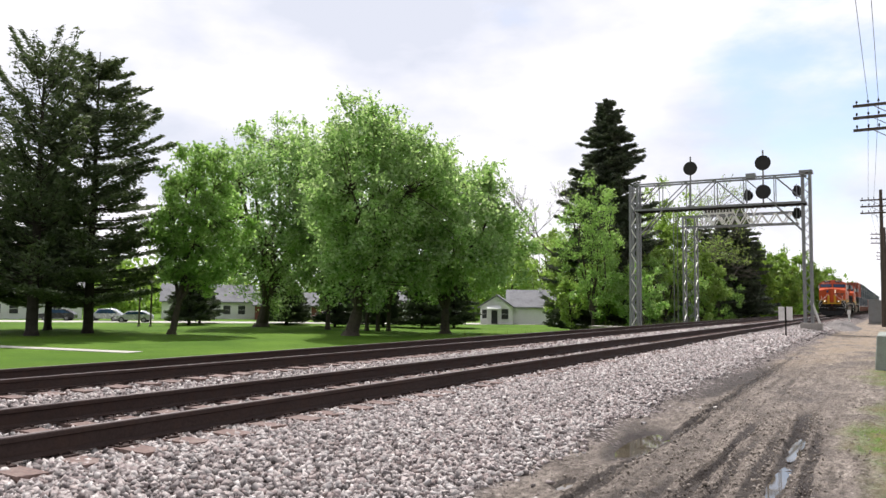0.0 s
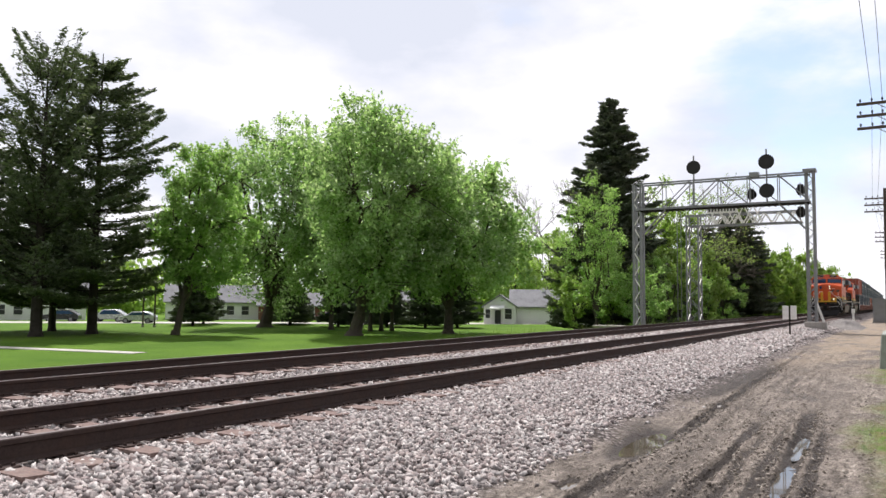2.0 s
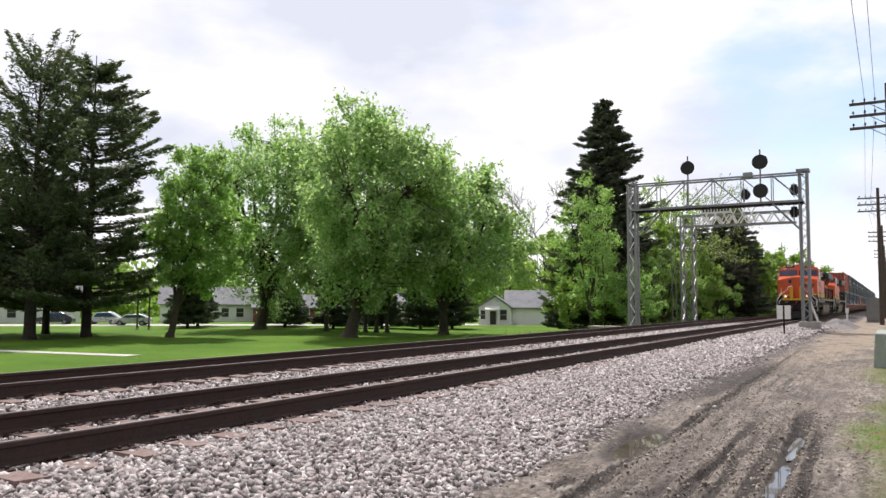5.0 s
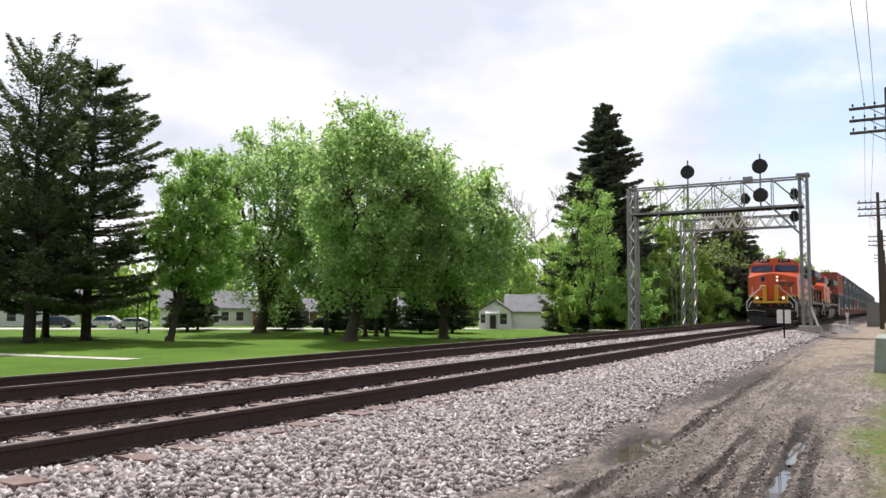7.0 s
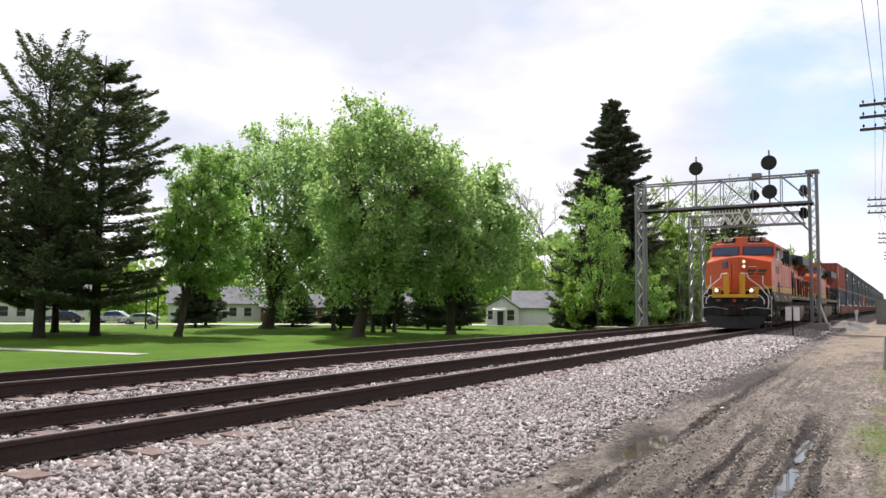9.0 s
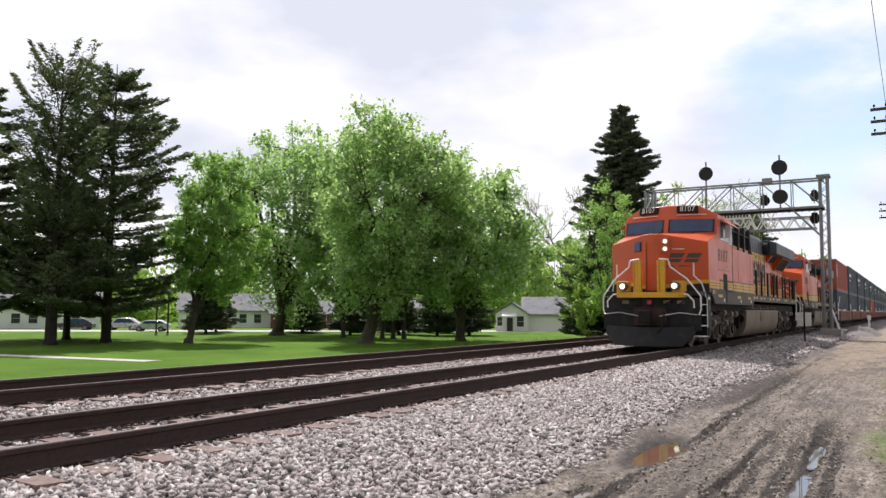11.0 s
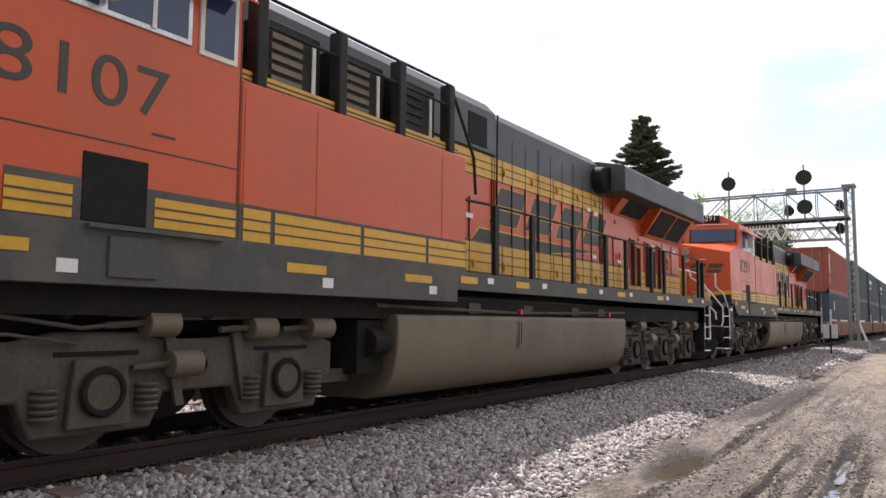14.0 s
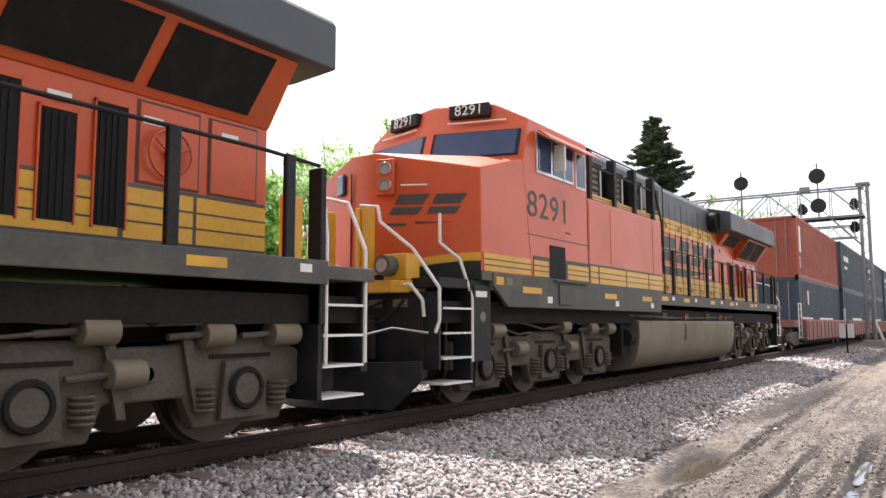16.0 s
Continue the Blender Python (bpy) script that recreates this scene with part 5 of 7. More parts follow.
    pl_mid = [(-1.34, -1.12, 0.44), (-0.30, -1.50, 0.34), (0.30, -1.50, 0.34), (1.34, -1.12, 0.44)]
    pl_low = [(-1.02, -1.30, 0.08), (-0.34, -1.60, 0.07), (0.34, -1.60, 0.07), (1.02, -1.30, 0.08)]
    rows = pl_top + pl_mid + pl_low
    back = [(x, y + 0.05, z) for x, y, z in rows]
    fs = [(4 * r + i, 4 * r + i + 1, 4 * r + i + 5, 4 * r + i + 4) for r in (0, 1) for i in range(3)]
    rim = [0, 1, 2, 3, 7, 11, 10, 9, 8, 4]
    part("plow", Geo().add(rows + back, fs + [tuple(12 + k for k in f[::-1]) for f in fs] + [(rim[i], rim[(i + 1) % 10], 12 + rim[(i + 1) % 10], 12 + rim[i]) for i in range(10)]), BLACK, lo, "black snow plow pilot", bevel=0.01)
    part("plow_bracket", Geo().box(-0.9, 0.9, -1.1, -0.9, 0.25, 0.6), UNDER, lo)
    part("pilot_plate", Geo().box(-1.24, 1.24, -0.96, -0.86, 0.45, 1.52), BLACK, lo, "black pilot plate", bevel=0.01)
    cp = part("coupler", Geo().box(-0.12, 0.12, -1.40, -0.8, 0.82, 1.04).box(-0.19, 0.17, -1.58, -1.34, 0.74, 1.12).box(-0.26, 0.26, -1.0, -0.94, 0.70, 1.16), UNDER, lo, "rusty knuckle coupler", bevel=0.03)
    part("coupler_pocket", Geo().box(-0.5, 0.5, -1.04, -0.96, 0.66, 1.22).rod((0, -1.3, 0.93), (0, -0.9, 0.93), 0.2, n=14), RAIL_RUST, lo, "rust-brown coupler pocket", bevel=0.02)
    hs = Geo()
    for a, b, dz in ((-1.0, -0.3, 0.28), (0.25, 1.0, 0.30), (-0.6, 0.7, 0.2)):
        hs.pipe([(a + (b - a) * i / 10, -1.02 - 0.10 * math.sin(math.pi * i / 10), 1.42 - dz * math.sin(math.pi * i / 10)) for i in range(11)], 0.02, 6)
    hs.pipe([(0.42, -1.0, 1.1), (0.48, -1.25, 0.8), (0.40, -1.40, 0.55), (0.30, -1.45, 0.45)], 0.03, 7)
    part("air_hose", hs, UNDER, lo, "black hanging air hoses")
    part("hose_valve", Geo().box(-0.06, 0.06, -1.06, -0.98, 1.30, 1.42), RED_PART, lo, "small red valve")
    br = Geo()
    for x in (-0.75, 0.5, 0.9):
        br.box(x - 0.10, x + 0.10, -1.0, -0.95, 1.32, 1.42)
    part("pilot_fitting", br, TANK, lo)
    for s in (-1, 1):
        part("uncoupling_lever", Geo().pipe([(s * 1.4, -1.08, 1.0), (s * 0.9, -1.12, 1.06), (s * 0.3, -1.1, 0.95)], 0.016), CHROME, lo)
    # fuel tank
    tank = part("fuel_tank", Geo().prism([(-x, z) for x, z in TANK_SIDE[::-1]] + TANK_SIDE, "y", 5.86, 13.36), TANK, lo, "dusty beige fuel tank with rounded belly", bevel=0.02)
    for s in (-1, 1):
        sight = part("sight_glass", slab(s, 1.494, 0.02, 8.80, 8.93, 0.72, 1.12), TANK, tank, "slotted fuel sight gauge", bevel=0.006)
        for yy in (8.82, 8.89):
            part("gauge_slot", slab(s, 1.498, 0.008, yy, yy + 0.018, 0.76, 1.09), UNDER, sight)
        g = Geo().rod((s * 1.3, 5.78, 0.85), (s * 1.3, 5.5, 0.85), 0.16, n=14)
        g.box(*sorted((s * 0.9, s * 1.3)), 5.35, 5.8, 0.5, 1.1)
        part("filler_box", g, UNDER, tank)
        g = Geo()
        for y in (7.6, 9.2, 11.0, 12.2):
            g.box(*sorted((s * 1.2, s * 1.38)), y, y + 0.3, 1.2, 1.34)
        g.pipe([(s * 1.36, 5.6, 1.27), (s * 1.38, 9, 1.22), (s * 1.36, 13.6, 1.28)], 0.025)
        part("underfloor_box", g, TRUCK, lo)
        for y in (9.0, 12.6):
            part("red_valve", Geo().rod((s * 1.38, y, 1.24), (s * 1.45, y, 1.24), 0.045, n=10), RED_PART, lo)
    loco_truck(lo, 2.32, wheels)
    loco_truck(lo, 16.50, wheels)
    # walkway railings
    for s in (-1, 1):
        ys = [8.16, 9.31, 10.87, 12.38, 13.45, 15.04, 15.93, 17.48, 18.79]
        for y in ys:
            part("railing_post", Geo().box(*sorted((s * 1.44, s * 1.50)), y - 0.06, y + 0.06, 1.55, 2.74), BLACK, lo, "black railing post", bevel=0.01)
        part("railing", Geo().pipe([(s * 1.47, 6.92, 2.70), (s * 1.47, 7.9, 2.73), (s * 1.47, 18.4, 2.73), (s * 1.47, 19.2, 2.70)], 0.02), BLACK, lo, "black walkway handrail")
        ep = part("end_post", Geo().box(*sorted((s * 1.32, s * 1.50)), 19.2, 19.28, 1.1, 2.68), BLACK, lo, "black end post", bevel=0.01)
        part("end_step_plate", Geo().box(*sorted((s * 0.95, s * 1.48)), 19.2, 19.26, 0.36, 1.6).box(*sorted((s * 0.95, s * 1.0)), 19.26, 19.95, 0.4, 1.6), BLACK, lo, "black rear step well")
        for k in range(4):
            z = 0.36 + 0.31 * k
            part("rear_step", Geo().box(*sorted((s * 1.0, s * 1.48)), 19.28, 19.9, z, z + 0.025), WHITE, lo, "worn steel step tread")
        part("end_handrail", Geo().pipe([(s * 1.45, 19.95, 0.7), (s * 1.45, 19.95, 1.9), (s * 1.15, 20.0, 2.45), (s * 0.5, 20.05, 2.62)], 0.022), WHITE, lo, "white rear handrail")
        part("end_handrail", Geo().pipe([(s * 1.47, 19.32, 0.7), (s * 1.47, 19.32, 2.0), (s * 1.40, 19.3, 2.66)], 0.022), WHITE, lo, "white rear handrail")
        part("rear_post", Geo().box(*sorted((s * 0.32, s * 0.40)), 19.75, 20.05, 1.66, 2.6), YELLOW, lo, "yellow rear post", bevel=0.01)
    part("rear_plate", Geo().box(-1.4, 1.4, 19.95, 20.05, 0.6, 1.7), BLACK, lo)
    part("rear_coupler", Geo().box(-0.12, 0.12, 19.9, 20.6, 0.82, 1.04).box(-0.19, 0.17, 20.4, 20.68, 0.74, 1.12), UNDER, lo)
    # the front end stands a little further forward than the cab's back wall suggests
    def ahead(y):
        return y - 0.12 * min(1.0, max(0.0, (1.42 - y) / 1.2))
    for ob in lo.children_recursive:
        up = ob.parent
        if ob.name.startswith("truck_frame") or up.name.startswith(("truck_frame", "axle_box", "brake_cylinder")):
            continue
        if ob.location.length > 0.01:
            ob.location.y = ahead(ob.location.y)
        elif up.location.length < 0.01:
            for v in ob.data.vertices:
                v.co.y = ahead(v.co.y)
    part("exhaust_stack", Geo().box(-0.5, 0.5, 11.6, 12.7, 4.28, 4.44), BLACK, hood, bevel=0.02)
    return lo, wheels


# ---- container cars ----
def container(colour, length, height, label, marks=None):
    c = empty("shipping_container", label, "container", "stacked containers")
    g = Geo()
    n = max(8, int(length / 0.28))
    w = 1.2
    for s in (-1, 1):
        # corrugated side
        vs, fs = [], []
        for i in range(n + 1):
            y = 0.12 + (length - 0.24) * i / n
            for dx, dy in ((0.0, 0.0), (0.0, 0.10), (-0.036, 0.14), (-0.036, 0.24)):
                yy = min(y + dy, length - 0.1)
                vs += [(s * (w + dx), yy, 0.12), (s * (w + dx), yy, height - 0.1)]
        k = len(vs) // 2
        fs = [(2 * i, 2 * i + 2, 2 * i + 3, 2 * i + 1) for i in range(k - 1)]
        g.add(vs, fs)
    m = colour
    b = part("corrugated_wall", g, m, c)
    part("roof_panel", Geo().box(-1.18, 1.18, 0.05, length - 0.05, height - 0.07, height - 0.02).box(-1.17, 1.17, 0.05, 0.09, 0.1, height - 0.05).box(-1.17, 1.17, length - 0.09, length - 0.05, 0.1, height - 0.05), m, c)
    f = Geo()
    for s in (-1, 1):
        f.box(*sorted((s * 1.10, s * 1.22)), 0, length, 0, 0.14).box(*sorted((s * 1.12, s * 1.22)), 0, length, height - 0.12, height)
        for y in (0, length - 0.16):
            f.box(*sorted((s * 1.06, s * 1.222)), y, y + 0.16, 0, height)
    for z in (0.0, height - 0.12):
        f.box(-1.2, 1.2, 0, 0.1, z, z + 0.12).box(-1.2, 1.2, length - 0.1, length, z, z + 0.12)
    part("corner_frame", f, m, c, bevel=0.01)
    d = Geo()
    for x in (-0.8, -0.4, 0.4, 0.8):
        d.rod((x, 0.0, 0.15), (x, 0.0, height - 0.15), 0.02)
    part("door_bar", d, GALV, c)
    for (y0, y1, z0, z1, mm) in marks or []:
        part("marking", Geo().box(1.212, 1.217, y0, y1, z0, z1), mm, c, "pale lettering bar")
    return c


def well_unit(colour, length, label):
    """One well of an articulated container car, with a shared bogie at its front."""
    u = empty("well_car", label, "well car", "container cars")
    g = Geo()
    for s in (-1, 1):
        g.prism([(s * 1.30, 0.42), (s * 1.46, 0.42), (s * 1.46, 1.20), (s * 1.40, 1.28), (s * 1.30, 1.28)], "y", 0.3, length - 0.3)
    part("side_sill", g, colour, u, bevel=0.015)
    r = Geo()
    for s in (-1, 1):
        for i in range(int(length / 1.1)):
            r.box(*sorted((s * 1.46, s * 1.485)), 0.6 + 1.1 * i, 0.66 + 1.1 * i, 0.45, 1.2)
    part("sill_rib", r, colour, u)
    part("well_floor", Geo().box(-1.3, 1.3, 0.3, length - 0.3, 0.30, 0.42), UNDER, u)
    for e in ((-0.9, 0.35), (length - 0.35, length + 0.9)):
        part("end_platform", Geo().box(-1.2, 1.2, *e, 0.95, 1.25), colour, u, bevel=0.01)
    for s in (-1, 1):
        la = Geo().pipe([(s * 1.35, -0.85, 0.5), (s * 1.35, -0.85, 1.9), (s * 1.35, -0.25, 1.9), (s * 1.35, -0.25, 0.5)], 0.018)
        for k in range(5):
            la.rod((s * 1.35, -0.85, 0.55 + 0.28 * k), (s * 1.35, -0.25, 0.55 + 0.28 * k), 0.013, n=5)
        part("end_ladder", la, WHITE, u, "pale end ladder")
    tk = Geo()
    for s in (-1, 1):
        a, b = sorted((s * 1.0, s * 1.14))
        tk.prism([(-1.75, 0.40), (-1.75, 0.60), (-1.3, 0.72), (-0.5, 0.78), (0.3, 0.72), (0.75, 0.60), (0.75, 0.40), (0.3, 0.32), (-0.2, 0.22), (-0.8, 0.22), (-1.3, 0.32)], "x", a, b)
    tk.box(-1.0, 1.0, -0.65, -0.35, 0.4, 0.9)
    t = part("bogie", tk, TRUCK, u, "dusty car bogie", bevel=0.015)
    for dy in (-1.38, 0.38):
        w = Geo()
        w.rod((-0.9, 0, 0), (0.9, 0, 0), 0.08, n=10)
        for s in (-1, 1):
            w.rod((s * 0.68, 0, 0), (s * 0.82, 0, 0), 0.46, n=22)
        wo = part("wheelset", w, WHEEL, t)
        wo.location = (0, dy, 0.47)
    return u


# ---- build ----
build_ground()
build_puddles()
build_track(NEAR_X, 0.0, "main line track of rust-brown rails on weathered wooden ties", True)
build_track(FAR_X, FAR_Z, "second parallel track with rust-brown rails on ballast", False)
stones("ballast_shoulder", [(-5.9, -2.4, 2.6, 13, 820, 0.053), (-5.9, -2.6, 13, 26, 460, 0.062), (-5.9, -2.8, 26, 60, 90, 0.11)], 5, "pale pinkish crushed stone ballast beside the track")
stones("ballast_between", [(-7.5, -6.05, 1.5, 26, 220, 0.055), (-10.4, -7.6, 2.0, 22, 330, 0.060), (-10.4, -7.6, 22, 60, 70, 0.11), (-13.4, -10.4, 3, 40, 45, 0.08)], 6, "pale crushed stone ballast between the tracks")
dirt_clods()

loco_a, wheels_a = build_loco("8107", LAMP_ON)
loco_b, wheels_b = build_loco("8291", LAMP_OFF)
RUST_BOX = surface("red_brown_container_paint", (0.34, 0.075, 0.045), 0.6, dirt=(0.14, 0.07, 0.05), dirty=0.5, scale=0.8, fine=10)
BLUE_BOX = surface("dark_blue_container_paint", (0.035, 0.055, 0.085), 0.55, dirt=(0.08, 0.08, 0.08), dirty=0.5, scale=0.8, fine=10)
TEAL_BOX = surface("dark_slate_blue_container_paint", (0.036, 0.062, 0.085), 0.55, dirt=(0.08, 0.08, 0.08), dirty=0.5, scale=0.8, fine=10)
WELL_RED = surface("faded_red_well_paint", (0.24, 0.095, 0.07), 0.7, dirt=(0.22, 0.19, 0.16), dirty=0.6, scale=1.2, fine=12)
L40 = 12.19
MARKS = [(1.2, 2.1, 1.7, 2.0, WHITE), (2.3, 3.3, 1.7, 2.0, WHITE), (1.4, 2.6, 1.25, 1.4, WHITE)]
boxes = {}
PITCH = 14.0
cars = []
for i in range(16):
    y0 = 22.38 + 25.2 + PITCH * i
    u = well_unit(WELL_RED, 12.9, "faded red articulated well car carrying stacked containers") if i == 0 else copy_thing(cars[0][0], Matrix())
    if i == 0:
        lo_c = container(BLUE_BOX, L40, 2.59, "dark blue corrugated steel container in the well", [(0.5, 3.2, 0.5, 0.95, WHITE), (5.2, 9.5, 0.5, 0.95, WHITE), (2.0, 2.3, 1.5, 2.1, WHITE)])
        hi_c = container(RUST_BOX, L40, 2.59, "red-brown corrugated steel container stacked on top", [(0.5, 0.9, 1.1, 2.2, WHITE), (0.5, 0.62, 0.4, 0.9, WHITE)])
    elif i == 1:
        lo_c = container(BLUE_BOX, L40, 2.59, "dark blue corrugated steel container in the well", [(1.0, 2.0, 0.5, 0.95, RUST_BOX), (4.0, 9.0, 0.6, 1.0, WHITE)])
        hi_c = container(TEAL_BOX, L40, 2.75, "dark slate blue corrugated steel container stacked on top", MARKS)
        boxes["lo"], boxes["hi"] = lo_c, hi_c
    elif i % 5 == 4:
        lo_c, hi_c = copy_thing(cars[0][2], Matrix()), copy_thing(boxes["hi"], Matrix())
    else:
        lo_c, hi_c = copy_thing(boxes["lo"], Matrix()), copy_thing(boxes["hi"], Matrix())
    cars.append((u, lo_c, hi_c, y0))


def train_y(t):
    """Where the first locomotive's nose stands at t seconds."""
    drift = np.interp(t, [12.5, 13, 13.5, 14, 14.5, 15, 15.5, 16], [-0.04, -0.07, 0.03, -0.06, 0.07, -0.09, 0.04, -0.02])
    return 108.2 - 7.8 * t + 0.0115 * t * t + float(drift) * min(1.0, t / 12.5)


def motions():
    times = [0, 2, 4, 6, 8, 10, 12, 12.5, 13, 13.5, 14, 14.5, 15, 15.5, 16]
    for thing, off, z in [(loco_a, 0.0, 0.0), (loco_b, 22.38, 0.0)] + [(c[k], c[3] + (0.35 if k else 0), (0.0, 0.42, 3.02)[k]) for c in cars for k in (0, 1, 2)]:
        walk(thing, [(t, pose(NEAR_X, train_y(t) + off, z)) for t in times])
    steps = [k * 0.1 for k in range(161)]
    for w in wheels_a + wheels_b:
        x, y, z = w.location
        walk(w, [(t, pose(x, y, z, math.degrees((train_y(0) - train_y(t)) / 0.53))) for t in steps])


# ---- signal bridges ----
def lattice(g, a, b, u, n, r=0.03):
    """Zigzag bracing between two parallel members that start at a and b and run along u."""
    a, b, u = Vector(a), Vector(b), Vector(u)
    for i in range(n):
        p, q = (a, b) if i % 2 == 0 else (b, a)
        g.rod(p + u * (i / n), q + u * ((i + 1) / n), r, n=4)
    return g


def signal_head(bridge, x, y, z, r, mast_from, hood=True):
    s = part("signal_mast", Geo().rod((x, y, mast_from), (x, y, z + r + 0.35), 0.05, n=8), GALV, bridge, "grey signal mast")
    d = Geo().rod((x, y - 0.05, z), (x, y - 0.10, z), r, n=28)
    d.ring((x, y - 0.08, z), "y", r, 0.025, 28, 6)
    part("signal_disc", d, SIGNAL_BLACK, s, "round black signal target", bevel=0.01)
    part("signal_case", Geo().box(x - 0.17, x + 0.17, y - 0.05, y + 0.35, z - 0.25, z + 0.25), SIGNAL_BLACK, s, "black signal case", bevel=0.02)


def build_signal_bridge():
    Y, XR, XL, TOP, LOW = 50.2, -4.4, -14.85, 9.08, 7.38
    br = empty("signal_bridge", "grey lattice steel signal bridge spanning both tracks", "signal bridge", "signal structures", (0, 0, 0))
    for dx in (-0.2, 0.2):
        for dy in (-0.3, 0.3):
            part("column", Geo().box(XR + dx - 0.07, XR + dx + 0.07, Y + dy - 0.07, Y + dy + 0.07, 0.1, TOP + 0.1), GALV, br, "galvanised steel column", bevel=0.01)
    for dy in (-0.3, 0.3):
        part("column_bracing", lattice(Geo(), (XR - 0.2, Y + dy, 0.2), (XR + 0.2, Y + dy, 0.2), (0, 0, TOP - 0.2), 22, 0.022), GALV, br)
    part("column_cap", Geo().box(XR - 0.36, XR + 0.36, Y - 0.45, Y + 0.45, TOP + 0.06, TOP + 0.22), GALV, br, bevel=0.01)
    part("prop", Geo().rod((XR + 0.62, Y - 0.25, 0.1), (XR + 0.15, Y - 0.25, 1.5), 0.07, n=6), WHITE, br, "pale slanting prop")
    part("footing", Geo().prism([(XR - 0.42, Y - 0.6), (XR + 0.72, Y - 0.6), (XR + 0.72, Y + 0.6), (XR - 0.42, Y + 0.6)], "z", -0.6, 0.14), CONCRETE, br, "concrete footing block", bevel=0.03)
    for dx in (-0.24, 0.24):
        for dy in (-0.32, 0.32):
            part("column", Geo().box(XL + dx - 0.07, XL + dx + 0.07, Y + dy - 0.07, Y + dy + 0.07, -0.6, TOP), GALV, br, "galvanised steel column", bevel=0.01)
    for dy in (-0.32, 0.32):
        part("column_bracing", lattice(Geo(), (XL - 0.24, Y + dy, -0.4), (XL + 0.24, Y + dy, -0.4), (0, 0, TOP), 11, 0.04), WHITE if dy < 0 else GALV, br, "flat zigzag bracing")
    part("footing", Geo().box(XL - 0.7, XL + 0.7, Y - 0.7, Y + 0.7, -1.4, -0.45), CONCRETE, br, "concrete footing block", bevel=0.03)
    for dy in (-0.45, 0.45):
        part("top_chord", Geo().box(XL, XR, Y + dy - 0.05, Y + dy + 0.05, TOP - 0.06, TOP + 0.04), GALV, br, "steel top chord")
        part("bottom_chord", Geo().box(XL, XR, Y + dy - 0.06, Y + dy + 0.06, LOW - 0.07, LOW + 0.05), GALV, br, "weathered steel bottom chord")
        n = 6
        for i in range(n):
            x0, x1 = XL + (XR - XL) * i / n, XL + (XR - XL) * (i + 1) / n
            part("diagonal_brace", Geo().rod((x0, Y + dy, LOW if i < n / 2 else TOP), (x1, Y + dy, TOP if i < n / 2 else LOW), 0.035, n=5), GALV, br)
            if i:
                part("upright_brace", Geo().rod((x0, Y + dy, LOW), (x0, Y + dy, TOP), 0.03, n=5), GALV, br)
    w = Geo().box(XL, XR, Y - 0.42, Y + 0.42, LOW - 0.14, LOW - 0.09)
    for i in range(28):
        x = XL + 0.3 + i * 0.37
        w.box(x, x + 0.06, Y - 0.42, Y + 0.42, LOW - 0.18, LOW - 0.14)
    part("catwalk", w, UNDER, br, "dark grated catwalk")
    for x0, x1 in ((XR - 0.25, XR - 1.7), (XL + 0.4, XL + 1.9)):
        part("knee_brace", Geo().rod((x0, Y - 0.4, LOW - 1.7), (x1, Y - 0.4, LOW - 0.1), 0.06, n=6).rod((x0, Y + 0.4, LOW - 1.7), (x1, Y + 0.4, LOW - 0.1), 0.06, n=6), GALV, br, "slanting knee brace")
    signal_head(br, -11.08, Y - 0.55, 9.88, 0.42, LOW)
    signal_head(br, -6.74, Y - 0.55, 9.88, 0.44, LOW)
    part("signal_disc", Geo().rod((-6.72, Y - 0.72, 8.07), (-6.72, Y - 0.77, 8.07), 0.44, n=28).box(-7.0, -6.66, Y - 0.7, Y - 0.3, 7.85, 8.3), SIGNAL_BLACK, br, "round black signal target", bevel=0.01)
    for x, z in ((-7.83, 8.1), (-4.98, 8.2), (-5.0, 6.82)):
        part("signal_back", Geo().box(x - 0.16, x + 0.16, Y + 0.5, Y + 0.85, z - 0.32, z + 0.32).rod((x, Y + 0.85, z), (x, Y + 0.92, z), 0.3, n=16), SIGNAL_BLACK, br, "back of a black signal case", bevel=0.02)
        part("signal_bracket", Geo().rod((x, Y + 0.45, z - 0.5), (x, Y + 0.45, z + 0.4), 0.03).rod((x, Y + 0.45, z), (x, Y + 0.7, z), 0.03), GALV, br)
    part("cable_box", Geo().box(-7.75, -7.2, Y - 0.6, Y - 0.2, 9.0, 9.3), GALV, br, bevel=0.01)
    return br


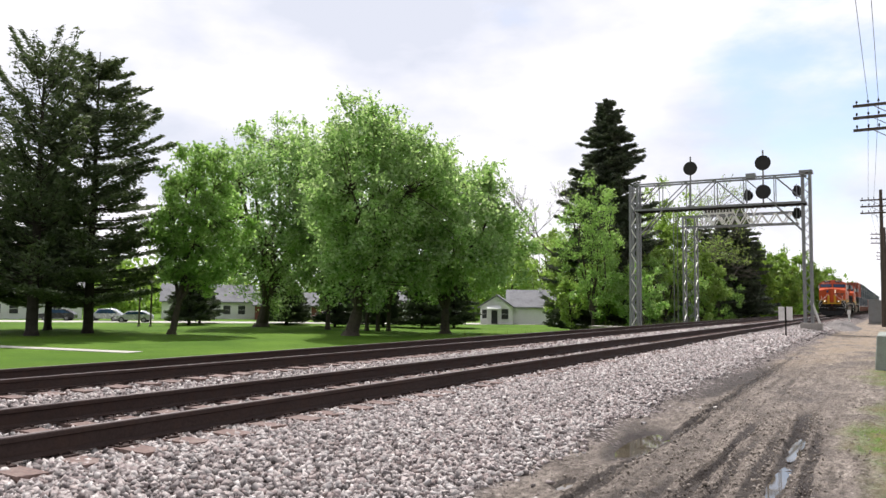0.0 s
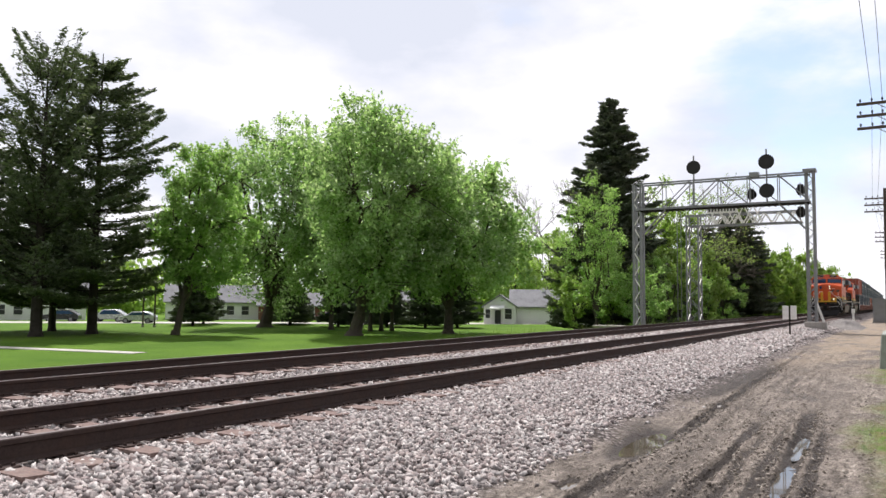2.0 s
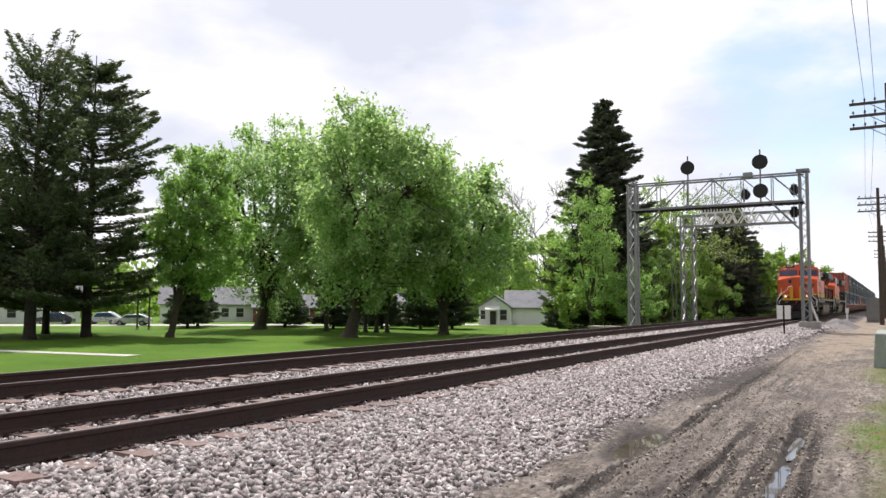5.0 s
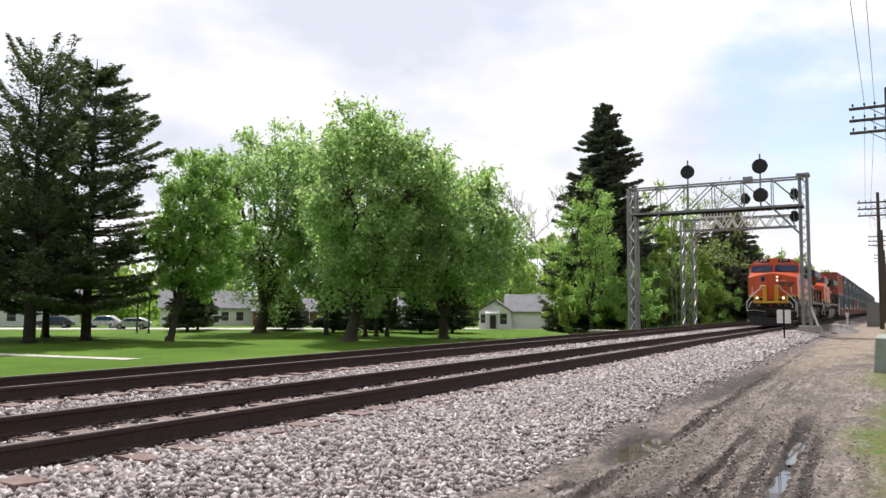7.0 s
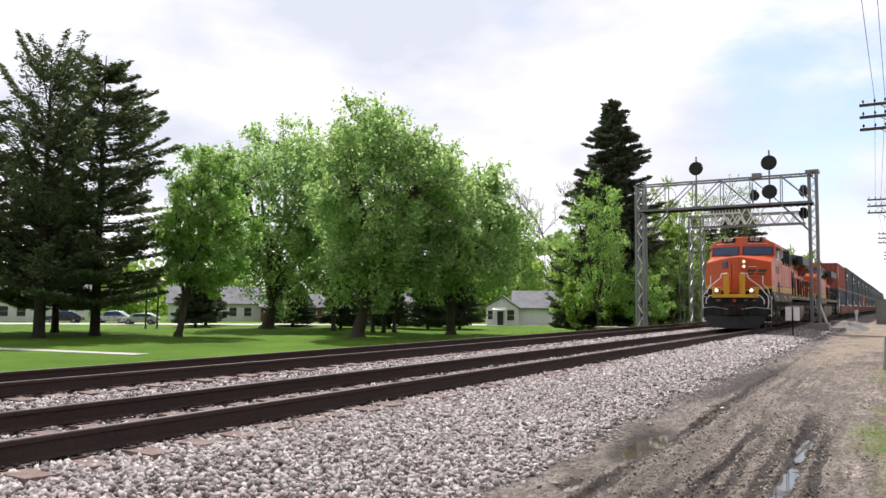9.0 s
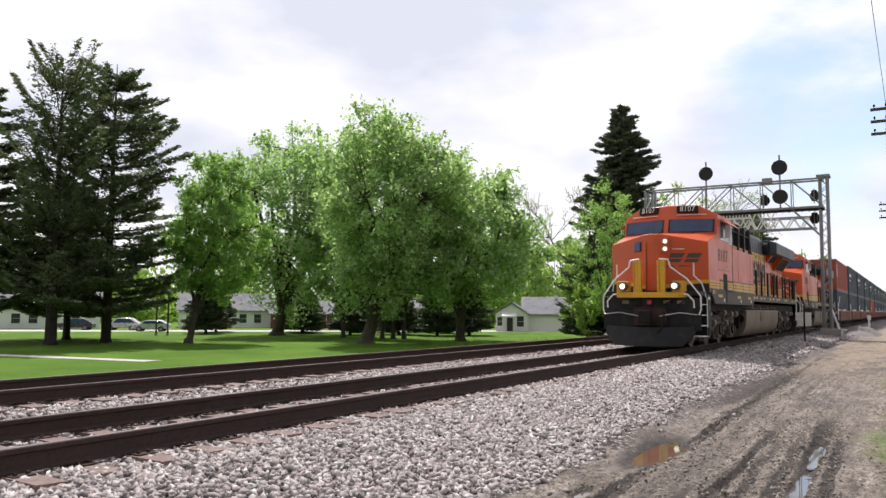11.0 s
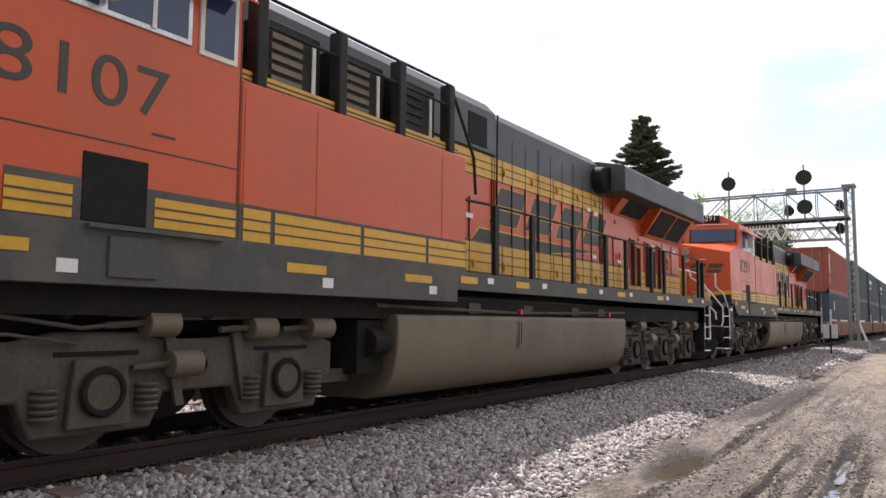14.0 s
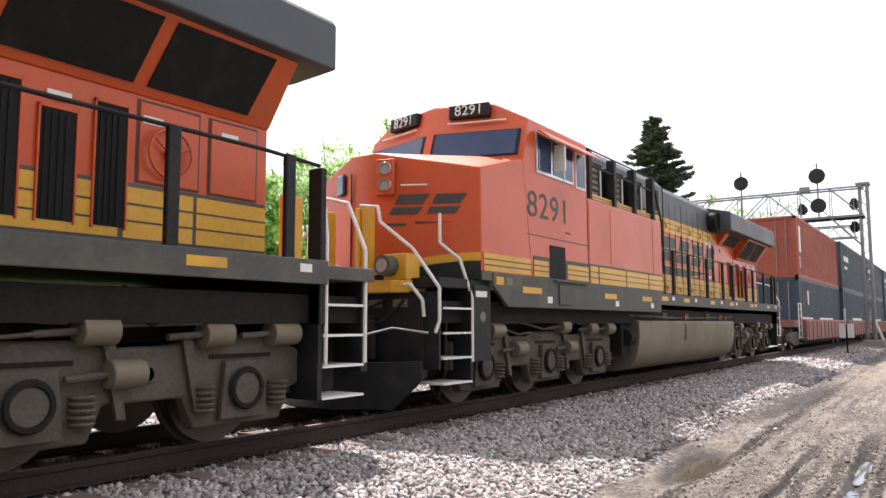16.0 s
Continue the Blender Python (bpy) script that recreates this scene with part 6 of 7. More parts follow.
def build_cantilever():
    Y, Z0, Z1 = 62.0, 7.30, 8.15
    c = empty("cantilever_signal_mast", "grey lattice cantilever signal mast reaching over the tracks", "signal bridge", "signal structures", (0, 0, 0))
    for dx in (-0.45, 0.45):
        for dy in (-0.5, 0.5):
            part("column", Geo().box(-13.9 + dx - 0.06, -13.9 + dx + 0.06, Y + dy - 0.06, Y + dy + 0.06, -0.55, Z1), GALV, c, "galvanised steel column", bevel=0.01)
    for dx in (-0.45, 0.45):
        part("column_bracing", lattice(Geo(), (-13.9 + dx, Y - 0.5, -0.3), (-13.9 + dx, Y + 0.5, -0.3), (0, 0, 8.4), 12, 0.035), WHITE, c, "pale zigzag bracing")
    for dy in (-0.5, 0.5):
        part("column_bracing", lattice(Geo(), (-14.35, Y + dy, -0.3), (-13.45, Y + dy, -0.3), (0, 0, 8.4), 9, 0.03), GALV, c)
        part("top_chord", Geo().box(-14.5, -6.0, Y + dy - 0.045, Y + dy + 0.045, Z1 - 0.05, Z1 + 0.05), GALV, c)
        part("bottom_chord", Geo().box(-14.5, -6.0, Y + dy - 0.045, Y + dy + 0.045, Z0 - 0.05, Z0 + 0.05), GALV, c)
        for i in range(14):
            x0, x1 = -13.2 + 7.2 * i / 14, -13.2 + 7.2 * (i + 1) / 14
            za, zb = (Z0, Z1) if i % 2 == 0 else (Z1, Z0)
            part("truss_brace", Geo().rod((x0, Y + dy, za), (x1, Y + dy, zb), 0.055, n=4), WHITE, c, "pale truss brace")
    xa, xb, n = -12.66, -8.70, 6
    for i in range(n):
        u, v = xa + (xb - xa) * i / n, xa + (xb - xa) * (i + 1) / n
        part("cross_brace", Geo().rod((u, Y - 0.57, 7.38), (v, Y - 0.57, 8.71), 0.05, n=6), WHITE, c, "white painted brace")
        part("cross_brace", Geo().rod((u, Y - 0.57, 8.71), (v, Y - 0.57, 7.38), 0.05, n=6), WHITE, c, "white painted brace")
    part("footing", Geo().box(-15.0, -12.7, Y - 1.0, Y + 1.0, -1.4, -0.5), CONCRETE, c, "concrete footing", bevel=0.03)
    sg = part("sign_plate", Geo().box(-12.73, -10.46, Y - 0.66, Y - 0.60, 8.20, 8.89), WHITE, c, "white plate with illegible lettering", bevel=0.005)
    for i in range(9):
        part("lettering_bar", Geo().box(-12.61 + i * 0.230, -12.46 + i * 0.230, Y - 0.666, Y - 0.66, 8.34, 8.75), INK, sg)
    part("ladder", Geo().rod((-14.9, Y, -0.5), (-14.9, Y, 8.6), 0.03).rod((-15.2, Y, -0.5), (-15.2, Y, 8.6), 0.03), GALV, c)


build_signal_bridge()
build_cantilever()


# ---- pole line ----
POLES = [(0.2, -30), (0.12, 38), (-0.75, 72), (-0.8, 106), (-0.85, 142), (-0.9, 180), (-0.9, 220)]
ARMS = (10.02, 9.48, 8.93)


def utility_pole(x, y):
    p = empty("utility_pole", "dark wooden pole with three insulator crossarms", "utility pole", "pole line", (x, y, -0.45))
    part("pole", Geo().rod((0, 0, -0.3), (0, 0, 11.3), 0.19, 0.12, n=12), POLE_WOOD, p, "dark creosoted pole")
    for z in ARMS:
        a = part("crossarm", Geo().box(-1.5, 1.5, -0.2, -0.10, z + 0.39, z + 0.51), POLE_WOOD, p, "weathered wooden crossarm", bevel=0.01)
        for k in (-1.35, -0.9, -0.5, 0.5, 0.9, 1.35):
            part("insulator", Geo().rod((k, -0.15, z + 0.5), (k, -0.15, z + 0.60), 0.018, n=6).rod((k, -0.15, z + 0.58), (k, -0.15, z + 0.68), 0.05, 0.03, n=8), GRILLE, a)
        part("arm_brace", Geo().rod((-0.7, -0.16, z + 0.4), (0, -0.16, z - 0.05), 0.02, n=5).rod((0.7, -0.16, z + 0.4), (0, -0.16, z - 0.05), 0.02, n=5), GALV, a)
    return p


for x, y in POLES:
    utility_pole(x, y)
for (xa, ya), (xb, yb) in zip(POLES, POLES[1:]):
    for k, z in ((-0.9, ARMS[0]), (-0.5, ARMS[0]), (0.9, ARMS[0]), (0.5, ARMS[1])):
        pts = [(xa + (xb - xa) * s + k, ya + (yb - ya) * s - 0.15, z + 0.23 - 4 * 0.25 * s * (1 - s)) for s in [i / 14 for i in range(15)]]
        tagged(part("overhead_wire", Geo().pipe(pts, 0.012, 4), SIGNAL_BLACK), "thin dark overhead wire between poles", "wire", "overhead wires")


# ---- trackside fittings ----
def marker_sign(x, y):
    m = empty("trackside_marker", "small grey trackside marker on a thin post", "sign", "", (x, y, -0.36))
    part("post", Geo().rod((0, 0, -0.2), (0, 0, 1.42), 0.035, n=8), UNDER, m, "dark thin post")
    for dx in (-0.17, 0.17):
        part("panel", Geo().box(dx - 0.13, dx + 0.13, -0.05, -0.03, 0.82, 1.45), WHITE, m, "pale grey plate", bevel=0.005)


marker_sign(-4.35, 38.5)
rc = empty("relay_cabinet", "silver metal relay cabinet beside the line", "cabinet", "", (-1.55, 82.0, -0.45))
part("cabinet_body", Geo().box(-0.55, 0.55, -0.4, 0.4, 0.1, 2.2), GALV, rc, bevel=0.02)
part("cabinet_roof", Geo().prism([(-0.62, 2.2), (0.62, 2.2), (0, 2.4)], "y", -0.46, 0.46), GALV, rc)
part("cabinet_door", Geo().box(-0.5, 0.5, -0.43, -0.4, 0.2, 2.1), GALV, rc, bevel=0.01)
part("cabinet_plinth", Geo().box(-0.65, 0.65, -0.5, 0.5, -0.2, 0.1), CONCRETE, rc)
st = empty("marker_stake", "short white stake beside the line", "stake", "", (-3.0, 66.0, -0.45))
part("stake", Geo().box(-0.07, 0.07, -0.05, 0.05, -0.2, 1.35), WHITE, st, bevel=0.01)
part("stake_cap", Geo().box(-0.12, 0.12, -0.08, 0.08, 1.0, 1.35), WHITE, st, bevel=0.01)
GREENISH = surface("weathered_grey_green_paint", (0.30, 0.34, 0.30), 0.8, dirt=(0.11, 0.10, 0.085), dirty=0.5, scale=3, fine=30, bump=0.2)
bar = empty("concrete_barrier", "weathered grey-green concrete barrier at the dirt edge", "barrier", "", (0.22, 22.2, -0.45))
part("barrier_block", Geo().prism([(-0.68, -0.1), (0.68, -0.1), (0.60, 0.18), (0.30, 0.34), (0.24, 0.86), (-0.62, 0.86)], "y", -0.3, 3.2), GREENISH, bar, bevel=0.03)
part("barrier_plate", Geo().box(-0.38, 0.1, -0.32, -0.30, 0.25, 0.7), WHITE, bar, "pale plate", bevel=0.005)
heap = Geo()
vs, fs, nn = [], [], 26
for i in range(nn):
    for j in range(nn):
        u, v = i / (nn - 1) * 2 - 1, j / (nn - 1) * 2 - 1
        k = max(0.0, 1 - u * u) * max(0.0, 1 - v * v)
        vs.append((-3.3 + 1.3 * u, 61 + 6 * v, -0.50 + 0.62 * k ** 1.2 * (1 + 0.4 * noise.noise((u * 4, v * 6, 1)))))
        if i and j:
            a = i * nn + j
            fs.append((a - nn - 1, a - 1, a, a - nn))
heap.add(vs, fs)
tagged(part("gravel_heap", heap, surface("grey_gravel", (0.19, 0.175, 0.165), 0.95, dirt=(0.12, 0.11, 0.10), dirty=0.5, grain=0.4, scale=2, fine=12, bump=0.8, dist=0.03)), "low heap of grey gravel beside the line", "gravel heap", kind="stuff")

# ---- trees ----
G = -1.72
conifer("pine_tree", (-55.2, 33.1, G), 21.2, 5.6, 2.8, NEEDLE, "tall dark pine with sparse upswept top", 11, whorls=24, arms=7, droop=0.2, rise=0.25, sweep=0.6, crown_pow=0.36, tuft=24, needle=0.20, trunk=0.42, ragged=0.55, sparse_top=0.35)
conifer("pine_tree", (-56.1, 38.3, G), 23.2, 7.8, 2.4, NEEDLE, "tall dark white pine with layered limbs", 12, whorls=20, arms=8, droop=0.0, rise=0.14, sweep=0.4, crown_pow=0.46, tuft=36, needle=0.20, trunk=0.38, ragged=0.45)
conifer("pine_tree", (-61.5, 30.5, G), 20, 6.5, 2.3, NEEDLE, "dark pine behind the others", 13, whorls=20, arms=7, tuft=40, needle=0.22, trunk=0.35, crown_pow=0.5, ragged=0.45)
conifer("pine_tree", (-63.5, 39.5, G), 15, 6.0, 2.0, NEEDLE, "dark pine behind the others", 14, whorls=17, arms=7, tuft=36, needle=0.24, trunk=0.3, crown_pow=0.5, ragged=0.45)
broad_tree("maple_tree", (-50.2, 41.7, G), 15.6, 8.6, 2.4, FRESH_LEAF, "slim young maple in fresh light green leaf", 21, 170, 150, 0.14, 0.30, lean=(1.3, 1.0), airy=0.2)
broad_tree("maple_tree", (-58.2, 60.0, G), 22.6, 19.5, 2.0, MAPLE_LEAF, "large maple in fresh green leaf", 22, 240, 130, 0.185, 0.7, lean=(1.2, 0.9))
broad_tree("maple_tree", (-38.5, 50.0, G), 19.8, 15.0, 1.8, MAPLE_LEAF, "large round maple in fresh green leaf", 23, 290, 140, 0.165, 0.60, lean=(1.4, 1.1), open_base=0.25)
broad_tree("maple_tree", (-34.9, 59.2, G), 16.5, 16.8, 2.0, MAPLE_LEAF, "spreading maple in fresh green leaf", 24, 230, 135, 0.185, 0.45)
broad_tree("maple_tree", (-48.5, 59.3, G), 16, 11, 2.2, MAPLE_LEAF, "maple standing behind the others", 25, 130, 150, 0.16, 0.25)
for x, y, s in ((-43.4, 58.9, 31), (-42.7, 59.7, 32), (-42.0, 60.5, 33)):
    broad_tree("young_tree", (x, y, G), 10, 5.5, 2.6, MAPLE_LEAF, "young slim tree in a row", s, 50, 110, 0.16, 0.2)
for x, y, h, s in ((-44.5, 70.5, 7.5, 45), (-42.2, 73.5, 7.0, 46), (-53, 66, 6.5, 47), (-50, 71, 7, 48), (-61, 67, 5.5, 49), (-67, 58, 5.5, 50), (-58.5, 75, 5.5, 55), (-55, 77.5, 5.0, 56), (-64.5, 71, 5.0, 57), (-48.5, 79, 6.0, 58), (-71, 63, 5.5, 59)):
    conifer("yard_evergreen", (x, y, G), h, 2.9, 0.5, SPRUCE_NEEDLE, "small dark bushy evergreen", s, whorls=16, arms=8, droop=-0.1, rise=0.1, tuft=26, needle=0.22, trunk=0.14, crown_pow=0.5)
conifer("spruce_tree", (-24.3, 72.8, G), 23.4, 6.3, 0.8, SPRUCE_NEEDLE, "tall dark pointed spruce", 41, whorls=46, arms=11, droop=-0.2, rise=0.24, tuft=36, needle=0.22, trunk=0.3, ragged=0.45, crown_pow=0.58)
conifer("spruce_tree", (-16.5, 96.0, G), 15.0, 5.2, 0.6, SPRUCE_NEEDLE, "dark bushy spruce beyond the signal bridge", 42, whorls=28, arms=12, droop=-0.12, rise=0.12, tuft=28, needle=0.24, trunk=0.3, crown_pow=0.5)
conifer("spruce_tree", (-19.5, 93.0, G), 12.0, 4.6, 0.6, SPRUCE_NEEDLE, "dark bushy spruce beyond the signal bridge", 43, whorls=20, arms=9, droop=-0.12, rise=0.12, tuft=26, needle=0.24, trunk=0.3, crown_pow=0.5)
broad_tree("hedgerow_tree", (-21.8, 61.4, G), 14.2, 5.8, 0.9, FRESH_LEAF, "slender tree in sparse light green leaf", 51, 125, 85, 0.095, 0.2, airy=0.5)
broad_tree("hedgerow_tree", (-22.5, 66.5, G), 8.5, 5.0, 0.5, FAR_LEAF, "bushy green trackside tree", 52, 70, 100, 0.12, 0.15, airy=0.2)
broad_tree("hedgerow_tree", (-27.5, 72.0, G), 8.5, 6.5, 0.4, BRIGHT_LEAF, "bushy yellow-green shrub beside the spruce", 54, 80, 110, 0.13, 0.12)
broad_tree("hedgerow_tree", (-24.2, 62.5, G), 5.6, 3.4, 0.4, BRIGHT_LEAF, "low bush in yellow-green leaf", 53, 45, 90, 0.11, 0.1)
bare_tree((-28.0, 73.0, G), 20, "bare-branched tree with a few buds", 61)
bare_tree((-20.6, 86.0, G), 18.5, "pale twiggy tree in thin spring leaf", 63, 5000)
broad_tree("hedgerow_tree", (-45.5, 107.0, G), 14.8, 12.0, 1.0, BRIGHT_LEAF, "yellow-green tree behind the house", 62, 100, 120, 0.2, 0.25)
for x, y, h, w, s, m, lb, n in ((-21, 84, 17.5, 9, 71, BRIGHT_LEAF, "airy tree in thin spring leaf", 60), (-18.5, 72, 9.5, 6, 72, BRIGHT_LEAF, "airy tree in thin spring leaf", 55), (-19.2, 79, 12.5, 6, 80, FAR_LEAF, "airy tree in thin spring leaf", 55),
                                (-17.5, 83, 8.5, 6, 81, BRIGHT_LEAF, "bushy green trackside tree", 70), (-16.4, 106, 9.5, 7, 82, FAR_LEAF, "trackside tree in bright leaf", 150),
                                (-16.8, 117, 11, 9, 73, FAR_LEAF, "trackside tree in bright leaf", 170), (-16.6, 131, 11.5, 10, 74, FAR_LEAF, "trackside tree in bright leaf", 170),
                                (-16, 148, 12.5, 11, 75, FAR_LEAF, "trackside tree in bright leaf", 100), (-15.5, 172, 12, 12, 76, FAR_LEAF, "trackside tree in bright leaf", 100), (-15.2, 200, 12, 13, 83, FAR_LEAF, "trackside tree in bright leaf", 100),
                                (-47, 122, 17, 12, 77, BRIGHT_LEAF, "yellow-green tree behind the house", 90), (-58, 120, 16, 12, 78, BRIGHT_LEAF, "yellow-green tree behind the house", 90),
                                (-36, 112, 13, 9, 79, BRIGHT_LEAF, "yellow-green tree behind the house", 80), (-29, 100, 12, 9, 84, FAR_LEAF, "green tree beside the house", 80)):
    broad_tree("hedgerow_tree", (x, y, G), h, w, 0.8, m, lb, s, n, 110, 0.15 if y < 100 else 0.22, 0.2, airy=0.15)


def far_woods():
    """The far belt of trees that closes the view, joined."""
    rng = np.random.default_rng(77)
    pts = []
    for k in range(150):
        a = radians(rng.uniform(-4, 72))
        d = rng.uniform(150, 190)
        x, y = -d * math.sin(a), d * math.cos(a)
        if x > -18:
            continue
        h, r = rng.uniform(5, 11), rng.uniform(3, 5.5)
        for c in range(12):
            c0 = np.array([x, y, G + h * rng.uniform(0.15, 1.0)]) + rng.normal(size=3) * r * np.array([0.5, 0.5, 0.15])
            pts.append(c0 + rng.normal(size=(26, 3)) * r * 0.33)
    for k in range(90):
        y = 210 + k * 6
        for sx in (-1, 1):
            x = (-15 - rng.uniform(0, 8)) if sx < 0 else (26 + rng.uniform(0, 10))
            h = rng.uniform(6, 11)
            for c in range(5):
                c0 = np.array([x, y, -0.8 + h * rng.uniform(0.1, 0.95)]) + rng.normal(size=3) * np.array([2.5, 2.5, 0.5])
                pts.append(c0 + rng.normal(size=(16, 3)) * 1.6)
    o = quad_mesh("far_woods", leaf_quads(rng, np.concatenate(pts), 0.62), FAR_LEAF)
    tagged(o, "belt of far green trees along the horizon", "woods", kind="stuff")


for x, y, h, w, sd in ((-17.6, 60.5, 6.5, 4.8, 91), (-18.9, 66.0, 8.5, 5.2, 92), (-17.2, 75.0, 7.5, 5.2, 93), (-16.6, 88.0, 6.5, 5.0, 94)):
    broad_tree("trackside_shrub", (x, y, G), h, w, 0.3, FRESH_LEAF, "bushy light green shrub on the embankment", sd, 60, 95, 0.10, 0.09, airy=0.3)

far_woods()

# ---- houses, road, parked cars ----
SIDING = surface("white_clapboard", (0.82, 0.83, 0.82), 0.7, dirt=(0.6, 0.58, 0.55), dirty=0.3, grain=0.04, scale=0.8, fine=10)
ROOFING = surface("grey_roof_shingle", (0.20, 0.205, 0.22), 0.9, dirt=(0.10, 0.10, 0.10), dirty=0.5, grain=0.2, scale=1.0, fine=12, bump=0.4)
BRICKY = surface("dull_red_siding", (0.20, 0.075, 0.06), 0.85, dirt=(0.10, 0.06, 0.05), dirty=0.5, grain=0.2, fine=12)
DARK_TRIM = surface("dark_window_trim", (0.03, 0.032, 0.036), 0.5, dirty=0.2)
PAVING = surface("pale_concrete_paving", (0.50, 0.48, 0.44), 0.95, dirt=(0.30, 0.28, 0.25), dirty=0.5, grain=0.15, scale=0.3, fine=6, world_space=True)
SILVER = surface("silver_car_paint", (0.50, 0.52, 0.54), 0.25, metal=0.5, dirty=0.15, grain=0.03)
CAR_DARK = surface("dark_car_paint", (0.03, 0.032, 0.036), 0.25, dirty=0.1, grain=0.03)
CAR_RED = surface("maroon_car_paint", (0.13, 0.018, 0.022), 0.3, dirty=0.1, grain=0.03)


def gable(house, x0, x1, y0, y1, eave, ridge, along, wall, name="wing"):
    """A block of a house with a pitched roof; along: the axis of its ridge."""
    w = Geo()
    if along == "x":
        w.prism([(y0, -0.4), (y1, -0.4), (y1, eave), ((y0 + y1) / 2, ridge - 0.12), (y0, eave)], "x", x0, x1)
        roofs = [[(y0 - 0.4, eave - 0.2), ((y0 + y1) / 2, ridge), ((y0 + y1) / 2, ridge + 0.14), (y0 - 0.4, eave - 0.06)], [(y1 + 0.4, eave - 0.2), ((y0 + y1) / 2, ridge), ((y0 + y1) / 2, ridge + 0.14), (y1 + 0.4, eave - 0.06)]]
        ends = ("x", x0 - 0.35, x1 + 0.35)
    else:
        w.prism([(x0, -0.4), (x1, -0.4), (x1, eave), ((x0 + x1) / 2, ridge - 0.12), (x0, eave)], "y", y0, y1)
        roofs = [[(x0 - 0.35, eave - 0.2), ((x0 + x1) / 2, ridge), ((x0 + x1) / 2, ridge + 0.14), (x0 - 0.35, eave - 0.06)], [(x1 + 0.35, eave - 0.2), ((x0 + x1) / 2, ridge), ((x0 + x1) / 2, ridge + 0.14), (x1 + 0.35, eave - 0.06)]]
        ends = ("y", y0 - 0.35, y1 + 0.35)
    body = part("wall", w, wall, house)
    lines = Geo()
    for k in range(int(eave / 0.22)):
        lines.box(x0 - 0.012, x1 + 0.012, y0 - 0.014, y0 - 0.002, 0.1 + 0.22 * k, 0.115 + 0.22 * k)
    o = part("clapboard", lines, wall, body)
    o["kind"] = "stuff"
    for r in roofs:
        part("roof", Geo().prism(r, *ends), ROOFING, house, "grey shingle roof")
    return body


def window_on(body, x, y, z, w, h):
    f = part("window", Geo().box(x - w / 2 - 0.08, x + w / 2 + 0.08, y - 0.06, y - 0.016, z - 0.08, z + h + 0.08), SIDING, body)
    for k in (0, 1):
        part("pane", Geo().box(x - w / 2, x + w / 2, y - 0.075, y - 0.06, z + k * h / 2 + 0.02, z + (k + 1) * h / 2 - 0.02), DARK_TRIM, f)


def white_house():
    h = empty("house", "small white clapboard house with grey shingle roof", "house", "houses", (-42.0, 95.0, G - 0.2), 23.85)
    main = gable(h, -3.6, 4.6, 0.0, 8.0, 2.55, 4.75, "x", SIDING)
    part("garage_door", Geo().box(-2.9, 1.6, -0.05, -0.01, 0.05, 2.2), SIDING, main, "white panelled garage door")
    for x in (2.5, 3.6):
        window_on(main, x, 0.0, 0.7, 0.6, 1.3)
    front = gable(h, -7.2, -2.9, -1.6, 6.0, 2.5, 4.0, "y", SIDING)
    window_on(front, -3.9, -1.6, 0.8, 0.9, 1.4)
    window_on(front, -6.6, -1.6, 0.9, 0.7, 1.2)
    part("front_door", Geo().box(-5.7, -4.9, -1.66, -1.61, 0.1, 2.0), DARK_TRIM, front, "dark front door")
    part("porch_canopy", Geo().prism([(-3.0, 2.15), (-1.6, 2.55), (-1.6, 2.65), (-3.0, 2.25)], "x", -6.3, -4.4), SIDING, front, "white porch canopy")
    for x in (-6.2, -4.5):
        part("porch_post", Geo().rod((x, -2.9, -0.2), (x, -2.9, 2.2), 0.05), SIDING, front)
    side = gable(h, 4.4, 8.2, -0.4, 7.0, 2.6, 4.5, "y", SIDING)
    window_on(side, 6.9, -0.4, 0.8, 0.8, 1.3)
    part("roof_vent", Geo().box(0.6, 1.0, 3.4, 3.8, 4.6, 5.1), SIDING, main)


white_house()


def plain_house(at, rz, w, d, eave, ridge, wall, label, windows):
    h = empty("house", label, "house", "houses", at, rz)
    b = gable(h, -w / 2, w / 2, 0, d, eave, ridge, "x", wall)
    for x in windows:
        window_on(b, x, 0.0, 0.9, 1.0, 1.3)
    part("front_door", Geo().box(-0.45, 0.45, -0.05, -0.01, 0.0, 2.0), DARK_TRIM, b)


plain_house((-60.5, 92.5, G - 0.3), 33, 15, 8, 2.5, 4.6, SIDING, "long low white house behind the maples", (-5.5, -3, 3, 5.5))
plain_house((-86.0, 78.0, G - 0.3), 48, 13, 8, 2.8, 5.2, SIDING, "white house across the street", (-4.5, -2.2, 2.5, 4.6))
plain_house((-76.5, 84.0, G - 0.3), 42, 9, 7, 2.4, 4.2, BRICKY, "dull red house across the street", (-3, 3))
plain_house((-97.0, 58.0, G - 0.3), 58, 12, 8, 3.0, 5.6, SIDING, "white house behind the pines", (-4, -2, 3))
plain_house((-70.0, 92.0, G - 0.3), 36, 8, 7, 2.5, 4.4, SIDING, "white house behind the large maple", (-2.5, 2.5))


def slab_strip(name, a, b, width, label, category, lift=0.03):
    a, b = Vector(a), Vector(b)
    u = (b - a).normalized()
    n = Vector((-u.y, u.x, 0)) * width / 2
    g = Geo()
    k = 24
    vs, fs = [], []
    for i in range(k + 1):
        p = a.lerp(b, i / k)
        for q in (p - n, p + n):
            vs += [(q.x, q.y, float(profile(q.x)) + lift), (q.x, q.y, float(profile(q.x)) - 0.2)]
        if i:
            m = 4 * i
            fs += [(m - 4, m, m + 2, m - 2), (m - 4, m - 3, m + 1, m), (m - 2, m + 2, m + 3, m - 1)]
    g.add(vs, fs)
    tagged(part(name, g, PAVING), label, category, kind="structure")


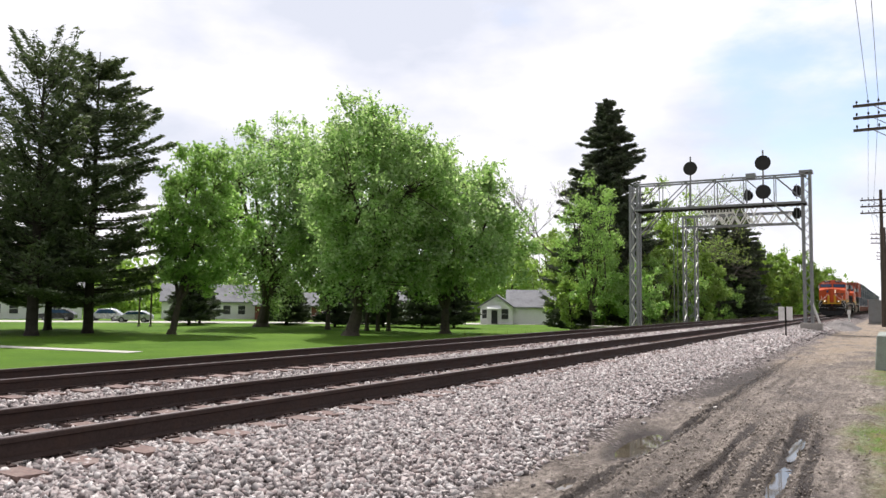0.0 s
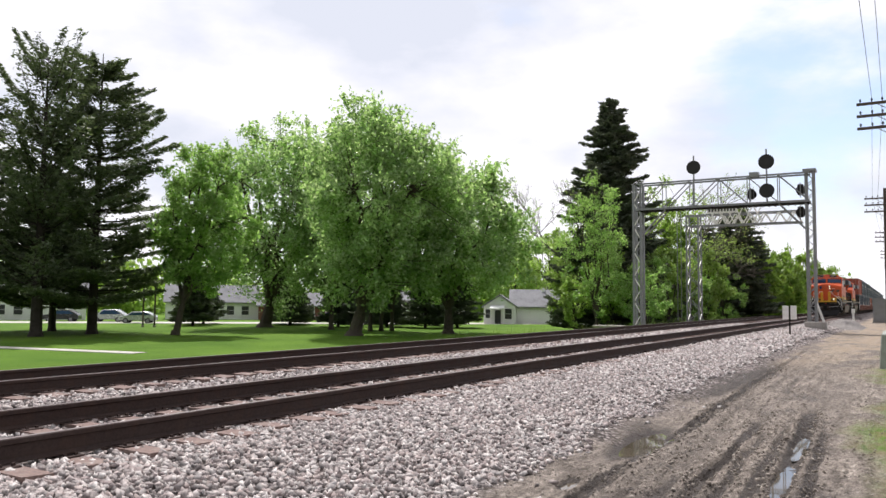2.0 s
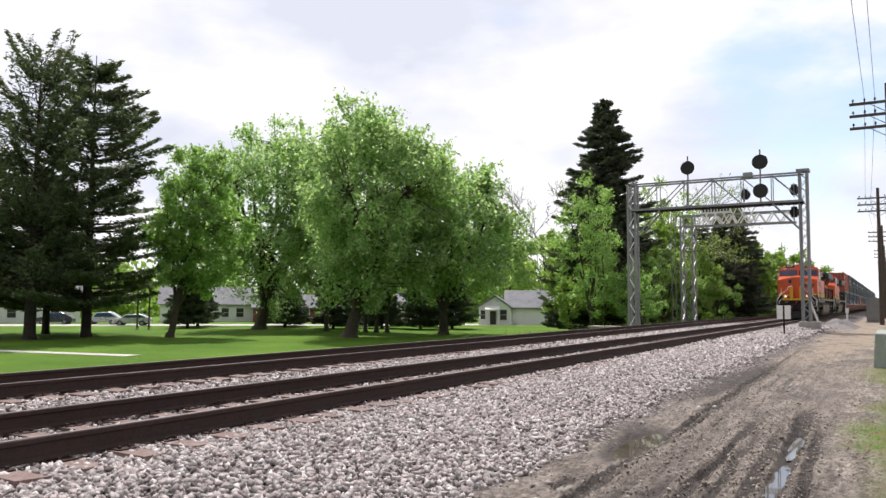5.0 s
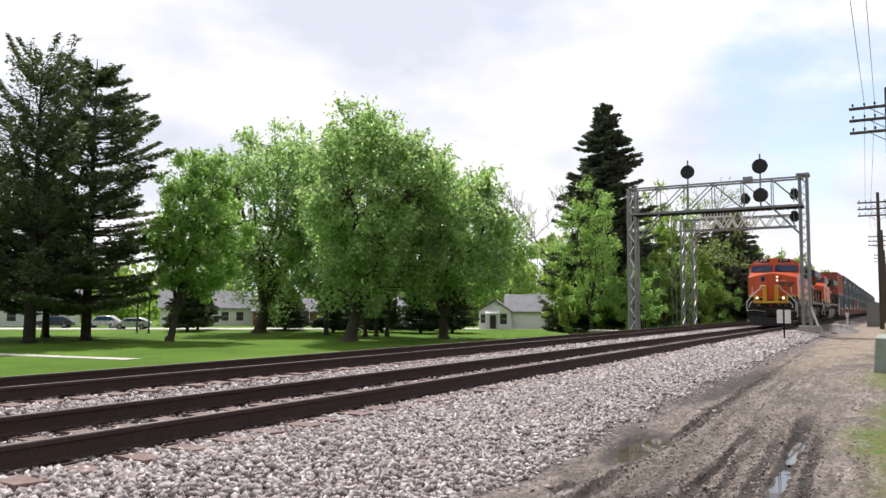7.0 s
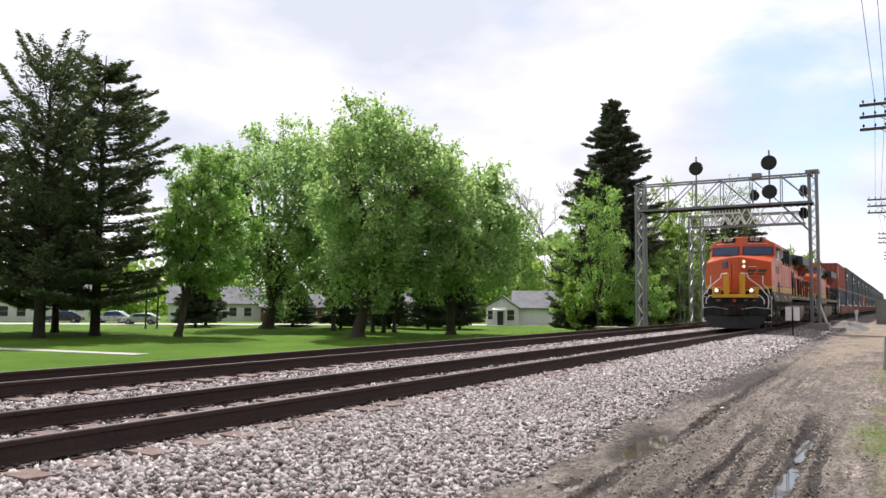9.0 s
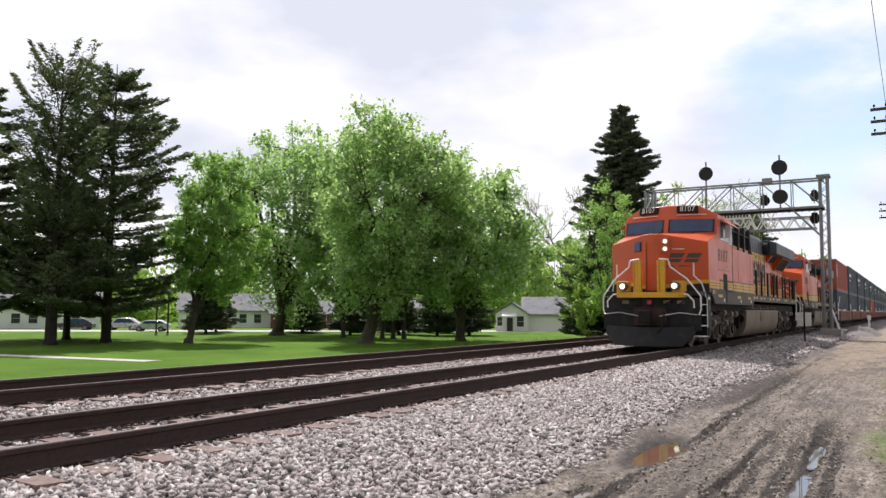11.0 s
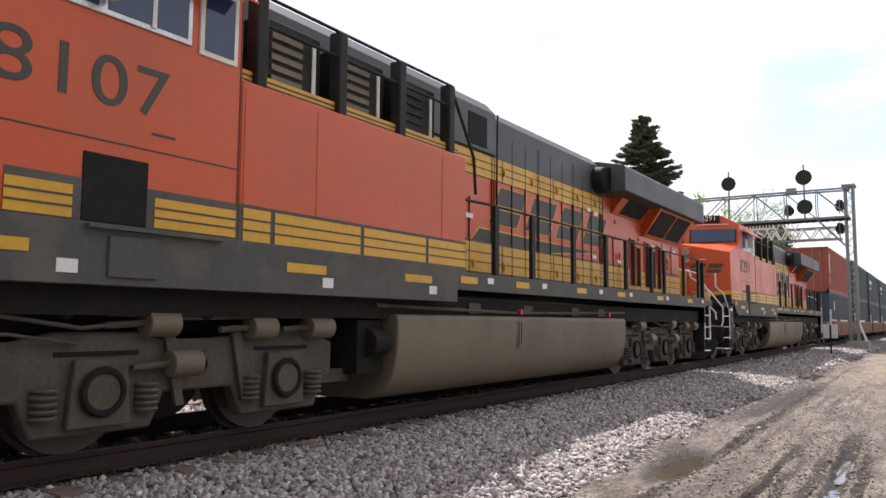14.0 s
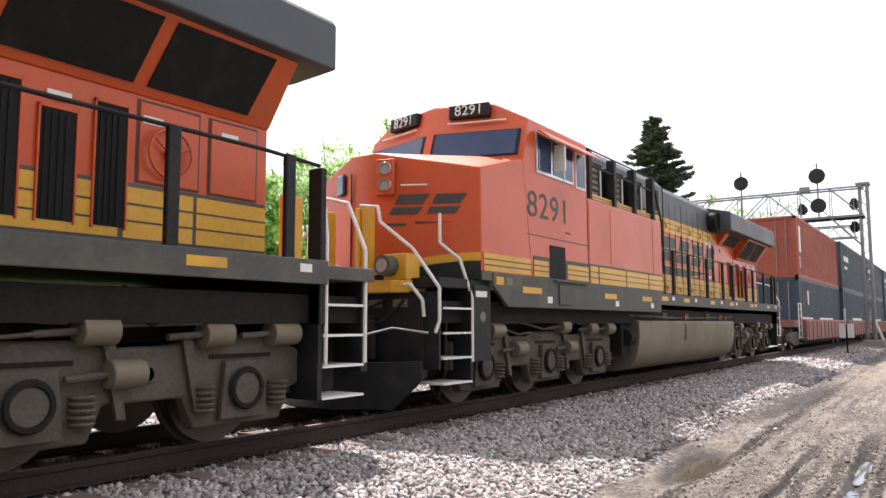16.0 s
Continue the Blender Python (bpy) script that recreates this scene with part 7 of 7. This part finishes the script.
slab_strip("road", (-120, 21, 0), (-41.5, 97.5, 0), 7.0, "pale concrete village street", "road")
slab_strip("pavement", (-62, 21.5, 0), (-34.0, 26.0, 0), 1.1, "pale footpath across the grass", "path")


def car(at, rz, paint, label, tall=1.5, long=4.2):
    c = empty("car", label, "car", "parked cars", at, rz)
    L = long / 2
    body = part("body", Geo().prism([(-L, 0.35), (-L, 0.85), (-L + 0.9, 0.95), (-L + 1.5, tall - 0.05), (L - 1.1, tall), (L - 0.15, 0.98), (L, 0.8), (L, 0.35)], "y", -0.88, 0.88), paint, c, bevel=0.08)
    for s in (-1, 1):
        part("side_glass", Geo().prism([(-L + 1.1, 0.97), (-L + 1.58, tall - 0.12), (L - 1.2, tall - 0.1), (L - 0.5, 1.0)], "y", *sorted((s * 0.885, s * 0.895))), CAB_GLASS, body)
        for x in (-L + 0.85, L - 0.85):
            w = part("wheel", Geo().rod((x, s * 0.72, 0.33), (x, s * 0.93, 0.33), 0.33, n=18), SIGNAL_BLACK, c)
            part("rim", Geo().rod((x, s * 0.93, 0.33), (x, s * 0.945, 0.33), 0.2, n=14), GALV, w)
        part("headlamp", Geo().box(-L - 0.01, -L + 0.06, *sorted((s * 0.5, s * 0.82)), 0.65, 0.8), WHITE, body)


Z = G - 0.12
car((-84.5, 60.0, Z), 40, SILVER, "silver parked estate car on the street", 1.6)
car((-78.4, 59.6, Z), 40, SILVER, "silver parked saloon car on the street", 1.42)
car((-89.0, 56.6, Z), 42, CAR_DARK, "dark parked car on the street", 1.5)
car((-65.5, 79.5, Z), 44, CAR_RED, "maroon parked car on the street", 1.5)
for x, y in ((-67.0, 51.5), (-66.2, 52.3)):
    sp = empty("street_post", "thin grey post on the lawn", "post", "posts on the lawn", (x, y, G - 0.1))
    part("post", Geo().rod((0, 0, -0.2), (0, 0, 5.5), 0.09, n=8), POLE_WOOD, sp)
    part("post_base", Geo().rod((0, 0, -0.2), (0, 0, 0.2), 0.16, n=8), CONCRETE, sp)
ub = empty("utility_box", "pale concrete utility box by the track", "utility box", "", (-17.5, 52.0, -1.7))
part("box_body", Geo().box(-0.9, 0.9, -0.6, 0.6, -0.1, 1.15), CONCRETE, ub, bevel=0.03)
part("box_lid", Geo().box(-1.0, 1.0, -0.7, 0.7, 1.15, 1.27), CONCRETE, ub, bevel=0.02)


# ---- grass tufts ----
def tufts(name, spots, label, seed, h=0.18):
    rng = np.random.default_rng(seed)
    out = []
    for x0, x1, y0, y1, n in spots:
        p = np.stack([rng.uniform(x0, x1, n), rng.uniform(y0, y1, n)], 1)
        for x, y in p:
            k = 9
            b = np.array([x, y, ground_z(x, y, False)]) + rng.normal(size=(k, 3)) * np.array([0.05, 0.05, 0])
            d = rng.normal(size=(k, 3)) * 0.35 + np.array([0, 0, 1])
            s = rng.normal(size=(k, 3)) * np.array([1, 1, 0])
            s /= np.linalg.norm(s, axis=1, keepdims=True)
            L = (h * rng.uniform(0.5, 1.4, k))[:, None]
            out.append(np.stack([b - s * 0.012, b + s * 0.012, b + d * L + s * 0.003, b + d * L - s * 0.003], 1))
    tagged(quad_mesh(name, np.concatenate(out), GRASS_BLADE), label, "grass", kind="stuff")


tufts("roadside_grass", [(0.0, 1.2, 10.5, 17, 700), (0.6, 2.2, 17, 32, 300)], "rough green grass at the dirt edge", 3, 0.05)
tufts("embankment_weeds", [(-19, -14.5, 20, 95, 2200), (-17, -14.8, 55, 100, 900)], "rough weeds on the embankment", 4, 0.34)


motions()
